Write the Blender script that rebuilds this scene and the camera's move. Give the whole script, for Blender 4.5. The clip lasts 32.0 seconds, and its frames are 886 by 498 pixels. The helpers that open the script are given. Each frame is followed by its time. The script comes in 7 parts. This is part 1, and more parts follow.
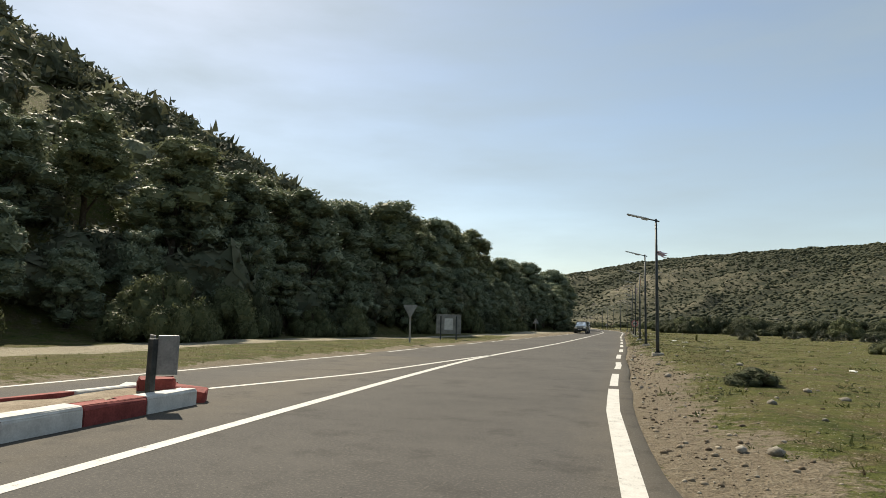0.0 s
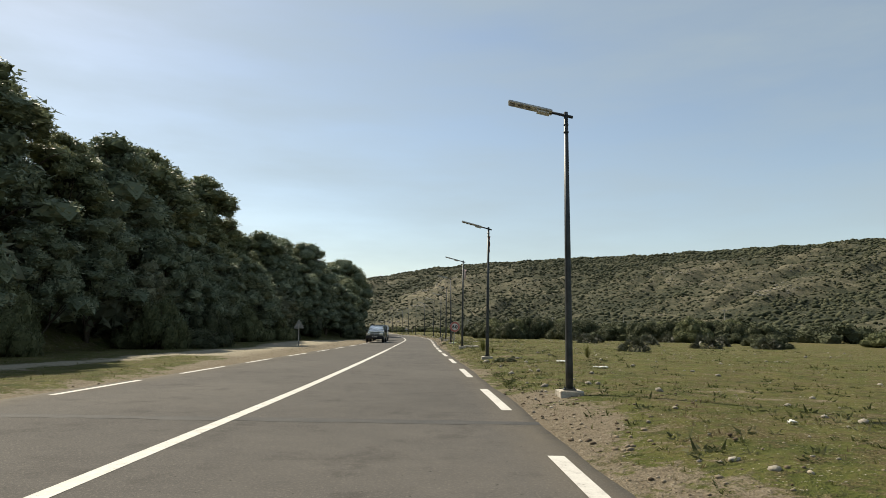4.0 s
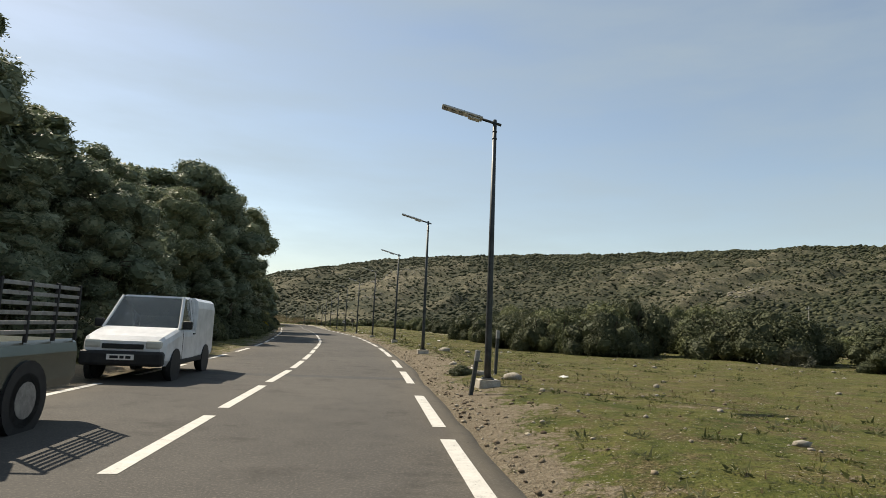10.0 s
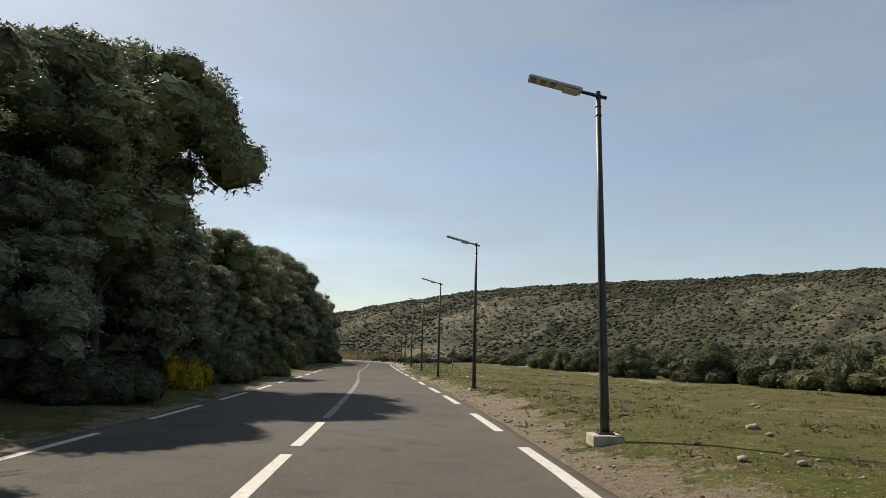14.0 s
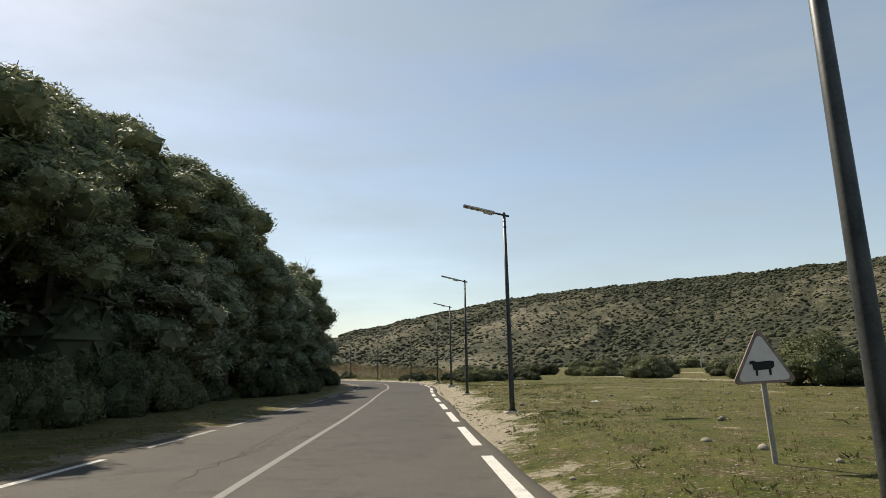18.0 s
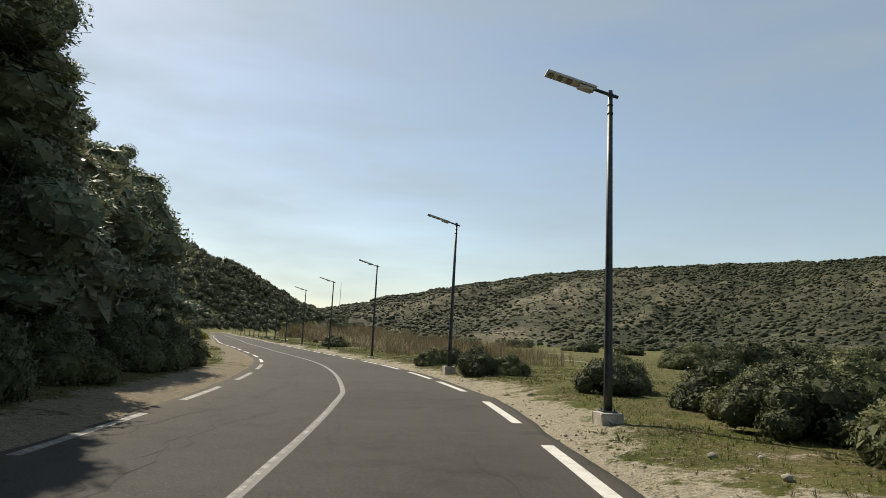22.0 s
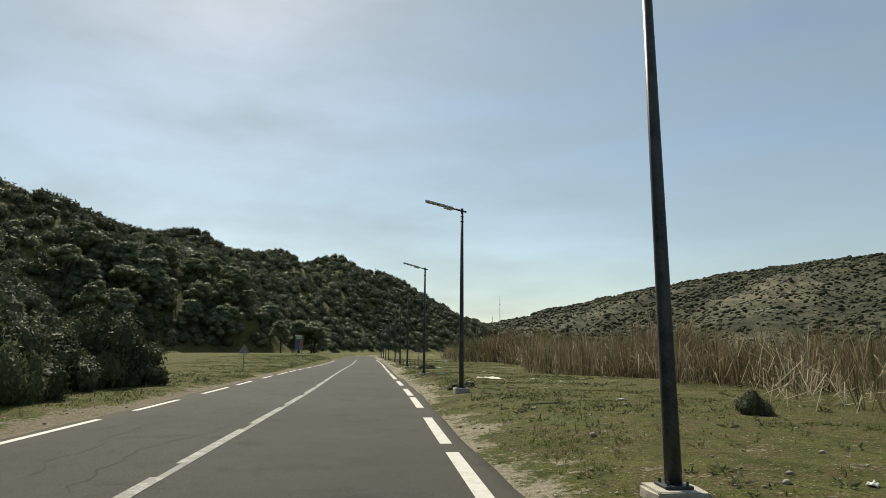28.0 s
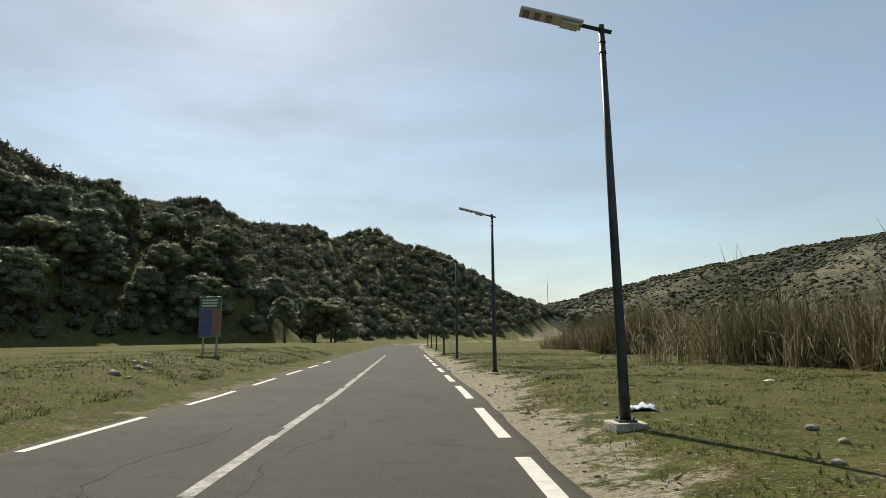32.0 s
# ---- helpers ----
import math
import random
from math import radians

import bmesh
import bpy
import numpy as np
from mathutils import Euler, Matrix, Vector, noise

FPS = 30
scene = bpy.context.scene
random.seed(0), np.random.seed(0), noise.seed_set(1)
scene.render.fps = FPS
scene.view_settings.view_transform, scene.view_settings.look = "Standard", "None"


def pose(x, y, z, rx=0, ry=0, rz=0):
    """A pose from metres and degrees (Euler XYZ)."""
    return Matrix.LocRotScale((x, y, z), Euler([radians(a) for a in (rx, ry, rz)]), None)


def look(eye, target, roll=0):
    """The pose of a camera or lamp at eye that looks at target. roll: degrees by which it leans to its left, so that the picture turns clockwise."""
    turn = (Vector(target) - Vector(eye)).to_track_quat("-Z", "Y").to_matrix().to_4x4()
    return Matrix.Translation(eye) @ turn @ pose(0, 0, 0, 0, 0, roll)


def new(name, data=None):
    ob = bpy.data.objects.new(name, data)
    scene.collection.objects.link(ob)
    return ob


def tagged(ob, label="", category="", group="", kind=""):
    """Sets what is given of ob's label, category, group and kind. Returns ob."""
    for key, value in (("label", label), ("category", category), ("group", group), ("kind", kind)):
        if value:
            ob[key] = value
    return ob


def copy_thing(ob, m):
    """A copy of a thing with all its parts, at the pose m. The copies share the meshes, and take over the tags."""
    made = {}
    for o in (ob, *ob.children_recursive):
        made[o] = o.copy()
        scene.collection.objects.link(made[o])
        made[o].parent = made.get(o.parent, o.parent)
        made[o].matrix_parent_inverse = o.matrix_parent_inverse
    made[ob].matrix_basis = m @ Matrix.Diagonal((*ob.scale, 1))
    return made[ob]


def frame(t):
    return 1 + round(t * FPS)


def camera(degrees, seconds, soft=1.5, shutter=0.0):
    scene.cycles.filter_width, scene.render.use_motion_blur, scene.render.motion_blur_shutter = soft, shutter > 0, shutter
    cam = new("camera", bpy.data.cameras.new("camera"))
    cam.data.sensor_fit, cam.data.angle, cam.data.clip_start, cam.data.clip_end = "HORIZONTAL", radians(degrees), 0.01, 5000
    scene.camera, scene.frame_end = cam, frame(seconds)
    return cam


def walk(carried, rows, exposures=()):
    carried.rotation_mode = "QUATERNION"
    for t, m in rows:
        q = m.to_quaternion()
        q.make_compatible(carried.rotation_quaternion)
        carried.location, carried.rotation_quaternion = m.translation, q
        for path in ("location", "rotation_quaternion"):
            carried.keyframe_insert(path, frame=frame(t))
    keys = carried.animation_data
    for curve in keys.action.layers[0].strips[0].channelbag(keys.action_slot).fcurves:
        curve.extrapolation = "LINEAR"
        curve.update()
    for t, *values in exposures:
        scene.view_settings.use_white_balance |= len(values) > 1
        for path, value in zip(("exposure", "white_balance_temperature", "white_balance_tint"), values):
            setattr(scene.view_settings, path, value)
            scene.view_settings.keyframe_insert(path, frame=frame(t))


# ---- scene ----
# The camera rides in the right-hand lane: seconds, x, y, yaw, pitch, roll; the eye is 1.4 m above the road.
EYE = 1.4
cam = camera(71.6, 32.0, 0.7)
PATH = [
    (0, 0.25, 1.22, 19.22, 6.63, 1.48),
    (0.5, -0.25, 4.41, 17.62, 5.39, 0.91),
    (1, -0.79, 7.64, 14.98, 5.99, 1.29),
    (1.3, -1.07, 9.82, 9.30, 5.98, 1.23),
    (1.5, -1.26, 11.28, 7.31, 6.89, 1.68),
    (2, -1.68, 14.86, 2.37, 6.65, 0.72),
    (2.5, -2.03, 18.70, 0.26, 6.37, -0.40),
    (3, -2.39, 22.72, 0.10, 5.49, 0.38),
    (3.5, -2.70, 26.91, 0.78, 7.37, 1.09),
    (5.5, -3.45, 44.69, -0.08, 7.56, -0.60),
    (6, -3.72, 48.98, 0.41, 9.19, 1.29),
    (6.3, -3.86, 51.74, -3.10, 7.57, 0.44),
    (6.5, -3.95, 53.58, -4.07, 7.43, 0.82),
    (7, -4.13, 58.34, -3.70, 7.58, 1.38),
    (7.5, -4.30, 63.17, -3.12, 8.49, 3.10),
    (8, -4.47, 68.14, -5.16, 7.94, 3.39),
    (8.5, -4.65, 73.18, -4.59, 9.08, 4.63),
    (9, -4.84, 78.34, -2.29, 8.07, 5.18),
    (9.5, -5.04, 83.61, -1.31, 7.35, 4.84),
    (10, -5.29, 89.07, -3.98, 7.12, 2.48),
    (10.3, -5.43, 92.38, -4.43, 7.12, 3.04),
    (10.5, -5.51, 94.56, -3.55, 8.49, 2.98),
    (11, -5.79, 100.18, -2.10, 6.73, 4.90),
    (11.5, -6.15, 105.90, -2.00, 9.49, 3.42),
    (12, -6.63, 111.76, -1.49, 9.45, 2.83),
    (12.5, -7.21, 117.60, 3.00, 10.06, 5.67),
    (13, -7.87, 123.47, 3.55, 10.12, 4.64),
    (13.2, -8.17, 125.87, 4.14, 10.67, 4.53),
    (13.5, -8.61, 129.44, 3.63, 10.21, 3.07),
    (14, -9.41, 135.40, 4.07, 9.95, 1.58),
    (14.5, -10.25, 141.59, 5.35, 7.93, 2.33),
    (15, -11.14, 147.80, 6.46, 9.52, 2.99),
    (15.5, -12.06, 154.03, 6.84, 9.52, 3.84),
    (17.5, -16.03, 178.57, 6.29, 9.54, -0.29),
    (18, -17.04, 184.66, 6.92, 11.10, -1.20),
    (18.5, -18.11, 191.07, 3.49, 10.84, -1.99),
    (19, -19.21, 197.45, 3.15, 9.91, -2.22),
    (19.5, -20.32, 203.70, 4.46, 9.97, -0.38),
    (19.8, -20.99, 207.42, 3.85, 9.76, -0.47),
    (20, -21.43, 209.87, 4.99, 10.23, -0.60),
    (20.5, -22.52, 216.14, 6.32, 7.88, -1.38),
    (21, -23.66, 222.44, 7.39, 8.08, 0.85),
    (21.5, -24.91, 228.56, 9.80, 8.65, 0.09),
    (22, -26.27, 234.60, 10.36, 8.44, 2.75),
    (22.2, -26.83, 236.99, 10.66, 9.40, 3.01),
    (22.5, -27.68, 240.63, 13.08, 7.63, 3.24),
    (23, -29.35, 246.84, 12.73, 5.95, 3.19),
    (23.5, -31.28, 253.11, 17.10, 10.83, 0.54),
    (24, -33.58, 259.25, 19.28, 9.55, 2.06),
    (24.4, -35.86, 263.85, 24.99, 8.56, 1.03),
    (24.5, -36.43, 265.00, 27.03, 8.33, 0.71),
    (26.5, -49.54, 287.35, 29.01, 10.61, -1.44),
    (26.6, -50.20, 288.43, 29.04, 11.36, -1.11),
    (27, -52.82, 292.73, 24.24, 8.83, -0.66),
    (27.5, -56.20, 298.27, 23.77, 9.63, 0.91),
    (28, -59.67, 303.92, 24.54, 9.54, 0.50),
    (28.5, -63.15, 309.78, 21.90, 8.47, 0.13),
    (29, -66.64, 315.68, 19.64, 6.08, 0.24),
    (29.3, -68.76, 319.14, 22.71, 4.83, -1.17),
    (29.5, -70.19, 321.48, 23.56, 7.61, -1.59),
    (30, -73.75, 327.29, 22.08, 8.96, -2.58),
    (30.5, -77.25, 333.10, 21.41, 8.12, -2.31),
    (30.6, -77.96, 334.27, 22.71, 7.96, -2.20),
    (31, -80.81, 338.90, 24.82, 6.69, -0.93),
    (31.5, -84.35, 344.83, 27.08, 9.15, 0.96),
    (31.7, -85.74, 347.19, 27.68, 7.90, -0.26),
    (32, -87.83, 350.68, 28.26, 8.26, -0.58),
]


def gaze(x, y, yaw, pitch):
    a, b = radians(yaw), radians(pitch)
    return (x - math.sin(a) * math.cos(b), y + math.cos(a) * math.cos(b), EYE + math.sin(b))


walk(cam, [(t, look((x, y, EYE), gaze(x, y, yaw, pitch), roll)) for t, x, y, yaw, pitch, roll in PATH], [(0, 0.56, 7250, 8), (9, 0.57, 7250, 9), (13.3, 0.60, 7250, 11), (14, 0.40, 7300, 11), (14.7, 0.57, 7250, 11), (17, 0.56, 7250, 10), (22, 0.44, 7200, 8), (25, 0.26, 7150, 5), (28, 0.28, 7150, 4), (32, 0.38, 7100, 6)])

# ---- daylight: a high sun ahead and to the left, behind the wooded hill ----
SUN_LEFT, SUN_UP = 48.0, 45.0
world = bpy.data.worlds.new("sky")
scene.world = world
world.use_nodes = True
wn, wl = world.node_tree.nodes, world.node_tree.links
sky = wn.new("ShaderNodeTexSky")
sky.sky_type, sky.sun_disc = "NISHITA", False
sky.sun_elevation, sky.sun_rotation = radians(SUN_UP), radians(-SUN_LEFT)
sky.air_density, sky.dust_density, sky.ozone_density = 1.0, 0.55, 0.9
wn["Background"].inputs["Strength"].default_value = 0.10
# thin high cloud
_tc = wn.new("ShaderNodeTexCoord")
_mp = wn.new("ShaderNodeMapping")
_mp.inputs["Scale"].default_value = (1.2, 2.6, 7.0)
wl.new(_tc.outputs["Generated"], _mp.inputs["Vector"])
_cn = wn.new("ShaderNodeTexNoise")
_cn.inputs["Scale"].default_value, _cn.inputs["Detail"].default_value, _cn.inputs["Roughness"].default_value = 1.6, 7.0, 0.55
wl.new(_mp.outputs[0], _cn.inputs["Vector"])
_cr = wn.new("ShaderNodeValToRGB")
_cr.color_ramp.elements[0].position, _cr.color_ramp.elements[0].color = 0.35, (0.20, 0.20, 0.20, 1)
_cr.color_ramp.elements[1].position, _cr.color_ramp.elements[1].color = 0.75, (0.66, 0.66, 0.66, 1)
wl.new(_cn.outputs[0], _cr.inputs[0])
_cm = wn.new("ShaderNodeMix")
_cm.data_type = "RGBA"
wl.new(_cr.outputs[0], _cm.inputs[0])
wl.new(sky.outputs[0], _cm.inputs[6])
_cm.inputs[7].default_value = (2.9, 3.6, 4.15, 1)
wl.new(_cm.outputs[2], wn["Background"].inputs["Color"])
sun = new("sun", bpy.data.lights.new("sun", "SUN"))
sun.data.energy, sun.data.angle, sun.data.color = 4.9, radians(0.6), (1.0, 0.94, 0.84)
_a, _e = radians(SUN_LEFT), radians(SUN_UP)
TO_SUN = Vector((-math.sin(_a) * math.cos(_e), math.cos(_a) * math.cos(_e), math.sin(_e)))
sun.matrix_world = look(TO_SUN * 200, (0, 0, 0))


# ---- materials ----
def material(name, rough=0.9, metal=0.0):
    m = bpy.data.materials.new(name)
    m.use_nodes = True
    b = m.node_tree.nodes["Principled BSDF"]
    b.inputs["Roughness"].default_value = rough
    b.inputs["Metallic"].default_value = metal
    b.inputs["Specular IOR Level"].default_value = 0.3
    return m, m.node_tree.nodes, m.node_tree.links, b


def noise_node(n, l, scale, detail=6.0, rough=0.6, vec=None):
    t = n.new("ShaderNodeTexNoise")
    t.inputs["Scale"].default_value = scale
    t.inputs["Detail"].default_value = detail
    t.inputs["Roughness"].default_value = rough
    if vec is not None:
        l.new(vec, t.inputs["Vector"])
    return t


def ramp(n, l, src, stops):
    r = n.new("ShaderNodeValToRGB")
    e = r.color_ramp.elements
    e[0].position, e[0].color = stops[0][0], (*stops[0][1], 1)
    e[1].position, e[1].color = stops[-1][0], (*stops[-1][1], 1)
    for p, c in stops[1:-1]:
        q = e.new(p)
        q.color = (*c, 1)
    l.new(src, r.inputs[0])
    return r


def mix(n, l, fac, a, b):
    m = n.new("ShaderNodeMix")
    m.data_type = "RGBA"
    for sock, v in ((m.inputs[0], fac), (m.inputs[6], a), (m.inputs[7], b)):
        if isinstance(v, (int, float)):
            sock.default_value = v
        elif isinstance(v, tuple):
            sock.default_value = (*v, 1)
        else:
            l.new(v, sock)
    return m.outputs[2]


def math_node(n, l, op, a, b=0.0, clamp=False):
    m = n.new("ShaderNodeMath")
    m.operation, m.use_clamp = op, clamp
    for sock, v in zip(m.inputs, (a, b)):
        if isinstance(v, (int, float)):
            sock.default_value = v
        else:
            l.new(v, sock)
    return m.outputs[0]


def bump(n, l, b, height, strength, dist):
    k = n.new("ShaderNodeBump")
    k.inputs["Strength"].default_value, k.inputs["Distance"].default_value = strength, dist
    l.new(height, k.inputs["Height"])
    l.new(k.outputs[0], b.inputs["Normal"])


def grainy(name, dark, light, scale=6.0, fine=80.0, rough=0.85, metal=0.0, relief=0.3, dist=0.01):
    """A material of two colours, with stains at one scale and grain at another."""
    m, n, l, b = material(name, rough, metal)
    g = n.new("ShaderNodeNewGeometry")
    a, f = noise_node(n, l, scale, vec=g.outputs["Position"]), noise_node(n, l, fine, 3, vec=g.outputs["Position"])
    v = math_node(n, l, "ADD", math_node(n, l, "MULTIPLY", a.outputs[0], 0.65), math_node(n, l, "MULTIPLY", f.outputs[0], 0.35))
    r = ramp(n, l, v, [(0.36, dark), (0.64, light)])
    l.new(r.outputs[0], b.inputs["Base Color"])
    if relief:
        bump(n, l, b, f.outputs[0], relief, dist)
    return m


def foliage(name, stops, through_light=0.42, rough=0.75, gloss=0.12):
    """Leaves whose colour changes from leaf to leaf and, more slowly, from bush to bush."""
    m, n, l, b = material(name, rough)
    b.inputs["Specular IOR Level"].default_value = gloss
    g = n.new("ShaderNodeNewGeometry")
    big = noise_node(n, l, 0.35, 3, vec=g.outputs["Position"])
    v = math_node(n, l, "ADD", math_node(n, l, "MULTIPLY", g.outputs["Random Per Island"], 0.45), math_node(n, l, "MULTIPLY", big.outputs[0], 0.6))
    r = ramp(n, l, v, stops)
    l.new(r.outputs[0], b.inputs["Base Color"])
    t = n.new("ShaderNodeBsdfTranslucent")
    l.new(r.outputs[0], t.inputs[0])
    mx = n.new("ShaderNodeMixShader")
    mx.inputs[0].default_value = through_light
    l.new(b.outputs[0], mx.inputs[1])
    l.new(t.outputs[0], mx.inputs[2])
    l.new(mx.outputs[0], n["Material Output"].inputs[0])
    return m


def asphalt_material():
    m, n, l, b = material("asphalt", 0.88)
    b.inputs["Specular IOR Level"].default_value = 0.16
    g = n.new("ShaderNodeNewGeometry")
    big, mid = noise_node(n, l, 0.18, 5, vec=g.outputs["Position"]), noise_node(n, l, 2.2, 5, vec=g.outputs["Position"])
    fine = noise_node(n, l, 90, 2, vec=g.outputs["Position"])
    att = n.new("ShaderNodeAttribute")
    att.attribute_name = "worn"
    v = math_node(n, l, "ADD", math_node(n, l, "MULTIPLY", big.outputs[0], 0.5), math_node(n, l, "MULTIPLY", mid.outputs[0], 0.25))
    v = math_node(n, l, "ADD", v, math_node(n, l, "MULTIPLY", fine.outputs[0], 0.25))
    base = ramp(n, l, v, [(0.33, (0.045, 0.043, 0.041)), (0.5, (0.068, 0.064, 0.059)), (0.68, (0.094, 0.087, 0.078))])
    dusty = mix(n, l, math_node(n, l, "MULTIPLY", att.outputs["Fac"], math_node(n, l, "ADD", mid.outputs[0], 0.25), True), base.outputs[0], (0.107, 0.090, 0.065))
    chips = noise_node(n, l, 34, 4, 0.8, g.outputs["Position"])
    dusty = mix(n, l, math_node(n, l, "MULTIPLY", math_node(n, l, "SUBTRACT", chips.outputs[0], 0.52), 8.0, True), dusty, (0.130, 0.118, 0.100))
    stain = noise_node(n, l, 0.9, 6, 0.75, g.outputs["Position"])
    dusty = mix(n, l, math_node(n, l, "MULTIPLY", math_node(n, l, "SUBTRACT", stain.outputs[0], 0.53), 4.0, True), dusty, (0.032, 0.030, 0.027))
    pits = noise_node(n, l, 16, 2, 0.5, g.outputs["Position"])
    dusty = mix(n, l, math_node(n, l, "MULTIPLY", math_node(n, l, "SUBTRACT", pits.outputs[0], 0.71), 25.0, True), dusty, (0.014, 0.014, 0.013))
    # lowers the asphalt's value by a stored amount
    darken = n.new("ShaderNodeAttribute")
    darken.attribute_name = "darken"
    tone = n.new("ShaderNodeHueSaturation")
    l.new(math_node(n, l, "SUBTRACT", 1.0, math_node(n, l, "MULTIPLY", darken.outputs["Fac"], 0.6)), tone.inputs["Value"])
    l.new(dusty, tone.inputs["Color"])
    l.new(tone.outputs[0], b.inputs["Base Color"])
    bump(n, l, b, math_node(n, l, "ADD", fine.outputs[0], chips.outputs[0]), 0.5, 0.008)
    return m


def paint_material(name, colour, worn):
    """Road paint, worn through to the asphalt in flecks."""
    m, n, l, b = material(name, 0.7)
    g = n.new("ShaderNodeNewGeometry")
    a, f = noise_node(n, l, 5.0, 6, 0.7, g.outputs["Position"]), noise_node(n, l, 45, 3, 0.7, g.outputs["Position"])
    v = math_node(n, l, "ADD", math_node(n, l, "MULTIPLY", a.outputs[0], 0.6), math_node(n, l, "MULTIPLY", f.outputs[0], 0.4))
    r = ramp(n, l, v, [(worn - 0.04, (0.13, 0.125, 0.115)), (worn + 0.02, tuple(c * 0.8 for c in colour)), (worn + 0.2, colour)])
    l.new(r.outputs[0], b.inputs["Base Color"])
    bump(n, l, b, f.outputs[0], 0.2, 0.003)
    return m


def ground_material():
    """Grass, dry grass and stony soil; how stony is stored with the sheet."""
    m, n, l, b = material("meadow_and_gravel", 0.95)
    b.inputs["Specular IOR Level"].default_value = 0.1
    g = n.new("ShaderNodeNewGeometry")
    p = g.outputs["Position"]
    broad, mid, fine, grit = noise_node(n, l, 0.06, 5, vec=p), noise_node(n, l, 0.7, 7, 0.65, p), noise_node(n, l, 9, 6, 0.7, p), noise_node(n, l, 38, 3, 0.6, p)
    v = math_node(n, l, "ADD", math_node(n, l, "MULTIPLY", mid.outputs[0], 0.6), math_node(n, l, "MULTIPLY", fine.outputs[0], 0.4))
    green = ramp(n, l, v, [(0.35, (0.042, 0.056, 0.013)), (0.47, (0.082, 0.093, 0.024)), (0.57, (0.120, 0.117, 0.038)), (0.7, (0.198, 0.167, 0.074))])
    dry = ramp(n, l, v, [(0.35, (0.062, 0.053, 0.020)), (0.5, (0.124, 0.102, 0.040)), (0.68, (0.205, 0.171, 0.081))])
    tuft, bare, speck = noise_node(n, l, 4.5, 4, 0.7, p), noise_node(n, l, 1.5, 6, 0.72, p), noise_node(n, l, 21, 2, 0.5, p)
    wild = n.new("ShaderNodeAttribute")
    wild.attribute_name = "dry"
    how = math_node(n, l, "ADD", math_node(n, l, "MULTIPLY", math_node(n, l, "SUBTRACT", broad.outputs[0], 0.5), 2.2), wild.outputs["Fac"], True)
    grass = mix(n, l, how, green.outputs[0], dry.outputs[0])
    # dark tussocks, bare brown earth with litter, and small pale stones
    dark = math_node(n, l, "MULTIPLY", math_node(n, l, "SUBTRACT", tuft.outputs[0], 0.52), 9.0, True)
    grass = mix(n, l, math_node(n, l, "MULTIPLY", dark, 0.72), grass, (0.026, 0.034, 0.011))
    worn = math_node(n, l, "MULTIPLY", math_node(n, l, "SUBTRACT", math_node(n, l, "ADD", bare.outputs[0], math_node(n, l, "MULTIPLY", fine.outputs[0], 0.35)), 0.635), 7.0, True)
    litter = ramp(n, l, math_node(n, l, "ADD", math_node(n, l, "MULTIPLY", grit.outputs[0], 0.6), math_node(n, l, "MULTIPLY", speck.outputs[0], 0.4)), [(0.36, (0.036, 0.027, 0.014)), (0.5, (0.105, 0.080, 0.042)), (0.62, (0.23, 0.185, 0.11))])
    grass = mix(n, l, math_node(n, l, "MULTIPLY", worn, 0.8), grass, litter.outputs[0])
    grass = mix(n, l, math_node(n, l, "MULTIPLY", math_node(n, l, "SUBTRACT", speck.outputs[0], 0.665), 30.0, True), grass, (0.310, 0.285, 0.229))
    s = math_node(n, l, "ADD", math_node(n, l, "MULTIPLY", grit.outputs[0], 0.55), math_node(n, l, "MULTIPLY", fine.outputs[0], 0.45))
    stony = ramp(n, l, s, [(0.32, (0.074, 0.056, 0.037)), (0.48, (0.155, 0.124, 0.087)), (0.60, (0.217, 0.183, 0.130)), (0.72, (0.322, 0.285, 0.223))])
    pale = ramp(n, l, s, [(0.32, (0.161, 0.136, 0.093)), (0.46, (0.310, 0.273, 0.198)), (0.66, (0.446, 0.409, 0.329))])
    white = n.new("ShaderNodeAttribute")
    white.attribute_name = "pale"
    gravel = mix(n, l, white.outputs["Fac"], stony.outputs[0], pale.outputs[0])
    dirt = n.new("ShaderNodeAttribute")
    dirt.attribute_name = "dirt"
    edge = math_node(n, l, "ADD", dirt.outputs["Fac"], math_node(n, l, "MULTIPLY", math_node(n, l, "SUBTRACT", v, 0.5), 2.6))
    edge = math_node(n, l, "ADD", edge, math_node(n, l, "MULTIPLY", math_node(n, l, "SUBTRACT", bare.outputs[0], 0.52), 2.2))
    edge = math_node(n, l, "MULTIPLY", math_node(n, l, "SUBTRACT", edge, 0.35), 3.5, True)
    l.new(mix(n, l, edge, grass, gravel), b.inputs["Base Color"])
    h = math_node(n, l, "ADD", math_node(n, l, "ADD", grit.outputs[0], math_node(n, l, "MULTIPLY", tuft.outputs[0], 1.4)), math_node(n, l, "MULTIPLY", fine.outputs[0], 2.0))
    bump(n, l, b, h, 0.9, 0.05)
    return m


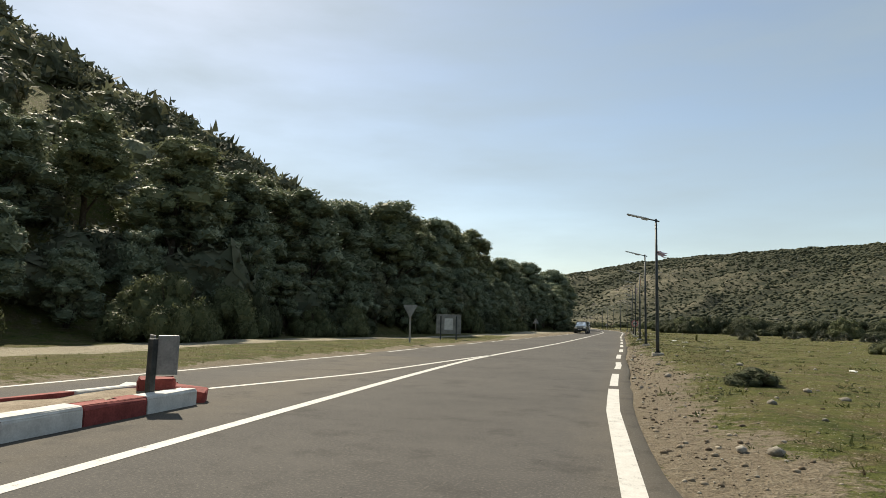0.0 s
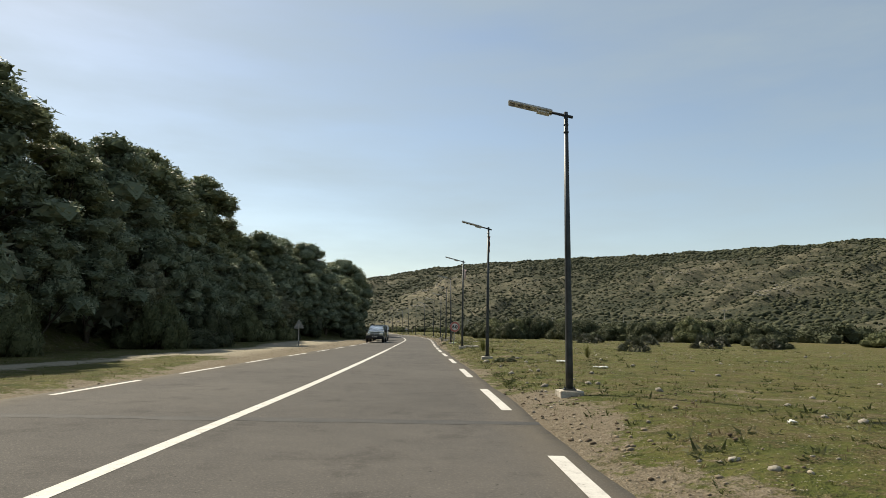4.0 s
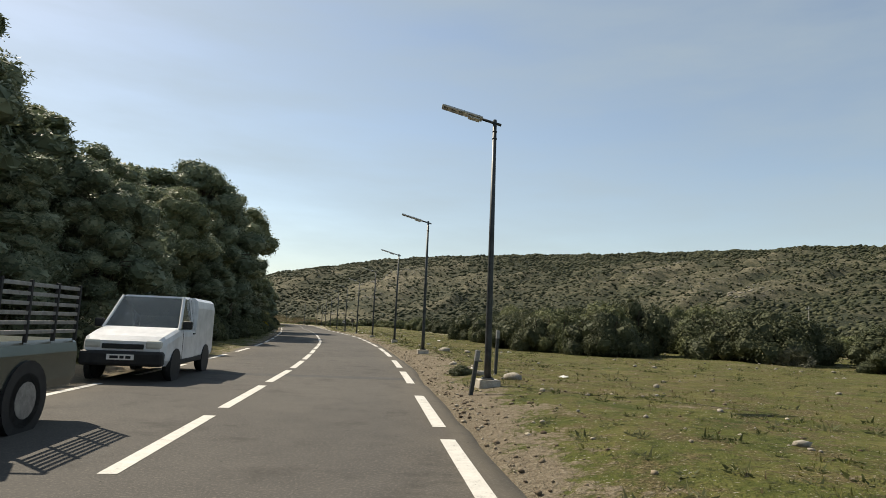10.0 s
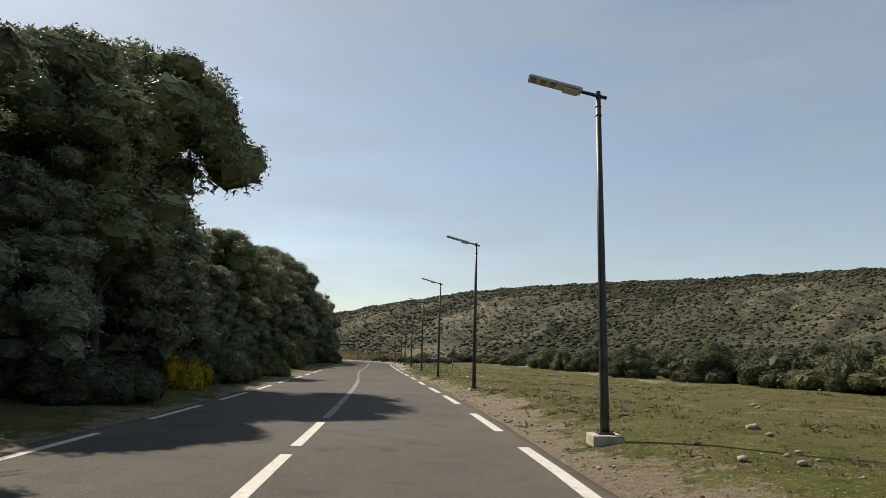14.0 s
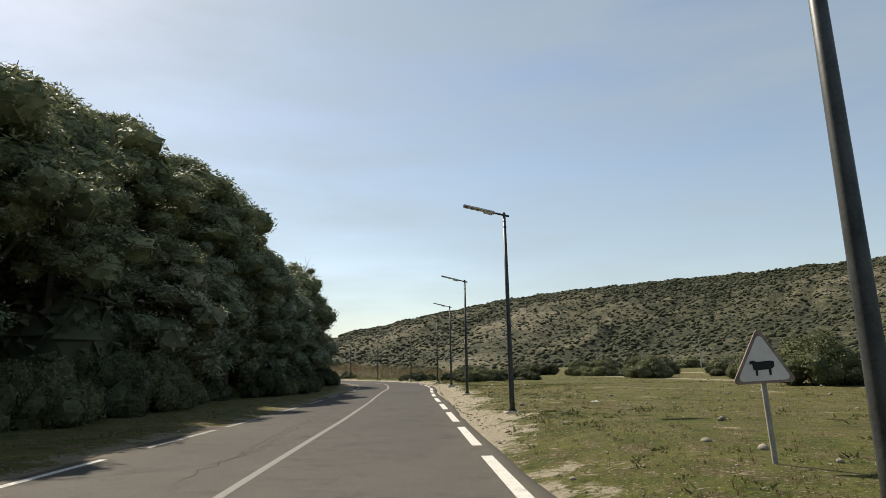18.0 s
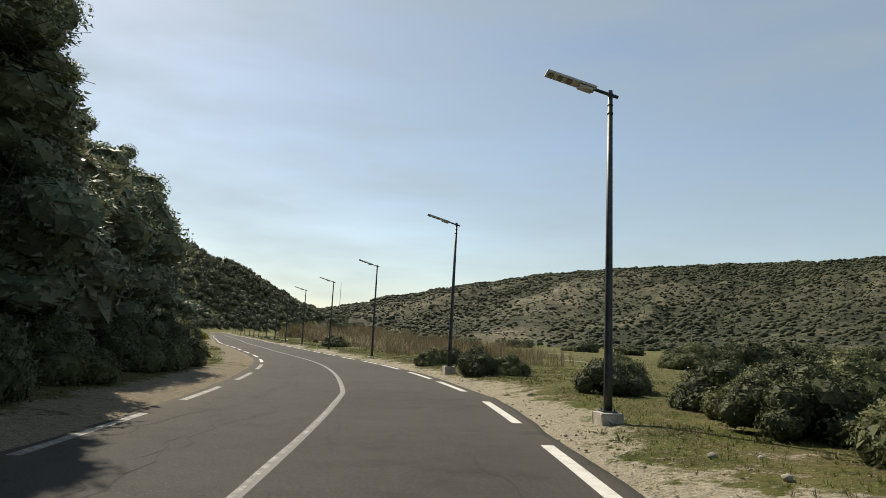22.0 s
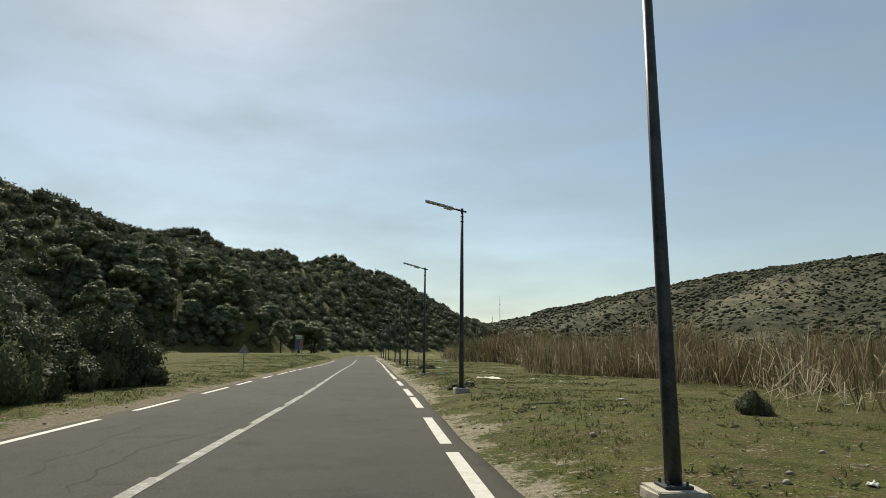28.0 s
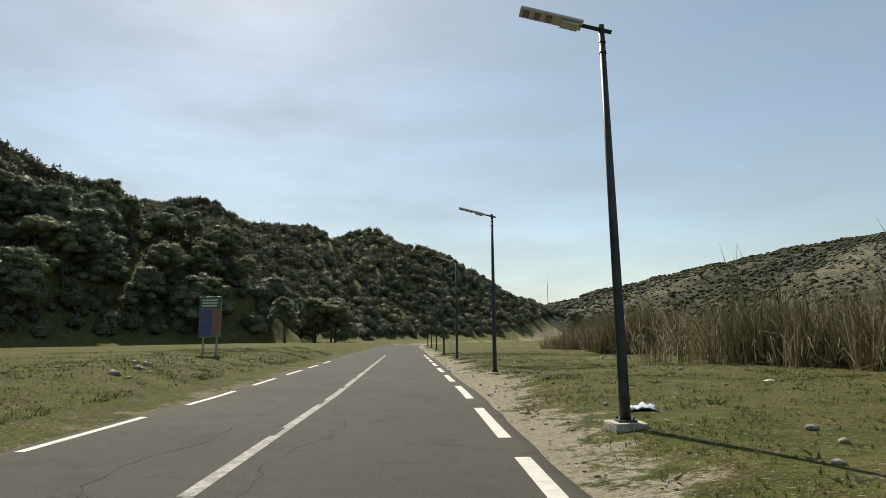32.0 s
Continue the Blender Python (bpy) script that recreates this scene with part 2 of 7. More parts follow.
def hill_material():
    """Far dry hillside: olive scrub, brown soil and pale limestone."""
    m, n, l, b = material("scrub_hillside", 0.95)
    b.inputs["Specular IOR Level"].default_value = 0.1
    g = n.new("ShaderNodeNewGeometry")
    p = g.outputs["Position"]
    broad, mid, fine = noise_node(n, l, 0.012, 5, vec=p), noise_node(n, l, 0.05, 8, 0.7, p), noise_node(n, l, 0.35, 7, 0.75, p)
    v = math_node(n, l, "ADD", math_node(n, l, "MULTIPLY", mid.outputs[0], 0.45), math_node(n, l, "MULTIPLY", fine.outputs[0], 0.55))
    v = math_node(n, l, "ADD", v, math_node(n, l, "MULTIPLY", math_node(n, l, "SUBTRACT", broad.outputs[0], 0.5), 0.30))
    bushy = n.new("ShaderNodeAttribute")
    bushy.attribute_name = "bushy"
    v = math_node(n, l, "SUBTRACT", v, math_node(n, l, "MULTIPLY", math_node(n, l, "SUBTRACT", bushy.outputs["Fac"], 0.5), 0.16))
    r = ramp(n, l, v, [(0.36, (0.022, 0.027, 0.016)), (0.45, (0.032, 0.036, 0.021)), (0.51, (0.066, 0.064, 0.039)), (0.58, (0.108, 0.098, 0.064)), (0.68, (0.195, 0.170, 0.124))])
    l.new(r.outputs[0], b.inputs["Base Color"])
    bump(n, l, b, v, 0.7, 2.0)
    return m


ASPHALT = asphalt_material()
LINE_WHITE = paint_material("white_road_paint", (0.545, 0.528, 0.488), 0.405)
LINE_FADED = paint_material("faded_road_paint", (0.175, 0.168, 0.156), 0.54)
LINE_WORN = paint_material("worn_road_paint", (0.31, 0.30, 0.28), 0.53)
GROUND = ground_material()
HILL = hill_material()
CRACK = grainy("tar_crack", (0.012, 0.012, 0.011), (0.024, 0.023, 0.021), 8, 60, 0.95)
PATCH = grainy("patched_asphalt", (0.030, 0.030, 0.029), (0.055, 0.053, 0.050), 2, 90, 0.85)
GALV = grainy("weathered_dark_steel", (0.035, 0.04, 0.042), (0.085, 0.09, 0.09), 4, 40, 0.5, 0.6, 0.1, 0.002)
LAMP_BODY = grainy("aluminium_lamp_housing", (0.42, 0.43, 0.43), (0.62, 0.62, 0.60), 5, 60, 0.45, 0.2, 0.05, 0.001)
LED = grainy("lamp_lens", (0.10, 0.10, 0.10), (0.25, 0.25, 0.24), 20, 90, 0.25, 0.0, 0)
PANEL_DARK = grainy("solar_panel_top", (0.01, 0.012, 0.02), (0.03, 0.032, 0.045), 6, 60, 0.2, 0.0, 0)
CONCRETE = grainy("pale_concrete", (0.272, 0.248, 0.208), (0.496, 0.464, 0.400), 5, 50, 0.92, 0, 0.5, 0.01)
SIGN_BACK = grainy("dull_galvanised_sheet", (0.16, 0.165, 0.165), (0.30, 0.30, 0.29), 3, 30, 0.5, 0.5, 0.1, 0.002)
SIGN_WHITE = grainy("sun_bleached_white_sign", (0.60, 0.57, 0.55), (0.74, 0.71, 0.69), 4, 40, 0.5, 0, 0)
SIGN_RED = grainy("sun_bleached_red_sign", (0.42, 0.13, 0.11), (0.55, 0.20, 0.17), 4, 40, 0.5, 0, 0)
BLACK = grainy("black_vinyl", (0.008, 0.008, 0.008), (0.02, 0.02, 0.02), 9, 60, 0.5, 0, 0)
POST_GREY = grainy("weathered_sign_post", (0.22, 0.21, 0.19), (0.42, 0.40, 0.36), 4, 40, 0.6, 0.3, 0.1, 0.002)
BARK = grainy("bark", (0.035, 0.026, 0.018), (0.11, 0.085, 0.06), 6, 40, 0.95, 0, 0.8, 0.03)
LEAF_DARK = foliage("dark_evergreen_leaves", [(0.22, (0.098, 0.126, 0.082)), (0.5, (0.168, 0.202, 0.130)), (0.8, (0.282, 0.306, 0.198))], 0.18, 0.6, 0.22)
LEAF_PINE = foliage("pine_needles", [(0.22, (0.099, 0.122, 0.071)), (0.5, (0.179, 0.205, 0.113)), (0.8, (0.305, 0.308, 0.172))], 0.18, 0.6, 0.22)
LEAF_OLIVE = foliage("grey_green_leaves", [(0.22, (0.118, 0.130, 0.085)), (0.5, (0.195, 0.208, 0.130)), (0.8, (0.310, 0.305, 0.195))], 0.18, 0.6, 0.22)
LEAF_HILL = foliage("hillside_shrub_leaves", [(0.22, (0.062, 0.072, 0.046)), (0.5, (0.098, 0.108, 0.068)), (0.8, (0.155, 0.156, 0.100))], 0.16, 0.7, 0.12)
LEAF_PALM = foliage("fan_palm_leaves", [(0.22, (0.030, 0.036, 0.022)), (0.5, (0.056, 0.064, 0.040)), (0.8, (0.115, 0.118, 0.080))], 0.12, 0.5, 0.35)
LEAF_WEED = foliage("weed_leaves", [(0.22, (0.055, 0.066, 0.032)), (0.5, (0.100, 0.110, 0.055)), (0.8, (0.185, 0.180, 0.098))], 0.35)
LEAF_WEED_DARK = foliage("dark_weed_leaves", [(0.22, (0.034, 0.044, 0.016)), (0.5, (0.062, 0.074, 0.028)), (0.8, (0.110, 0.116, 0.048))], 0.3)
LEAF_THICKET = foliage("thicket_leaves", [(0.22, (0.033, 0.041, 0.022)), (0.5, (0.060, 0.070, 0.037)), (0.8, (0.112, 0.120, 0.065))], 0.18, 0.65, 0.14)
LEAF_THICKET_PALE = foliage("pale_thicket_leaves", [(0.22, (0.060, 0.072, 0.034)), (0.5, (0.108, 0.122, 0.058)), (0.8, (0.190, 0.195, 0.100))], 0.25, 0.65, 0.14)
LEAF_SCRUB = foliage("scrub_leaves", [(0.2, (0.026, 0.032, 0.017)), (0.5, (0.050, 0.056, 0.030)), (0.85, (0.100, 0.099, 0.056))], 0.15)
LEAF_BROOM = foliage("yellow_broom_flowers", [(0.25, (0.06, 0.07, 0.015)), (0.5, (0.22, 0.18, 0.02)), (0.75, (0.50, 0.36, 0.02))], 0.3)
GRASS_BLADE = foliage("grass_blades", [(0.2, (0.037, 0.056, 0.011)), (0.5, (0.087, 0.099, 0.025)), (0.85, (0.186, 0.161, 0.068))], 0.35)
GRASS_LUSH = foliage("lush_grass_blades", [(0.2, (0.030, 0.052, 0.010)), (0.5, (0.066, 0.092, 0.020)), (0.85, (0.13, 0.145, 0.045))], 0.35)
REED_DRY = foliage("dry_reeds", [(0.2, (0.064, 0.043, 0.023)), (0.42, (0.126, 0.091, 0.050)), (0.62, (0.190, 0.155, 0.098)), (0.85, (0.29, 0.258, 0.185))], 0.3)
REED_GREEN = foliage("olive_reeds", [(0.2, (0.040, 0.048, 0.017)), (0.5, (0.088, 0.092, 0.038)), (0.85, (0.17, 0.155, 0.078))], 0.3)
REED_PALE = foliage("bleached_reeds", [(0.2, (0.16, 0.13, 0.08)), (0.5, (0.32, 0.28, 0.19)), (0.85, (0.50, 0.46, 0.36))], 0.25)
def pebble_material(name, tones):
    """Loose gravel: each stone its own tone."""
    m, n, l, b = material(name, 0.95)
    g = n.new("ShaderNodeNewGeometry")
    f = noise_node(n, l, 40, 3, vec=g.outputs["Position"])
    v = math_node(n, l, "ADD", math_node(n, l, "MULTIPLY", g.outputs["Random Per Island"], 0.8), math_node(n, l, "MULTIPLY", f.outputs[0], 0.2))
    l.new(ramp(n, l, v, list(zip((0.1, 0.45, 0.75, 0.95), tones))).outputs[0], b.inputs["Base Color"])
    return m


GRAVEL = pebble_material("mixed_gravel", ((0.07, 0.05, 0.033), (0.15, 0.118, 0.08), (0.24, 0.20, 0.145), (0.44, 0.40, 0.32)))
GRAVEL_PALE = pebble_material("cream_gravel", ((0.16, 0.13, 0.09), (0.27, 0.23, 0.165), (0.36, 0.315, 0.235), (0.50, 0.46, 0.37)))
SANDSTONE = grainy("cream_sandstone", (0.30, 0.25, 0.165), (0.50, 0.44, 0.31), 3, 30, 0.95, 0, 0.6, 0.02)
STONE = grainy("limestone", (0.15, 0.132, 0.105), (0.36, 0.335, 0.285), 3, 30, 0.95, 0, 0.6, 0.02)


# ---- helpers for meshes ----
def mesh_of(name, verts, faces, mat, smooth=False, mats=None, index=None):
    """A mesh from arrays of vertices and of triangles or quads."""
    verts, faces = np.asarray(verts, np.float32), np.asarray(faces, np.int32)
    me = bpy.data.meshes.new(name)
    k = faces.shape[1]
    me.vertices.add(len(verts))
    me.vertices.foreach_set("co", verts.ravel())
    me.loops.add(faces.size)
    me.loops.foreach_set("vertex_index", faces.ravel())
    me.polygons.add(len(faces))
    me.polygons.foreach_set("loop_start", np.arange(0, faces.size, k, dtype=np.int32))
    for m in mats or [mat]:
        me.materials.append(m)
    if index is not None:
        me.polygons.foreach_set("material_index", np.asarray(index, np.int32))
    if smooth:
        me.polygons.foreach_set("use_smooth", np.ones(len(faces), bool))
    me.update(calc_edges=True)
    return me


def from_bm(name, bm, mat, smooth=False):
    me = bpy.data.meshes.new(name)
    bm.normal_update()
    bm.to_mesh(me)
    bm.free()
    me.materials.append(mat)
    if smooth:
        me.polygons.foreach_set("use_smooth", np.ones(len(me.polygons), bool))
    return me


def part(name, bm, mat, parent, label="", m=None, smooth=False):
    """One mesh object under a thing or under a part."""
    me = bm if isinstance(bm, bpy.types.Mesh) else from_bm(name, bm, mat, smooth)
    ob = new(name, me)
    ob.parent = parent
    if m is not None:
        ob.matrix_basis = m
    if label:
        tagged(ob, label)
    return ob


def thing(name, m, label, category, group="", kind=""):
    e = new(name)
    e.matrix_basis = m
    e.empty_display_size = 0.2
    return tagged(e, label, category, group, kind)


def add_box(bm, lo, hi, bevel=0.0, m=None):
    x0, y0, z0 = lo
    x1, y1, z1 = hi
    made = bmesh.ops.create_cube(bm, size=1.0, matrix=Matrix.Translation(((x0 + x1) / 2, (y0 + y1) / 2, (z0 + z1) / 2)) @ Matrix.Diagonal((x1 - x0, y1 - y0, z1 - z0, 1)))
    vs = made["verts"]
    if bevel:
        es = list({e for v in vs for e in v.link_edges})
        r = bmesh.ops.bevel(bm, geom=es, offset=bevel, segments=2, affect="EDGES", profile=0.5)
        vs = list({v for f in r["faces"] for v in f.verts} | {v for v in vs if v.is_valid})
    if m is not None:
        bmesh.ops.transform(bm, matrix=m, verts=vs)
    return bm


def box(lo, hi, bevel=0.0, m=None):
    return add_box(bmesh.new(), lo, hi, bevel, m)


def add_tube(bm, pts, radii, seg=8, caps=True):
    """A tapered tube along points."""
    rings = []
    for i, (p, r) in enumerate(zip(pts, radii)):
        p, r = Vector([float(c) for c in p]), float(r)
        d = (Vector([float(c) for c in pts[min(i + 1, len(pts) - 1)]]) - Vector([float(c) for c in pts[max(i - 1, 0)]])).normalized()
        u = d.orthogonal().normalized() if abs(d.z) < 0.99 else Vector((1, 0, 0))
        if abs(d.z) < 0.99:
            u = Vector((0, 0, 1)).cross(d).normalized()
        w = d.cross(u)
        rings.append([bm.verts.new(p + r * (math.cos(a) * u + math.sin(a) * w)) for a in (2 * math.pi * k / seg for k in range(seg))])
    for a, b in zip(rings, rings[1:]):
        for k in range(seg):
            bm.faces.new((a[k], a[(k + 1) % seg], b[(k + 1) % seg], b[k]))
    if caps:
        bm.faces.new(rings[0][::-1])
        bm.faces.new(rings[-1])
    return bm


def tube(pts, radii, seg=8):
    return add_tube(bmesh.new(), pts, radii, seg)


def prism(outline, y0, y1, bevel=0.0):
    """An outline in x and z, drawn out along y."""
    bm = bmesh.new()
    a = [bm.verts.new((x, y0, z)) for x, z in outline]
    b = [bm.verts.new((x, y1, z)) for x, z in outline]
    bm.faces.new(a)
    bm.faces.new(b[::-1])
    for i in range(len(a)):
        j = (i + 1) % len(a)
        bm.faces.new((a[j], a[i], b[i], b[j]))
    bmesh.ops.recalc_face_normals(bm, faces=bm.faces)
    if bevel:
        bmesh.ops.bevel(bm, geom=list(bm.edges), offset=bevel, segments=2, affect="EDGES", profile=0.5)
    return bm


# ---- the plan: the road's middle line and the country round it ----
CONTROL = [
    (1.68, -72.28), (-0.26, -48.36), (-2.21, -24.44), (-4.15, -0.51), (-6.11, 23.61), (-6.43, 47.71),
    (-7.05, 71.73), (-7.88, 95.68), (-9.22, 119.54), (-11.99, 143.33), (-15.67, 167.02), (-20.25, 190.54),
    (-24.39, 214.16), (-28.68, 237.67), (-36.19, 260.13), (-48.19, 280.79), (-60.76, 301.15), (-72.93, 321.82),
    (-85.47, 342.35), (-97.99, 362.82), (-110.51, 383.30), (-123.02, 403.78), (-135.54, 424.26), (-148.06, 444.73),
    (-158.95, 466.12), (-166.77, 488.81), (-170.52, 512.52), (-169.68, 536.50),
]


def spline(pts, n):
    p = np.array(pts, float)
    out = []
    for i in range(1, len(p) - 2):
        a, b, c, d = p[i - 1:i + 3]
        for u in np.arange(n) / n:
            out.append(0.5 * (2 * b + (c - a) * u + (2 * a - 5 * b + 4 * c - d) * u * u + (3 * b - a - 3 * c + d) * u ** 3))
    return np.array(out)


MID = spline(CONTROL, 24)
MID_S = np.r_[0, np.cumsum(np.hypot(*np.diff(MID, axis=0).T))]
MID_S -= MID_S[48]
MID_T = np.gradient(MID, axis=0)
MID_T /= np.hypot(*MID_T.T)[:, None]
S0, S1 = MID_S[0], MID_S[-1]


def plan(s, o):
    """World x, y of places s metres along the road and o metres to the right of its middle line."""
    s, o = np.asarray(s, float), np.asarray(o, float)
    x, y = np.interp(s, MID_S, MID[:, 0]), np.interp(s, MID_S, MID[:, 1])
    tx, ty = np.interp(s, MID_S, MID_T[:, 0]), np.interp(s, MID_S, MID_T[:, 1])
    over, under = np.maximum(s - S1, 0), np.minimum(s - S0, 0)
    x, y = x + tx * (over + under), y + ty * (over + under)
    return x + o * ty, y - o * tx


def road_place(x, y):
    """The other way round: s and o of world places."""
    x, y = np.atleast_1d(x).astype(float), np.atleast_1d(y).astype(float)
    s, o = np.empty_like(x), np.empty_like(x)
    coarse = slice(None, None, 4)
    cx, cy, ct, cs = MID[coarse, 0], MID[coarse, 1], MID_T[coarse], MID_S[coarse]
    for i in range(0, len(x), 20000):
        j = slice(i, i + 20000)
        k = ((x[j, None] - cx) ** 2 + (y[j, None] - cy) ** 2).argmin(1)
        dx, dy = x[j] - cx[k], y[j] - cy[k]
        s[j], o[j] = cs[k] + dx * ct[k, 0] + dy * ct[k, 1], dx * ct[k, 1] - dy * ct[k, 0]
    return s, o


def turn_at(s):
    """Degrees about z that turn +y into the road's heading."""
    return math.degrees(math.atan2(-np.interp(s, MID_S, MID_T[:, 0]), np.interp(s, MID_S, MID_T[:, 1])))


RIGHT_AT = [-30, 0, 12, 24, 36, 48, 60, 72, 84, 96, 120, 144, 156, 168, 180, 192, 216, 228, 240, 252, 264, 276, 288, 324, 348, 372, 384, 420]
RIGHT_OFF = [2.6, 4.87, 4.8, 5.1, 4.8, 4.28, 3.95, 3.57, 3.33, 3.34, 3.43, 3.55, 3.38, 3.15, 3.25, 3.38, 3.30, 3.26, 3.63, 4.15, 3.72, 3.38, 3.47, 3.45, 3.47, 3.62, 3.76, 3.6]
LEFT_AT = [-10, 0, 12, 24, 48, 60, 72, 84, 96, 108, 120, 144, 168, 192, 204, 216, 240, 276, 288, 300, 336, 348, 360, 372, 384, 420]
LEFT_OFF = [8.1, 6.98, 5.72, 4.5, 4.37, 4.1, 3.58, 3.25, 2.92, 2.8, 2.88, 3.4, 3.75, 3.4, 2.8, 2.48, 2.3, 2.32, 2.5, 3.05, 3.28, 3.34, 3.13, 2.8, 2.5, 2.9]
CENTRE_AT = [0, 24, 36, 60, 72, 84, 96, 108, 120, 132, 144, 168, 180, 192, 204, 216, 228, 240, 252, 264, 276, 288, 312, 348, 360, 372, 384, 420]
CENTRE_OFF = [0.05, -0.1, 0.12, 0.1, 0.1, 0.04, 0.12, 0.2, 0.03, 0.1, -0.03, -0.17, -0.27, -0.13, 0.1, 0.17, -0.03, 0.22, 0.72, 0.4, 0.12, 0.02, -0.04, 0.03, 0.13, 0.28, 0.46, 0.3]


def right_line(s):
    return np.interp(s, RIGHT_AT, RIGHT_OFF)


def left_line(s):
    return -np.interp(s, LEFT_AT, LEFT_OFF)


def centre_line(s):
    return np.interp(s, CENTRE_AT, CENTRE_OFF)


# Foot of the wooded hills: x, y, the hill's height, its steepness and the height of what grows on it
FOOT = np.array([
    (-60, -110, 76, 0.72), (-32, -40, 76, 0.74), (-25, 18, 70, 0.73), (-23, 45, 60, 0.69), (-21, 69, 48, 0.60), (-20, 97, 30, 0.47), (-18, 104, 26, 0.42),
    (-18.5, 133, 20, 0.4), (-22.5, 157, 18, 0.4), (-30, 187, 17, 0.38), (-36, 224, 15, 0.38), (-39, 244, 13, 0.42), (-45, 260, 11, 0.42), (-56, 278, 10, 0.42), (-78, 312, 10, 0.40),
    (-125, 332, 86, 0.70), (-176, 388, 74, 0.72), (-176, 428, 50, 0.85), (-171, 446, 42, 0.9), (-198, 474, 58, 0.7), (-197, 540, 62, 0.66), (-181, 610, 66, 0.66), (-178, 690, 58, 0.50), (-205, 820, 24, 0.3), (-300, 1000, 1, 0.1)])
RIDGE = np.array([(-90, 7.5), (-60, 7.75), (-40, 7.8), (-30, 7.75), (-20, 7.45), (-12, 7.2), (-5, 6.85), (0, 6.4), (5, 5.55), (10, 4.55), (15, 3.45), (18, 2.7), (22, 1.9), (35, 1.2), (50, 0.8), (90, 0.6)])
CREST = 1500.0
HUB = (-30.0, 190.0)


def value_noise(x, y, seed=0):
    """Smooth noise from -1 to 1."""
    rs = np.random.RandomState(seed)
    table = rs.rand(256, 256) * 2 - 1
    ix, iy = np.floor(x).astype(int), np.floor(y).astype(int)
    fx, fy = x - ix, y - iy
    fx, fy = fx * fx * (3 - 2 * fx), fy * fy * (3 - 2 * fy)
    g = lambda a, b: table[a % 256, b % 256]
    return (g(ix, iy) * (1 - fx) + g(ix + 1, iy) * fx) * (1 - fy) + (g(ix, iy + 1) * (1 - fx) + g(ix + 1, iy + 1) * fx) * fy


def hill_depth(x, y):
    """How far a place lies behind the foot of the wooded hills (negative: in front), and the hill's height and steepness there."""
    x, y = np.atleast_1d(x).astype(float), np.atleast_1d(y).astype(float)
    best = np.full(x.shape, 1e9)
    sign, hh, ss = np.ones_like(x), np.zeros_like(x), np.zeros_like(x)
    for a, b in zip(FOOT, FOOT[1:]):
        d = b[:2] - a[:2]
        L = d @ d
        u = np.clip(((x - a[0]) * d[0] + (y - a[1]) * d[1]) / L, 0, 1)
        ex, ey = x - a[0] - u * d[0], y - a[1] - u * d[1]
        q = np.hypot(ex, ey)
        c = d[0] * ey - d[1] * ex
        near = q < best
        best = np.where(near, q, best)
        sign = np.where(near, np.where(c > 0, 1, -1), sign)
        hh, ss = np.where(near, a[2] + u * (b[2] - a[2]), hh), np.where(near, a[3] + u * (b[3] - a[3]), ss)
    return best * sign, hh, ss


def hill_share(x, y):
    d, hh, ss = hill_depth(x, y)
    d = np.maximum(d, 0)
    z = hh * np.tanh(1.15 * d * ss / hh)
    return z * (1 + 0.12 * value_noise(x / 23, y / 23, 3)) + np.minimum(d, 8) * 0.10 * value_noise(x / 7, y / 7, 4)


def gully_at(left, r):
    """Spurs (positive) and ravines that run slantwise down the long hill."""
    slant = left + 0.012 * (r - 700) + 2.2 * value_noise(left / 9, r / 260, 12)
    return 0.45 * value_noise(slant / 4.1, r / 500, 8) + 0.35 * value_noise(slant / 1.7 + 7, r / 260, 9) + 0.2 * value_noise(slant / 0.7, r / 120, 10)


def ridge_share(x, y):
    dx, dy = x - HUB[0], y - HUB[1]
    r, left = np.hypot(dx, dy), np.degrees(np.arctan2(-dx, dy))
    crest = CREST * np.tan(np.radians(np.interp(left, RIDGE[:, 0], RIDGE[:, 1]))) + 2.5 * value_noise(left / 1.3, r * 0, 7)
    foot = np.interp(left, [-90, -40, 0, 20, 60], [230, 260, 330, 420, 700])
    u = np.clip((r - foot) / (CREST - foot), 0, 1)
    z = crest * (0.55 * u + 0.45 * u ** 1.6 + 0.12 * np.sin(np.pi * u) * u)
    z = z + gully_at(left, r) * 20 * np.sin(np.pi * np.clip(u, 0, 1)) ** 0.9 + 2.5 * value_noise(x / 40, y / 40, 11) * np.clip(u * 4, 0, 1) * (u < 1)
    return np.where(r > CREST, crest * np.clip(1 - (r - CREST) / 900, 0, 1), np.maximum(z, 0) * (np.abs(left) < 95))


def ground_z(x, y):
    """The height of the ground sheet."""
    x, y = np.atleast_1d(x).astype(float), np.atleast_1d(y).astype(float)
    s, o = road_place(x, y)
    rr, ll = right_line(s) + 0.45, left_line(s) - 0.4
    out = np.maximum(o - rr, ll - o)
    z = np.where(out < 0, -0.07, np.where(o > 0, np.clip(-0.03 + 0.13 * out, -0.03, 0.20), np.clip(-0.03 + 0.10 * out, -0.03, 0.10)))
    off = np.clip((out - 0.3) / 3, 0, 1)
    z = z + off * (0.05 * value_noise(x / 1.7, y / 1.7, 1) + 0.12 * value_noise(x / 9, y / 9, 2))
    far = np.clip((np.abs(o) - 40) / 60, 0, 1)
    z = z + far * 0.5 * value_noise(x / 45, y / 45, 5)
    hump = 0.65 * np.clip((s - 366) / 20, 0, 1) * np.clip((ll - 0.6 - o) / 2.5, 0, 1) * (o < 0)
    return z + hump + hill_share(x, y) + ridge_share(x, y)


def gz(x, y):
    return float(ground_z(x, y)[0])


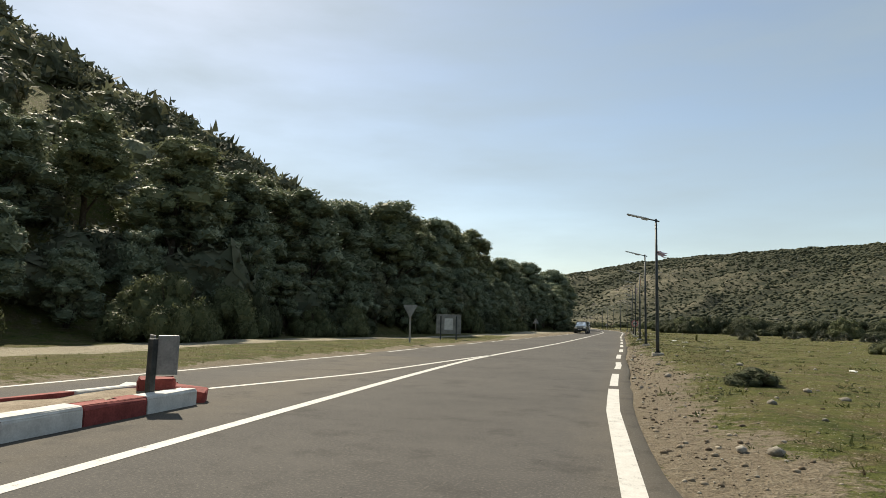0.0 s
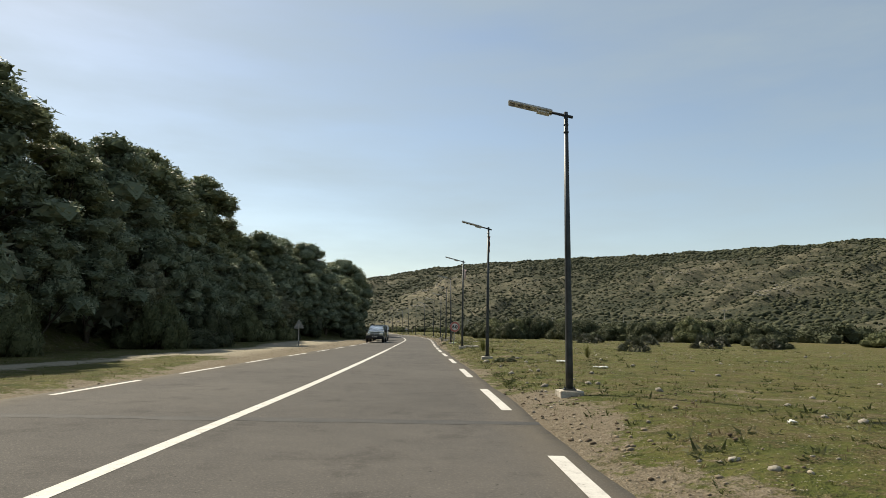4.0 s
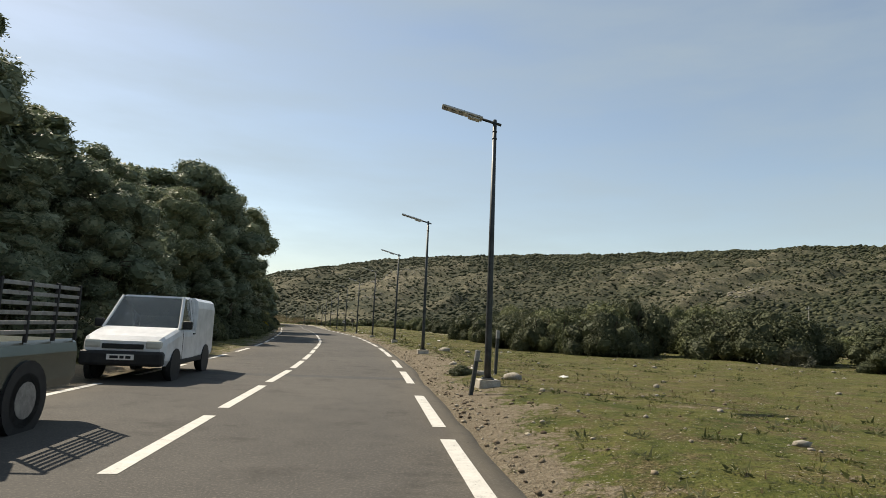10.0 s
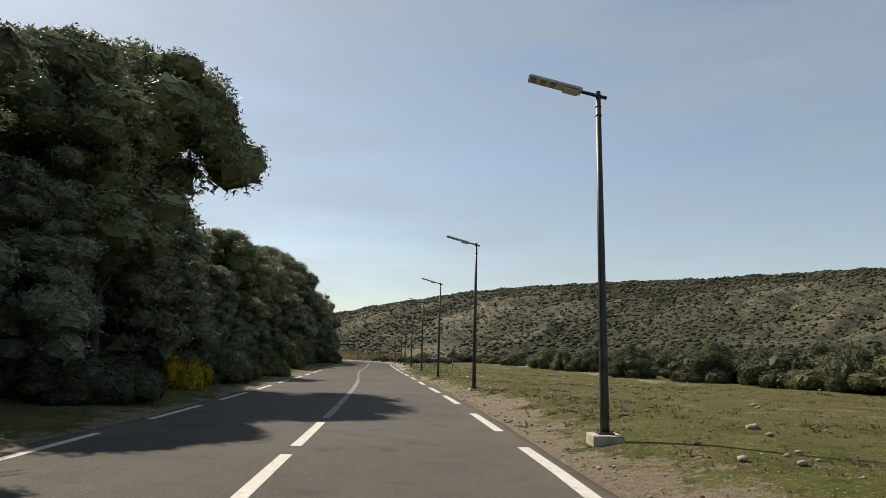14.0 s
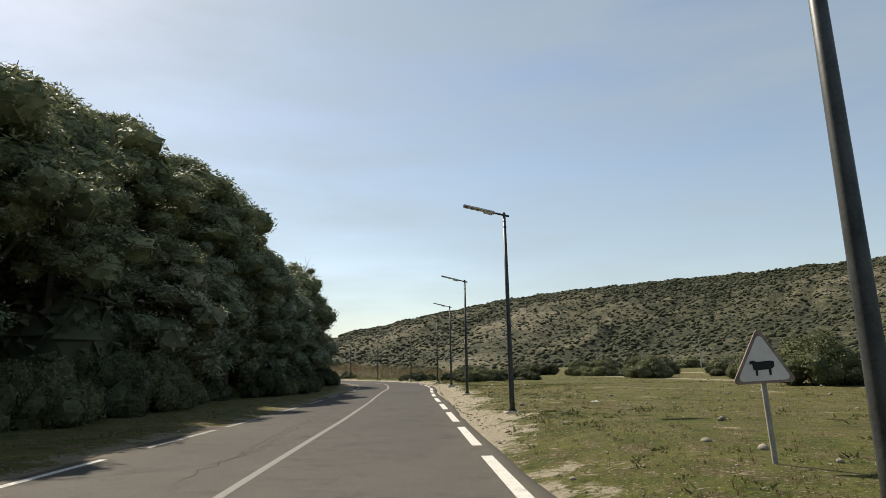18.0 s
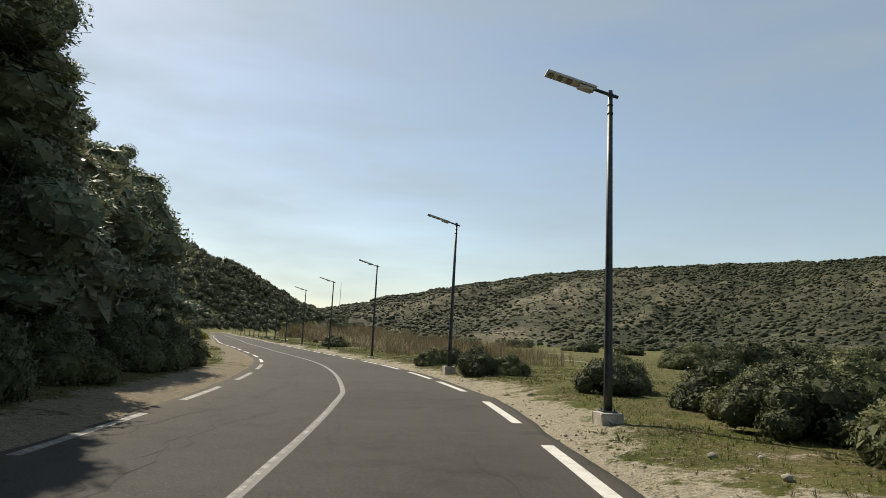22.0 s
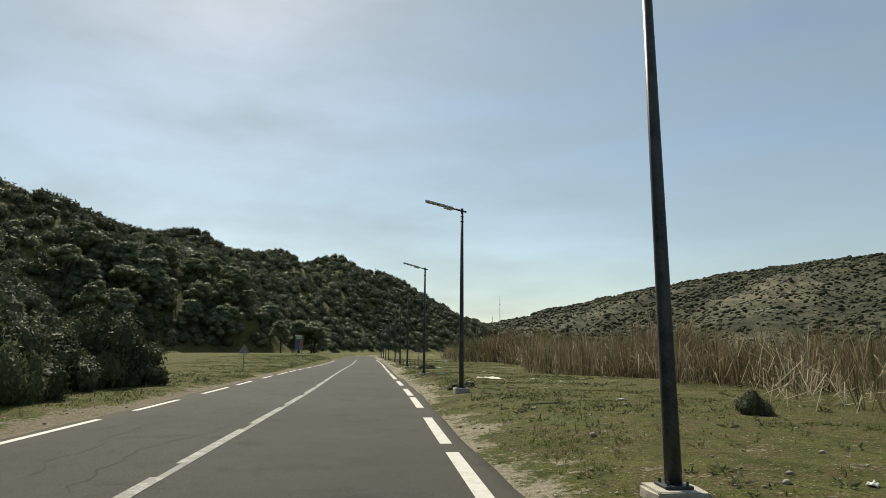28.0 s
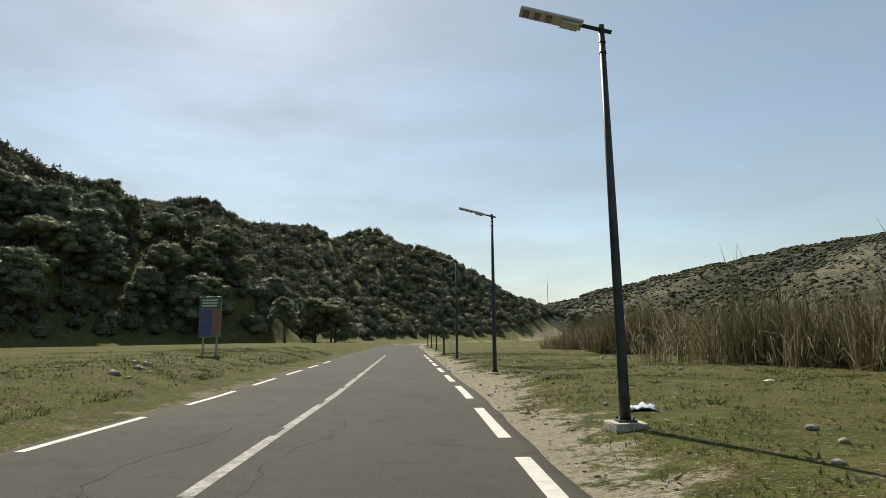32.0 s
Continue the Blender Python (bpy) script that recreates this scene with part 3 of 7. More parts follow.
def spot(s, o, up=0.0, turn=0.0, sink=0.0):
    """The pose of a thing that stands on the ground beside the road, turned from the road's heading."""
    x, y = (float(v) for v in plan(s, o))
    return pose(x, y, gz(x, y) + up - sink, 0, 0, turn_at(s) + turn)


# ---- the ground: one sheet, fine along the road and coarse out to the horizon ----
def cover(s, o, x, y):
    """How stony, how pale and how dry the sheet is."""
    rr, ll = right_line(s) + 0.4, left_line(s) - 0.35
    wide = np.interp(s, [-20, 20, 45, 60, 90, 105, 125, 140, 150, 172, 185, 200, 208, 216, 235, 245, 262, 285, 300, 330, 345, 420],
                     [2.1, 1.8, 1.4, 1.2, 1.2, 1.6, 2.2, 1.7, 1.4, 1.1, 0.9, 1.1, 1.8, 2.2, 2.3, 1.8, 1.6, 1.5, 1.6, 1.0, 1.4, 1.4]) + 0.55 * value_noise(s / 4.0, o * 0, 21) + 0.4 * value_noise(s / 1.3, o * 0, 25)
    right = np.clip((wide - (o - rr)) / 1.6 + 0.12, 0, 1) * (o > 0)
    wl = np.interp(s, [-20, 50, 62, 75, 100, 106, 120, 225, 245, 300, 335, 420], [1.0, 1.2, 2.5, 6, 5.5, 1.2, 0.8, 1.0, 1.9, 1.9, 1.1, 0.4]) + 0.3 * value_noise(s / 3.0, o * 0, 22)
    left = np.clip((wl - (ll - o)) / 0.9, 0, 1) * (o < 0)
    layby = np.clip((o + np.interp(s, [-20, 14, 45, 65], [24, 16, 12.5, 9])) / 1.2, 0, 1) * np.clip((-o - np.interp(s, [-20, 14, 45, 65], [13, 11, 9, 7])) / 1.0, 0, 1) * (s < 66) + \
        np.clip((o + 9.5) / 1.5, 0, 1) * np.clip((-o - 5.5) / 1.0, 0, 1) * (s >= 60) * (s < 100)
    woods = np.clip((hill_depth(x, y)[0] + 2.5) / 4, 0, 1) * 0.15
    tracks = 0.75 * np.clip(1 - np.abs(o - 22 - 5 * np.sin(s / 31.0)) / 1.4, 0, 1) * (s > 170) * (s < 285)
    bank = 0.9 * np.clip(1 - np.abs(o - 46 - 8 * value_noise(s / 25.0, o * 0, 23)) / 3.5, 0, 1) * (s > 90)
    scuffs = 0.32 * np.clip(value_noise(x / 3.1, y / 3.1, 24) - 0.15, 0, 1)
    dirt = np.maximum.reduce([right, left, layby, woods, tracks, bank]) + scuffs * (o > 0)
    pale = np.maximum(np.interp(s, [0, 60, 140, 165, 200, 235, 300, 420], [0.1, 0.15, 0.1, 0.5, 0.95, 0.95, 0.85, 0.85]) * (o > 0), np.maximum(layby, bank)) * 0.95 + 0.25 * (o < 0)
    dry = np.interp(s, [0, 90, 150, 190, 260, 300, 420], [0.05, 0.08, 0.15, 0.2, 0.16, 0.08, 0.04]) + np.clip((o - 25) / 60, 0, 0.35) - (0.9 * (o < 0) + 0.25 * (o > 0)) * np.clip((s - 255) / 20, 0, 1)
    return np.clip(dirt, 0, 1), np.clip(pale, 0, 1), dry


def bushy_at(x, y):
    """How thick the scrub is on the long hill: in the ravines, along the crest and at the foot, thin on the stony spurs."""
    dx, dy = x - HUB[0], y - HUB[1]
    r, left = np.hypot(dx, dy), np.degrees(np.arctan2(-dx, dy))
    foot = np.interp(left, [-90, -40, 0, 20, 60], [230, 260, 330, 420, 700])
    u = np.clip((r - foot) / (CREST - foot), 0, 1)
    stony = np.exp(-((u - 0.42) / 0.2) ** 2)
    return np.clip(0.64 - 0.6 * gully_at(left, r) - 0.22 * stony + 0.35 * np.clip(u - 0.6, 0, 1) + 0.25 * value_noise(x / 60, y / 60, 58), 0, 1)


def build_ground():
    cols = np.r_[-64, -58, -52, -46, -40, -35, -30, -26, -22.5, -19.5, -17, np.arange(-15, -3, 0.75), -2, 0, 2, np.arange(3, 15, 0.6), 15.5, 17, 19, 21.5, 24, 27, 30, 34, 38, 43, 48, 54, 60, 64]
    rows = np.arange(-60, 505, 1.5)
    S, O = np.meshgrid(rows, cols, indexing="ij")
    x, y = plan(S.ravel(), O.ravel())
    z = ground_z(x, y)
    rim = (np.abs(O.ravel()) > 63) | (S.ravel() < -59) | (S.ravel() > 502)
    z = z - np.where(rim, 1.5, 0)
    V1 = np.c_[x, y, z]
    nr, nc = len(rows), len(cols)
    i = (np.arange(nr - 1)[:, None] * nc + np.arange(nc - 1)).ravel()
    F1 = np.c_[i, i + 1, i + nc + 1, i + nc]
    c1 = cover(S.ravel(), O.ravel(), x, y)
    rad = np.r_[0.1, np.geomspace(25, CREST, 118), 1600, 1900, 2500, 3600]
    ang = np.radians(np.arange(0, 360, 0.5))
    R, A = np.meshgrid(rad, ang, indexing="ij")
    x, y = HUB[0] + R.ravel() * np.sin(A.ravel()), HUB[1] + R.ravel() * np.cos(A.ravel())
    s, o = road_place(x, y)
    under = (np.abs(o) < 62) & (s > -58) & (s < 500)
    z = ground_z(x, y) - np.where(under, 1.2 + 0.12 * np.maximum(-o - 12, 0), 0)
    V2 = np.c_[x, y, z]
    na = len(ang)
    k = np.arange(len(rad) - 1)[:, None] * na
    a, b = np.arange(na), (np.arange(na) + 1) % na
    F2 = np.stack([k + a, k + b, k + na + b, k + na + a], -1).reshape(-1, 4)[:, ::-1] + len(V1)
    c2 = cover(s, o, x, y)
    far = (ridge_share(x, y) > 1.5) | (np.hypot(x - HUB[0], y - HUB[1]) > 900)
    V, F = np.r_[V1, V2], np.r_[F1, F2]
    idx = np.r_[np.zeros(len(F1), int), far[np.minimum(F2[:, 0] - len(V1), len(far) - 1)].astype(int)]
    me = mesh_of("ground", V, F, None, True, [GROUND, HILL], idx)
    at = me.attributes.new("bushy", "FLOAT", "POINT")
    at.data.foreach_set("value", bushy_at(V[:, 0], V[:, 1]).astype(np.float32))
    for name, u, v in zip(("dirt", "pale", "dry"), c1, c2):
        at = me.attributes.new(name, "FLOAT", "POINT")
        at.data.foreach_set("value", np.r_[u, v].astype(np.float32))
    return tagged(new("ground", me), "grassy valley floor with stony verges rising to dry scrub hills", "ground", kind="structure")


build_ground()


# ---- the road ----
def strip(name, s, o0, o1, z, mat, parent=None):
    """A ribbon between two offsets from the middle line."""
    x0, y0 = plan(s, o0)
    x1, y1 = plan(s, o1)
    n = len(s)
    z = np.full(n, z) if np.isscalar(z) else z
    V = np.r_[np.c_[x0, y0, z], np.c_[x1, y1, z]]
    i = np.arange(n - 1)
    return mesh_of(name, V, np.c_[i, i + n, i + n + 1, i + 1], mat)


def build_road():
    s = np.arange(-58, 500, 0.5)
    rag = 0.035 * value_noise(s / 1.1, s * 0, 31) + 0.09 * value_noise(s / 5, s * 0, 32)
    lag = 0.04 * value_noise(s / 1.1, s * 0, 33) + 0.13 * value_noise(s / 5, s * 0, 34)
    o_r, o_l = right_line(s) + 0.38 + rag, left_line(s) - 0.32 + lag
    u = np.array([0, 0.004, 0.03, 0.09, 0.18, 0.3, 0.42, 0.5, 0.58, 0.7, 0.82, 0.91, 0.97, 0.996, 1.0])
    O = o_l[:, None] + (o_r - o_l)[:, None] * u
    S = np.repeat(s[:, None], len(u), 1)
    x, y = plan(S.ravel(), O.ravel())
    z = np.zeros_like(O)
    z[:, [0, -1]] = -0.06
    n, c = O.shape
    i = (np.arange(n - 1)[:, None] * c + np.arange(c - 1)).ravel()
    me = mesh_of("road", np.c_[x, y, z.ravel()], np.c_[i, i + 1, i + c + 1, i + c], ASPHALT)
    edge = np.minimum(O - o_l[:, None], o_r[:, None] - O)
    worn = np.clip(1 - edge / 0.9, 0, 1) * 0.85
    worn += 0.7 * np.clip(1 - np.abs(O + 1.3 + 0.12 * (S - 8)) / 2.0, 0, 1) * (S < 24) * (O < 0.0)
    at = me.attributes.new("worn", "FLOAT", "POINT")
    at.data.foreach_set("value", np.clip(worn, 0, 1).ravel().astype(np.float32))
    # asphalt gets darker from s = 178 on
    at = me.attributes.new("darken", "FLOAT", "POINT")
    at.data.foreach_set("value", np.interp(S, [178, 228, 262, 320, 390], [0, 0.7, 0.7, 0.72, 0.6]).ravel().astype(np.float32))
    return tagged(new("road", me), "grey worn asphalt two-lane road with dusty edges", "road", kind="structure")


ROAD = build_road()


def line_piece(a, b, off, width, mat, name, lift=0.004):
    s = np.linspace(a, b, max(2, int((b - a) / 0.6) + 1))
    o = off(s) if callable(off) else np.full(len(s), float(off))
    return part(name, strip(name, s, o - width / 2, o + width / 2, lift, mat), mat, ROAD)


RIGHT_DASHES = [
    16.3, 22.1, 28.7, 35.5, 43.0, 50.4, 58.0, 64.5, 70.5, 75.5, 82.0, 87.1, 93.5, 98.3, 104.5, 109.7, 116.1, 120.5, 126.7, 131.8, 136.8, 142.5, 148.2,
    155.0, 160.6, 167.2, 173.7, 180.1, 186.6, 192.6, 197.6, 203.0, 208.4, 213.7, 219.4, 225.2, 230.4, 236.7, 241.3, 247.4, 253.7, 258.6, 264.3, 268.6,
    273.8, 279.4, 284.8, 290.0, 295.2, 300.5, 306.4, 312.7, 318.6, 323.2, 329.4, 333.8, 339.8, 345.8, 350.4, 356.0, 361.0, 366.7, 371.8, 376.8, 382.5,
    388.2, 393.9, 399.6, 405.3, 411.0, 416.7]
LEFT_DASHES = [26.6, 32.2, 38.4, 44.3, 50.3, 56.3, 62.3, 68.6, 74.4, 80.2, 85.9, 89.8, 94.6, 99.2, 104.4] + [110.2 + 5.56 * k for k in range(15)] + [
    193.6, 198.6, 203.2] + [208.9 + 5.75 * k for k in range(11)] + [272.2, 278.2, 284.1, 289.7, 295.4, 301.0, 306.7, 311.7, 317.8, 323.2, 328.7, 334.6,
    339.9, 346.4, 351.7, 356.6, 361.1, 366.0, 371.9, 376.4, 382.1, 387.8, 393.5, 399.2, 405.0]


def build_lines():
    # solid boundary of the wide start, then the right edge in dashes
    line_piece(-50, 15.6, right_line, 0.22, LINE_WHITE, "edge_line")
    for k, a in enumerate(RIGHT_DASHES):
        line_piece(a, a + 3.72 + 0.15 * math.sin(k * 1.7), right_line, 0.19, LINE_WHITE, "edge_dash")
    line_piece(-50, 24.6, left_line, 0.15, LINE_WHITE, "edge_line")
    for k, a in enumerate(LEFT_DASHES):
        line_piece(a, a + 3.5 + 0.2 * math.sin(k * 2.3), left_line, 0.15, LINE_WORN if 195 < a < 262 else LINE_WHITE, "edge_dash")
    # the middle line: solid, then close dashes, then an old faded line, then close dashes again
    line_piece(-50, 74.0, centre_line, 0.20, LINE_WHITE, "centre_line")
    line_piece(-30, 27.0, lambda s: -np.interp(s, [-30, 0, 6, 11.6, 14, 16.5, 22.2, 27], [10.2, 5.4, 4.1, 2.68, 1.93, 1.25, 0.62, 0.1]), 0.17, LINE_WHITE, "centre_line")
    a = 74.4
    while a < 168:
        line_piece(a, a + 3.4, centre_line, 0.17, LINE_WHITE if a < 146 else LINE_WORN, "centre_dash")
        a += 4.2
    line_piece(150, 318, centre_line, 0.13, LINE_FADED, "faded_centre_line", 0.003)
    line_piece(222, 318, lambda s: centre_line(s) - 0.02 + 0.015 * np.sin(s), 0.07, LINE_WORN, "faded_centre_line", 0.006)
    a = 317.3
    while a < 420:
        line_piece(a, a + 3.5, centre_line, 0.17, LINE_WORN, "centre_dash", 0.006)
        a += 4.35
    line_piece(318.02, 420, lambda s: centre_line(s) + 0.03, 0.10, LINE_FADED, "faded_centre_line", 0.003)


build_lines()


def wander(a, b, base, reach, seed, width, name, mat=CRACK):
    """A crack that strays along the road."""
    s = np.arange(a, b, 0.14)
    o = base + reach * value_noise(s / 3.1, s * 0, seed) + 0.11 * value_noise(s / 0.30, s * 0, seed + 1)
    w = width * (0.55 + 0.45 * value_noise(s / 0.5, s * 0, seed + 2))
    w = np.where(value_noise(s / 1.6, s * 0, seed + 3) < -0.35, 0.001, w)
    return part(name, strip(name, s, o - w / 2, o + w / 2, 0.0025, mat), mat, ROAD)


for k, (a, b, o, r) in enumerate([(150, 214, -0.75, 0.25), (196, 262, -0.9, 0.5), (214, 252, -2.0, 0.5), (240, 300, -0.95, 0.3), (262, 300, -1.9, 0.5),
                                  (296, 352, -0.7, 0.3), (345, 420, -0.65, 0.35), (300, 330, -2.1, 0.4), (350, 362, 1.5, 0.5), (232, 262, 2.6, 0.4), (352, 374, -0.95, 0.25), (270, 292, 1.2, 0.5), (318, 346, -1.5, 0.6), (244, 256, 1.0, 0.6), (372, 386, 1.1, 0.4)]):
    wander(a, b, o, r, 40 + 5 * k, 0.028, "road_crack")


def cross_patch(s, width, name="repair_strip"):
    """A trench across the road, filled with darker asphalt."""
    o = np.arange(left_line(s) - 0.2, right_line(s) + 0.3, 0.15)
    j = 0.06 * value_noise(o / 0.3, o * 0, int(s))
    x0, y0 = plan(s - width / 2 + j, o)
    x1, y1 = plan(s + width / 2 - j * 0.6, o)
    n = len(o)
    V = np.r_[np.c_[x0, y0, np.full(n, 0.003)], np.c_[x1, y1, np.full(n, 0.003)]]
    i = np.arange(n - 1)
    return part(name, mesh_of(name, V, np.c_[i, i + 1, i + n + 1, i + n], PATCH), PATCH, ROAD)


for s, w in ((41.5, 0.35), (105.6, 0.62), (214.5, 0.12)):
    cross_patch(s, w)


# ---- street lamps ----
def lamp_meshes():
    pole = tube([(0, 0, 0.0), (0, 0, 0.5), (0, 0, 3.0), (0, 0, 5.810)], [0.078, 0.076, 0.062, 0.045], 12)
    add_tube(pole, [(0, 0, 5.420), (0, 0, 5.460)], [0.056, 0.056], 12)
    add_tube(pole, [(0, 0, 5.590), (0, 0, 5.620)], [0.054, 0.054], 12)
    cap = tube([(0, 0, 5.810), (0, 0, 5.890)], [0.05, 0.042], 12)
    up = math.tan(radians(15))
    arm = tube([(0.15, 0, 5.810 - 0.15 * up), (0, 0, 5.810), (-0.36, 0, 5.810 + 0.36 * up)], [0.032, 0.032, 0.03], 10)
    tilt = pose(-0.30, 0, 5.868, 0, 15, 0)
    head = box((-0.98, -0.14, 0.0), (0.0, 0.14, 0.042), 0.012, tilt)
    top = box((-0.95, -0.12, 0.043), (-0.03, 0.12, 0.050), 0.002, tilt)
    driver = box((-0.33, -0.10, -0.05), (-0.05, 0.10, -0.001), 0.014, tilt)
    leds = [box((x - 0.05, -0.085, -0.020), (x + 0.05, 0.085, -0.001), 0.008, tilt) for x in (-0.88, -0.70, -0.52)]
    plate = box((-0.13, -0.13, -0.015), (0.13, 0.13, 0.01), 0.004)
    for sx in (-0.09, 0.09):
        for sy in (-0.09, 0.09):
            add_tube(plate, [(sx, sy, 0.01), (sx, sy, 0.045)], [0.014, 0.012], 6)
    return pole, cap, arm, head, top, driver, leds, plate


def street_lamp(m, group):
    e = thing("street_lamp", m, "slim dark steel street lamp with a flat pale solar head", "street lamp", group)
    pole, cap, arm, head, top, driver, leds, plate = lamp_meshes()
    part("pole", pole, GALV, e, smooth=True)
    part("pole_cap", cap, GALV, e)
    part("arm", arm, GALV, e, smooth=True)
    h = part("lamp_head", head, LAMP_BODY, e, "pale aluminium lamp head")
    part("solar_panel", top, PANEL_DARK, h, "dark solar panel on top")
    part("driver_box", driver, LAMP_BODY, h)
    for b in leds:
        part("lens", b, LED, h, "grey lamp lens")
    part("base_plate", plate, GALV, e)
    return e


# place along and beside the road, height of the foot, lean towards x and y in degrees
POLES = [
    (30.39, 6.58, 0.24, 0.04, -0.04), (44.72, 5.95, 0.21, -0.05, 0.04), (59.91, 5.53, 0.22, 0.30, -0.13), (74.44, 5.13, 0.28, 0.07, 0.12),
    (88.80, 4.87, 0.23, -0.94, 0.18), (103.12, 4.95, 0.28, -0.23, 0.04), (117.48, 4.96, 0.29, -0.13, 0.34), (131.82, 5.06, 0.31, 0.16, 0.13),
    (146.07, 4.86, 0.24, -0.16, -0.05), (160.79, 4.70, 0.19, -0.05, 0.03), (174.92, 4.71, 0.18, 0.01, -0.02), (189.51, 5.07, 0.23, -0.27, -0.02),
    (203.93, 5.03, 0.15, -0.08, -0.03), (218.29, 4.96, 0.17, 0.22, -0.03), (232.73, 4.92, 0.28, -0.15, 0.05), (247.00, 5.46, 0.30, -0.01, 0.05),
    (260.89, 5.12, 0.41, 0.47, 0.03), (275.58, 4.97, 0.15, -0.20, 0.07), (290.42, 5.14, 0.17, 0.15, 0.07), (304.48, 5.10, 0.24, -0.21, -0.17),
    (319.00, 5.09, 0.21, -0.21, 0.07), (333.37, 5.05, 0.28, -0.02, 0.15), (348.02, 5.14, 0.26, -0.22, 0.06), (362.14, 5.14, 0.29, -0.09, 0.13),
    (376.57, 5.34, 0.23, -0.63, 0.01), (390.80, 5.48, 0.11, 0.06, 0.02), (405.29, 5.20, 0.20, 0.20, -0.20), (419.69, 5.20, 0.20, 0.20, -0.20),
    (434.09, 5.20, 0.20, 0.20, -0.20), (448.49, 5.20, 0.20, 0.20, -0.20), (462.89, 5.20, 0.20, 0.20, -0.20),
]
first = None
for k, (s, o, up, lean_x, lean_y) in enumerate(POLES):
    x, y = (float(v) for v in plan(s, o))
    g = gz(x, y)
    top = min(max(up, g + 0.03), g + 0.30)
    rs = random.Random(k)
    m = pose(x, y, top + 0.015, -lean_y, lean_x) @ pose(0, 0, 0, 0, 0, turn_at(s) + rs.uniform(-3, 3) - 4)
    if first is None:
        first = street_lamp(m, "street lamps along the road")
    else:
        copy_thing(first, m)
    w = 0.20 + 0.05 * rs.random()
    foot = box((-w, -w, g - 0.25 - top), (w, w, 0), 0.025)
    bmesh.ops.subdivide_edges(foot, edges=list(foot.edges), cuts=1)
    for v in foot.verts:
        v.co += Vector((rs.uniform(-1, 1), rs.uniform(-1, 1), rs.uniform(-1, 0.1))) * 0.012
    ob = new("lamp_footing", from_bm("lamp_footing", foot, CONCRETE))
    ob.matrix_basis = pose(x, y, top, 0, 0, turn_at(s) + rs.uniform(-6, 6))
    tagged(ob, "chipped pale concrete block under a street lamp", "footing", "lamp footings")


# ---- foliage ----
def ico(sub):
    bm = bmesh.new()
    bmesh.ops.create_icosphere(bm, subdivisions=sub, radius=1.0)
    v = np.array([x.co[:] for x in bm.verts])
    f = np.array([[x.index for x in g.verts] for g in bm.faces])
    bm.free()
    return v, f


ICO1, ICO2 = ico(1), ico(2)


def loose(v, f, grow, tilt, rs):
    """The faces of a ball taken apart, each a little too large and tipped its own way."""
    t = v[f]
    c = t.mean(1, keepdims=True)
    t = c + (t - c) * grow * (0.8 + 0.5 * rs.rand(len(f), 1, 1))
    n = c / np.linalg.norm(c, axis=2, keepdims=True)
    t = t + n * tilt * rs.normal(size=(len(f), 3, 1))
    return t.reshape(-1, 3), np.arange(3 * len(f)).reshape(-1, 3)


def lump(rs, n, size, ball=None, thick=0.72, long=1.5):
    """A knob of leaves: a closed leafy heart, and sprays over it that lie along its surface with their tips lifted."""
    v, f = ball or ICO1
    bulge = 1 + 0.24 * value_noise(v[:, 0] * 1.9 + rs.rand() * 50, v[:, 1] * 1.9 + v[:, 2] * 1.4, rs.randint(999))[:, None]
    V0, F0 = loose(v * bulge * thick, f, 1.25, 0.05, rs)
    d = rs.normal(size=(n, 3)) + (0, 0, 0.15)
    d /= np.linalg.norm(d, axis=1)[:, None]
    c = d * (thick + 0.01 + (1.0 - thick) * rs.rand(n, 1) ** 1.3)
    face = d + 0.5 * rs.normal(size=(n, 3))
    a = np.cross(face, rs.normal(size=(n, 3)))
    a /= np.linalg.norm(a, axis=1)[:, None]
    b = np.cross(face, a)
    b /= np.linalg.norm(b, axis=1)[:, None]
    k = size * (0.6 + 0.8 * rs.rand(n, 1))
    V = np.stack([c - b * k * 0.5, c + b * k * 0.5, c + a * k * long + d * k * 0.45], 1).reshape(-1, 3)
    return np.r_[V0, V], np.r_[F0, np.arange(3 * n).reshape(-1, 3) + len(V0)]


def join(pieces):
    """One set of arrays from pieces of (vertices, faces), each moved by (place, scale, turn about z)."""
    V, F, n = [], [], 0
    for (v, f), p, k, a in pieces:
        c, s = math.cos(a), math.sin(a)
        w = v * k
        V.append(np.c_[w[:, 0] * c - w[:, 1] * s, w[:, 0] * s + w[:, 1] * c, w[:, 2]] + p)
        F.append(f + n)
        n += len(v)
    return np.concatenate(V), np.concatenate(F)


def strew(templates, places, scales, rs, flat=1.0):
    """Many copies of the templates in one set of arrays."""
    pieces = []
    for p, k in zip(places, scales):
        pieces.append((templates[rs.randint(len(templates))], p, np.array([k, k, k * flat]), rs.rand() * 6.283))
    return join(pieces)


_rs = np.random.RandomState(5)
LUMPS = [lump(_rs, 250, 0.13) for _ in range(6)]
LUMPS_FINE = [lump(_rs, 210, 0.16) for _ in range(5)]
LUMPS_NEAR = [lump(_rs, 480, 0.095, ICO2) for _ in range(5)]
LUMPS_MID = [lump(_rs, 270, 0.105, ICO2) for _ in range(5)]
LUMPS_FAR = [lump(_rs, 80, 0.22) for _ in range(6)]
LUMPS_TINY = [(ICO1[0] * (1 + 0.5 * (_rs.rand(len(ICO1[0]), 1) - 0.5)) * (1, 1, 0.7), ICO1[1]) for _ in range(6)]


def woods(name, places, scales, mat, templates, label, seed, flat=1.0, category="woodland"):
    rs = np.random.RandomState(seed)
    v, f = strew(templates, places, scales, rs, flat)
    return tagged(new(name, mesh_of(name, v, f, mat)), label, category, kind="stuff")


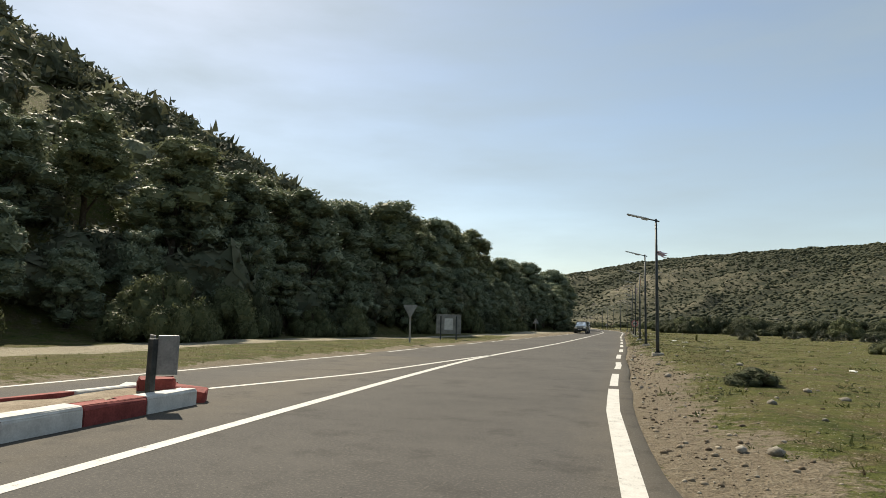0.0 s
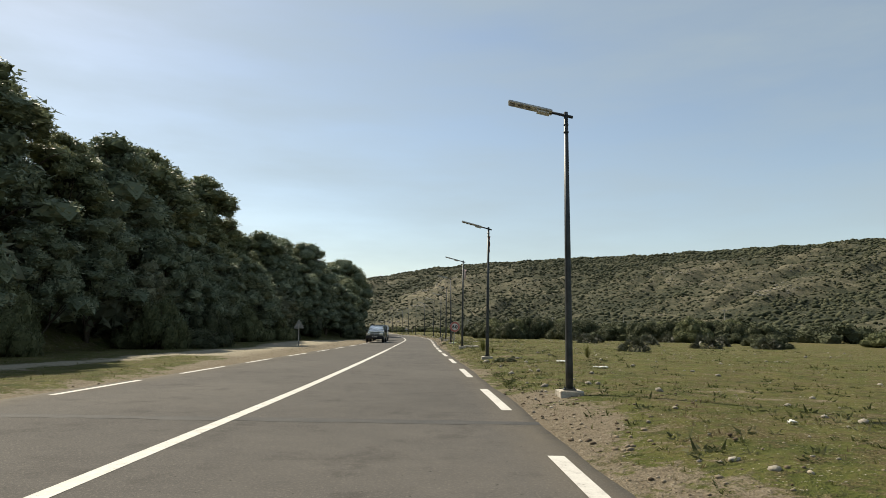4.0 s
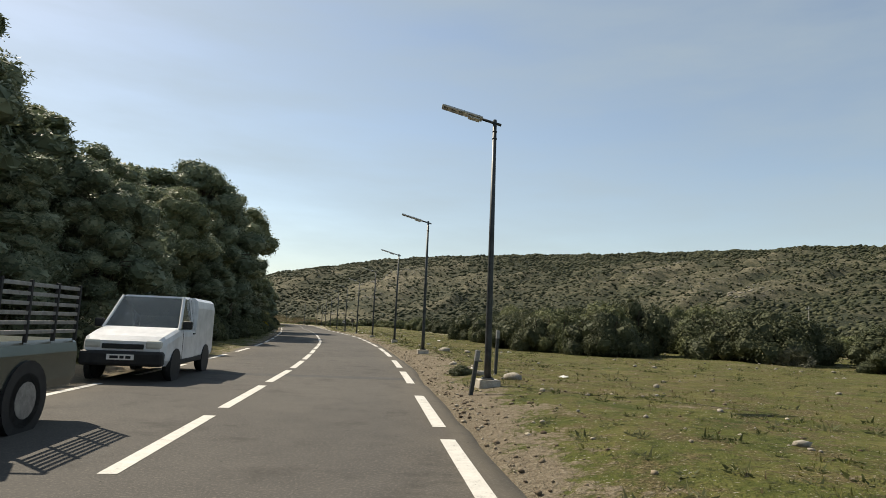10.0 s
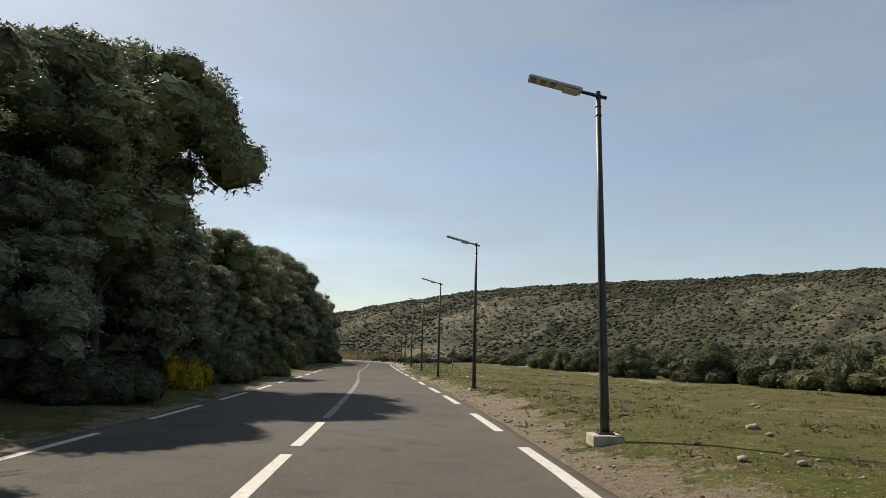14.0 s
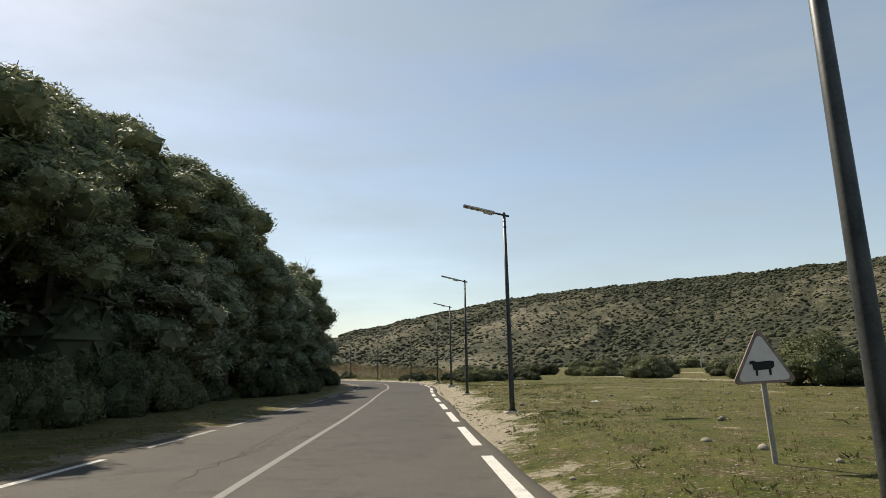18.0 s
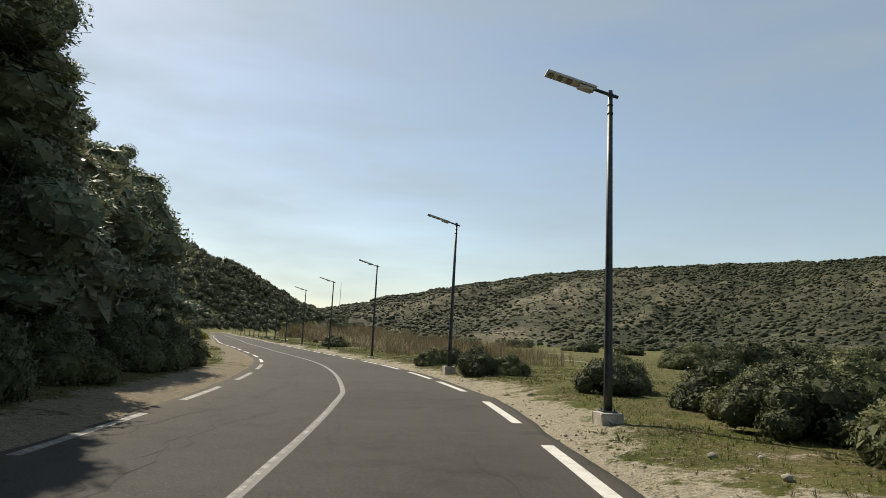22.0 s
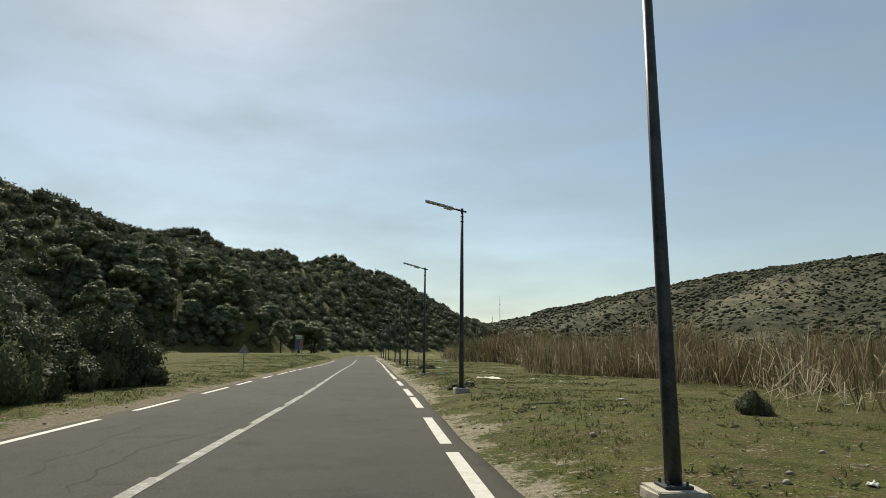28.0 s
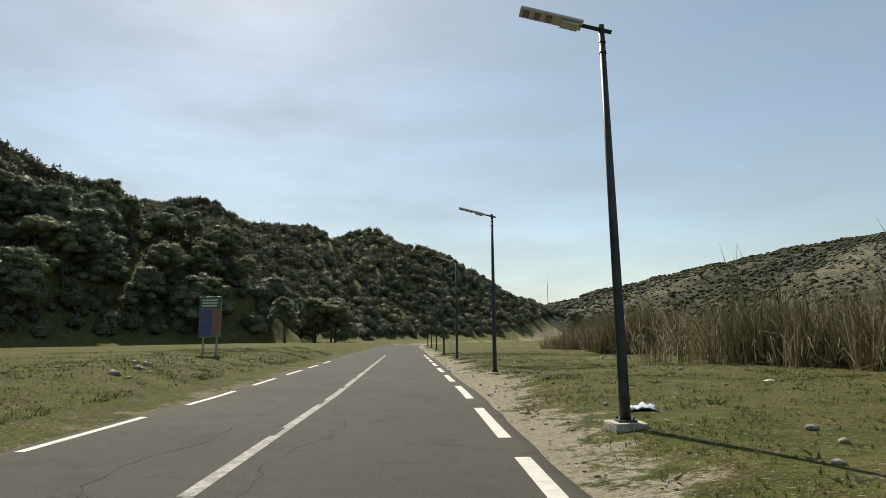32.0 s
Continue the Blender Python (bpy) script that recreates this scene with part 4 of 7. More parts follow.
def hill_woods():
    """Closed evergreen cover on the hillsides to the left."""
    rs = np.random.RandomState(11)
    n = 200000
    x, y = rs.uniform(-360, -5, n), rs.uniform(-70, 760, n)
    d, hh, ss = hill_depth(x, y)
    s, o = road_place(x, y)
    depth_max = np.interp(y, [0, 100, 180, 260, 330, 800], [120, 75, 40, 30, 190, 150])
    ok = (d > 1.0) & (d < depth_max) & (o < -9)
    per = np.interp(y, [0, 120, 250, 290, 330, 760], [0.115, 0.10, 0.06, 0.06, 0.17, 0.16]) * np.where(d > 50, 0.75, 1.0)
    ok &= rs.rand(n) < per * 355 * 830 / n
    x, y, d, s, o = x[ok], y[ok], d[ok], s[ok], o[ok]
    k = (1.2 + 1.9 * rs.rand(len(x)) ** 1.5) * np.interp(y, [270, 330], [1, 0.8]) + np.where(y < 110, np.clip(12 - d, 0, 8) * 0.06, 0)
    z = ground_z(x, y) + k * 0.6
    p = np.c_[x, y, z]
    olive = value_noise(x / 9, y / 9, 51) + 0.5 * rs.randn(len(x)) > 0.7
    close = (o > -42) & ((s > 180) | (s < 130))
    woods("foothill_woods", p[close & ~olive], k[close & ~olive], LEAF_HILL, LUMPS_MID, "dark evergreen shrubs at the foot of the hillside", 14, 0.9)
    woods("foothill_shrubs", p[close & olive], k[close & olive] * 0.9, LEAF_OLIVE, LUMPS_MID, "grey-green shrubs at the foot of the hillside", 15, 0.8, "shrubs")
    olive, p, k = olive[~close], p[~close], k[~close]
    woods("hillside_woods", p[~olive], k[~olive], LEAF_HILL, LUMPS_FAR, "dense dark evergreen woods covering the steep hillside", 12, 0.9)
    woods("hillside_shrubs", p[olive], k[olive] * 0.9, LEAF_OLIVE, LUMPS_FAR, "grey-green shrubs among the dark hillside woods", 13, 0.8, "shrubs")


hill_woods()


def far_scrub():
    """Low bushes and pale rocks on the long hill across the valley."""
    rs = np.random.RandomState(15)
    n = 72000
    left = np.radians(rs.uniform(-75, 24, n))
    r = 250 + (CREST - 245) * rs.rand(n) ** 0.8
    x, y = HUB[0] - r * np.sin(left), HUB[1] + r * np.cos(left)
    h = ridge_share(x, y)
    thick = bushy_at(x, y) + 0.3 * value_noise(x / 14, y / 14, 55)
    ok = (h > 0.6) & (hill_depth(x, y)[0] < -5) & (rs.rand(n) < 0.36 + 0.8 * thick)
    x, y, r, thick = x[ok], y[ok], r[ok], thick[ok]
    k = (0.45 + 2.1 * rs.rand(len(x)) ** 3 * (0.4 + thick)) * (0.6 + r / 1300)
    v, f = strew(LUMPS_TINY, np.c_[x, y, ground_z(x, y) + 0.15 * k], k, rs)
    tagged(new("far_scrub", mesh_of("far_scrub", v, f, LEAF_SCRUB)), "low olive scrub dotted over the dry hill across the valley", "scrub", kind="stuff")
    n = 26000
    left = np.radians(rs.uniform(-75, 22, n))
    r = 330 + 900 * rs.rand(n)
    x, y = HUB[0] - r * np.sin(left), HUB[1] + r * np.cos(left)
    ok = (ridge_share(x, y) > 6) & (bushy_at(x, y) + 0.35 * value_noise(x / 17, y / 17, 57) < 0.25)
    x, y, r = x[ok], y[ok], r[ok]
    k = 0.45 + 1.5 * rs.rand(len(x)) ** 2.4
    v, f = strew([(t[0] * (1.3, 0.9, 0.6), t[1]) for t in LUMPS_TINY], np.c_[x, y, ground_z(x, y) + 0.15], k, rs)
    tagged(new("far_rocks", mesh_of("far_rocks", v, f, STONE)), "pale limestone outcrops on the dry hillside", "rocks", kind="stuff")


far_scrub()


# ---- trees and bushes that can be told apart ----
def tree_meshes(seed, height, spread, low, lumps, heads=7, flat=0.8, k0=1.0, templates=None, twigs=0):
    """Trunk with limbs, and a crown of rounded heads, each a shell of many clumps, with gaps between them."""
    rs = np.random.RandomState(seed)
    bm = bmesh.new()
    lean = rs.uniform(-0.05, 0.05, 2)
    pts = [(lean[0] * z * (1 + 0.1 * math.sin(z)), lean[1] * z, z) for z in np.linspace(-0.3, height * 0.84, 7)]
    add_tube(bm, pts, np.linspace(0.024 * height, 0.05, 7), 7)
    tops = []
    for i in range(heads):
        u = (i + 0.5) / heads
        R = spread * (0.64 - 0.14 * u) * rs.uniform(0.88, 1.12)
        z = low + R * flat + (height - low - 2 * R * flat) * u ** 0.8
        r = max(0.0, spread * (1 - 0.75 * u ** 2) - R) * rs.uniform(0.75, 1.2) if i < heads - 1 else 0.1
        a = i * 2.4 + rs.uniform(-0.4, 0.4)
        c = np.array([math.cos(a) * r + lean[0] * z, math.sin(a) * r + lean[1] * z, z])
        tops.append((c, R))
        h = max(0.3 * low, z - R * flat - 0.4 * r - 0.3)
        base = (lean[0] * h, lean[1] * h, h)
        mid = tuple(0.5 * (np.array(base) + c) + (0, 0, 0.1 * r - 0.2))
        add_tube(bm, [base, mid, tuple(c)], [0.012 * height * (1 - 0.5 * h / height), 0.06, 0.03], 5, False)
        for _ in range(twigs):
            d = rs.normal(size=3) + (0, 0, 0.3)
            d /= np.linalg.norm(d)
            e = c + d * R * rs.uniform(0.9, 1.35)
            add_tube(bm, [tuple(c), tuple(0.55 * e + 0.45 * c + rs.normal(size=3) * 0.12), tuple(e)], [0.03, 0.018, 0.006], 3, False)
            for _ in range(4):
                q = 0.6 * e + 0.4 * c + rs.normal(size=3) * 0.1
                add_tube(bm, [tuple(q), tuple(q + d * 0.4 + rs.normal(size=3) * 0.35)], [0.012, 0.004], 3, False)
        for _ in range(4):
            d = rs.normal(size=3)
            e = c + d / np.linalg.norm(d) * R * (0.8, 0.8, 0.6)
            add_tube(bm, [mid, tuple(0.5 * (c + e)), tuple(e)], [0.04, 0.025, 0.01], 4, False)
    pieces = []
    weight = np.array([R * R for _, R in tops])
    for i in range(int(lumps * 1.3)):
        c, R = tops[i % heads if i < 6 * heads else rs.choice(heads, p=weight / weight.sum())]
        d = rs.normal(size=3) + (0, 0, 0.35)
        d /= np.linalg.norm(d)
        p = c + d * R * (0.54 + 0.34 * rs.rand()) * (1, 1, flat)
        k = k0 * R * (0.20 + 0.34 * rs.rand() ** 1.4)
        pool = templates or LUMPS_FINE
        pieces.append((pool[rs.randint(len(pool))], p, np.array([k * rs.uniform(0.8, 1.3), k, k * rs.uniform(0.55, 0.95)]), rs.rand() * 6.283))
    return from_bm("trunk", bm, BARK, True), join(pieces)


def tree_kind(seed, leaf, height, spread, low, lumps, **kw):
    trunk, (v, f) = tree_meshes(seed, height, spread, low, lumps, **kw)
    return trunk, mesh_of("crown", v, f, leaf), height


OAKS = [tree_kind(100 + i, LEAF_DARK, 8.0, 3.2, 0.2, 70, heads=9) for i in range(3)]
PINES = [tree_kind(110 + i, LEAF_PINE, 11.0, 3.6, 3.2, 62, heads=7, flat=0.75) for i in range(3)]
UMBRELLAS = [tree_kind(120 + i, LEAF_PINE, 8.5, 3.6, 4.4, 62, heads=9, flat=0.5, k0=0.9, templates=LUMPS_NEAR) for i in range(2)]
OLIVES = [tree_kind(130 + i, LEAF_OLIVE, 6.0, 2.8, 0.2, 56, heads=7) for i in range(2)]
NEAR_OAKS = [tree_kind(104 + i, LEAF_DARK, 8.0, 3.2, 0.2, 74, heads=10, templates=LUMPS_NEAR) for i in range(2)]
BARE = tree_kind(140, LEAF_PINE, 11.0, 3.4, 3.5, 30, heads=8, flat=0.9, templates=LUMPS_NEAR, twigs=16)
NEAR_PINES = [tree_kind(114 + i, LEAF_PINE, 11.0, 3.6, 3.0, 66, heads=8, flat=0.75, templates=LUMPS_NEAR) for i in range(2)]


def plant_tree(kind, x, y, height, turn, name, label, group, sink=0.1, wide=1.0):
    trunk, crown, h = kind
    k = height / h
    e = thing(name, pose(x, y, gz(x, y) - sink, 0, 0, turn), label, "tree", group)
    for n, me in (("trunk", trunk), ("crown", crown)):
        ob = new(n, me)
        ob.parent = e
        ob.scale = (k * wide, k * wide, k)
    return e


def roadside_trees():
    rs = random.Random(21)
    def edge(s):
        return float(np.interp(s, [0, 20, 45, 66, 80, 98, 108, 120, 150, 172, 185, 205, 232, 248, 262], [-21, -19.5, -17, -14.5, -13.5, -12.4, -10.0, -8.6, -7.8, -8.4, -10.6, -10.8, -8.8, -6.9, -7.0]))
    s = 2.0
    while s < 266:
        o = edge(s) + rs.uniform(-1.0, 0.5)
        x, y = (float(v) for v in plan(s, o))
        tall = np.interp(s, [0, 40, 70, 85, 95, 108, 125, 140, 160, 172, 185, 200, 215, 235, 250, 262], [5.0, 6.0, 7.4, 7.2, 7.6, 7.8, 7.4, 8.2, 7.2, 6.8, 8.0, 9.6, 10.8, 10.2, 9.4, 8.4])
        g = "trees along the foot of the hill"
        near = 104 < s < 262
        if 108 < s < 250 and rs.random() < 0.25:
            plant_tree(rs.choice(NEAR_PINES), x, y, tall * rs.uniform(1.1, 1.35), rs.uniform(0, 360), "pine_tree", "tall dark pine with clumped needles at the road edge", g)
        elif rs.random() < 0.22:
            plant_tree(rs.choice(OLIVES), x, y, tall * rs.uniform(0.6, 0.8), rs.uniform(0, 360), "olive_tree", "pale grey-green tree against the dark wood", g)
        else:
            plant_tree(rs.choice(NEAR_OAKS if near else OAKS), x, y, tall * rs.uniform(0.72, 1.05), rs.uniform(0, 360), "evergreen_tree", "dense dark evergreen tree leafy down to the ground", g)
        s += rs.uniform(2.9, 4.4)
    # taller crowns behind the first row
    s = 24.0
    while s < 258:
        o = edge(s) - rs.uniform(3.5, 6.5)
        x, y = (float(v) for v in plan(s, o))
        top = np.interp(s, [0, 30, 60, 75, 85, 92, 100, 110, 125, 140, 150, 158, 172, 185, 200, 215, 240, 258], [11.5, 12.6, 13.2, 14.7, 14.0, 12.4, 12.6, 12.4, 10.4, 12.6, 12.0, 10.6, 10.4, 12.0, 13.6, 15.6, 12.8, 10.4])
        kind, name, label = (rs.choice(PINES), "pine_tree", "tall dark pine rising behind the roadside trees") if rs.random() < 0.3 else (rs.choice(OAKS), "evergreen_tree", "dense dark evergreen tree behind the roadside trees")
        plant_tree(kind, x, y, max(4.0, top * rs.uniform(0.9, 1.08) - gz(x, y)), rs.uniform(0, 360), name, label, "second row of trees on the slope", wide=rs.uniform(1.05, 1.3))
        s += rs.uniform(3.4, 5.2)
    for s, top in ((32, 12.6), (45, 12.2), (58, 12.8), (76, 14.2), (84, 14.2), (99, 12.2), (111, 12.6), (145, 13.6), (155, 11.8), (170, 10.8), (183, 11.8), (196, 13.6), (210, 14.8), (217, 15.6), (224, 16.8), (230, 16.2), (238, 13.8), (245, 12.8)):
        x, y = (float(v) for v in plan(s, edge(s) - (1.3 if 150 < s < 160 else 2.1 if 120 < s < 150 else 3.4)))
        plant_tree(((NEAR_OAKS if s % 2 and s != 155 and top < 14.4 else NEAR_PINES) if s > 100 else (OAKS if s % 2 else PINES))[int(s) % 2], x, y, top - gz(x, y), s * 53 % 360, "tall_tree", "tall rounded evergreen standing above its neighbours", "tallest trees of the wood", wide=1.15)
    x, y = (float(v) for v in plan(139.5, -9.4))
    plant_tree(NEAR_OAKS[1], x, y, 13.0, 70, "tall_tree", "tall rounded evergreen standing above its neighbours", "tallest trees of the wood", wide=0.95)
    # a leaning pine whose high thin crown hangs towards the road, and a half-dead tree by the bend
    x, y = (float(v) for v in plan(248.5, -8.6))
    plant_tree(BARE, x, y, 12.5, 40, "half_dead_tree", "thin-leaved tree with many bare grey twigs by the bend", "tallest trees of the wood")
    x, y = (float(v) for v in plan(162.5, -9.4))
    plant_tree(UMBRELLAS[0], x, y, 14.0, 200, "umbrella_pine", "tall thin-crowned pine reaching over the roadside trees", "flat-topped pines")
    # flat-topped pines on the low slope beyond the bend
    for s, o, top in ((279, -18, 8.5), (287, -19, 9.6), (295.9, -13.0, 12.4), (283.5, -13.5, 10.6), (290.5, -12.0, 9.4), (305, -17, 8.2), (318.5, -13.8, 13.0)):
        x, y = (float(v) for v in plan(s, o))
        plant_tree(UMBRELLAS[int(s) % 2], x, y, top - gz(x, y), s * 37 % 360, "umbrella_pine", "flat-topped pine with bare lower limbs on the slope", "flat-topped pines")

    # low trees filling the slope round them, and the wood on the spur below the far hill
    for k in range(40):
        x, y = (float(v) for v in plan(rs.uniform(264, 308), rs.uniform(-20, -8.8)))
        plant_tree(rs.choice(OAKS + NEAR_OAKS), x, y, rs.uniform(3.6, 6.4), rs.uniform(0, 360), "low_tree", "low spreading evergreen on the shrubby slope", "low trees on the slope", wide=1.2)
    for k in range(40):
        x, y = -176 - 34 * rs.random() + 0.2 * k, 392 + 1.9 * k + rs.uniform(-3, 3)
        plant_tree(rs.choice(OAKS + UMBRELLAS + PINES), x, y, rs.uniform(8.8, 10.8), rs.uniform(0, 360), "evergreen_tree", "tall dark evergreen on the spur below the far hill", "wood on the spur", wide=1.15)
    for k in range(9):
        x, y = -160 + 0.9 * k + rs.uniform(-2, 2), 598 + 4.5 * k
        plant_tree(rs.choice(OAKS), x, y, rs.uniform(9.0, 13.0) - 0.35 * k, rs.uniform(0, 360), "evergreen_tree", "rounded dark evergreen at the foot of the far hill", "trees at the far bend", wide=1.3)


roadside_trees()


def bush_kind(seed, leaf, lumps, wide, high, k0=0.42, templates=None):
    rs = np.random.RandomState(seed)
    pieces = []
    for _ in range(lumps):
        a, r = rs.rand() * 6.283, math.sqrt(rs.rand())
        z = high * (1 - 0.75 * r * r) * (0.35 + 0.6 * rs.rand())
        k = k0 * (0.7 + 0.6 * rs.rand())
        pieces.append(((templates or LUMPS)[rs.randint(5)], np.array([math.cos(a) * r * wide, math.sin(a) * r * wide, max(0.1, z)]), np.array([k, k, k * 0.85]), rs.rand() * 6.283))
    v, f = join(pieces)
    return mesh_of("foliage", v, f, leaf)


def stems(seed, wide, high, n=9):
    rs = np.random.RandomState(seed)
    bm = bmesh.new()
    for _ in range(n):
        a, r = rs.rand() * 6.283, wide * rs.rand() * 0.75
        add_tube(bm, [(0.1 * math.cos(a), 0.1 * math.sin(a), -0.1), (0.5 * r * math.cos(a), 0.5 * r * math.sin(a), high * 0.4), (r * math.cos(a), r * math.sin(a), high * 0.75)], [0.03, 0.022, 0.01], 5, False)
    return from_bm("woody_base", bm, BARK)


BUSH_STEMS = stems(3, 1.0, 1.0)
BUSHES = {"dark": [bush_kind(140 + i, LEAF_THICKET, 20, 0.85, 0.85, 0.40, LUMPS_NEAR) for i in range(3)],
          "olive": [bush_kind(150 + i, LEAF_THICKET_PALE, 20, 0.85, 0.85, 0.40, LUMPS_NEAR) for i in range(3)],
          "broom": [bush_kind(160, LEAF_BROOM, 14, 0.8, 0.8, 0.36)]}
BIG_BUSHES = {"dark": [bush_kind(170 + i, LEAF_THICKET, 34, 0.88, 0.85, 0.30, LUMPS_NEAR) for i in range(3)],
              "olive": [bush_kind(180 + i, LEAF_THICKET_PALE, 34, 0.88, 0.85, 0.30, LUMPS_NEAR) for i in range(2)]}
BUSH_WORDS = {"dark": "dark green rounded evergreen bush", "olive": "grey-green leafy bush", "broom": "broom bush covered in yellow flowers"}
BUSH_PLACES = {"meadow": "standing in the grass", "verge": "beside the gravel verge", "wood": "at the edge of the wood"}


def bush(kind, s, o, wide, high, seed, where="meadow", group=""):
    rs = random.Random(seed)
    x, y = (float(v) for v in plan(s, o))
    e = thing("bush", pose(x, y, gz(x, y) - 0.04, 0, 0, rs.uniform(0, 360)), BUSH_WORDS[kind] + " " + BUSH_PLACES[where], "bush", group)
    for n, me in (("foliage", rs.choice((BIG_BUSHES if wide >= 1.15 and kind != "broom" else BUSHES)[kind])), ("woody_base", BUSH_STEMS)):
        ob = new(n, me)
        ob.parent = e
        ob.scale = (wide, wide * rs.uniform(0.85, 1.1), high)
    return e


def bush_mass(name, kind, spans, label, seed, lumps=LUMPS):
    """Far thickets that cannot be told apart bush by bush."""
    rs = np.random.RandomState(seed)
    pieces = []
    for n, s0, s1, o0, o1, w0, w1, h0, h1 in spans:
        for _ in range(n):
            x, y = (float(v) for v in plan(rs.uniform(s0, s1), rs.uniform(o0, o1)))
            w, h, z = rs.uniform(w0, w1), rs.uniform(h0, h1), gz(x, y)
            for _ in range(11):
                a, r = rs.rand() * 6.283, math.sqrt(rs.rand())
                k = 0.5 * (0.7 + 0.6 * rs.rand())
                pieces.append((lumps[rs.randint(len(lumps))], np.array([x + math.cos(a) * r * w * 0.85, y + math.sin(a) * r * w * 0.85, z + h * 0.85 * (1 - 0.75 * r * r) * (0.3 + 0.6 * rs.rand())]), np.array([k * w, k * w, k * h * 0.85]), rs.rand() * 6.283))
    v, f = join(pieces)
    tagged(new(name, mesh_of(name, v, f, LEAF_THICKET if kind == "dark" else LEAF_THICKET_PALE)), label, "thicket", kind="stuff")


bush_mass("far_thicket", "dark", [(34, 110, 260, 48, 80, 2.4, 4.4, 2.0, 3.6), (26, 230, 430, 60, 120, 3.0, 5.0, 2.0, 3.6), (40, 30, 130, 55, 110, 2.8, 4.8, 2.2, 4.0)], "dark evergreen thickets at the far side of the meadow", 301)
bush_mass("far_olive_thicket", "olive", [(8, 110, 260, 48, 80, 2.4, 4.2, 2.0, 3.4), (8, 230, 430, 60, 120, 3.0, 5.0, 2.0, 3.6), (6, 40, 120, 62, 120, 2.6, 4.6, 2.0, 3.6)], "grey-green thickets at the far side of the meadow", 302)
bush_mass("slope_scrub", "dark", [(60, 252, 325, -34, -14, 1.4, 2.6, 1.4, 2.6), (16, 330, 420, -75, -45, 1.6, 2.8, 1.4, 2.8), (30, 262, 318, -14, -8, 1.2, 2.0, 1.4, 2.6)], "dark scrub covering the low slope beyond the bend", 303, LUMPS_MID)
bush_mass("slope_olive_scrub", "olive", [(26, 252, 325, -34, -14, 1.4, 2.6, 1.4, 2.6), (8, 330, 420, -75, -45, 1.6, 2.8, 1.4, 2.8)], "grey-green scrub covering the low slope beyond the bend", 304, LUMPS_MID)


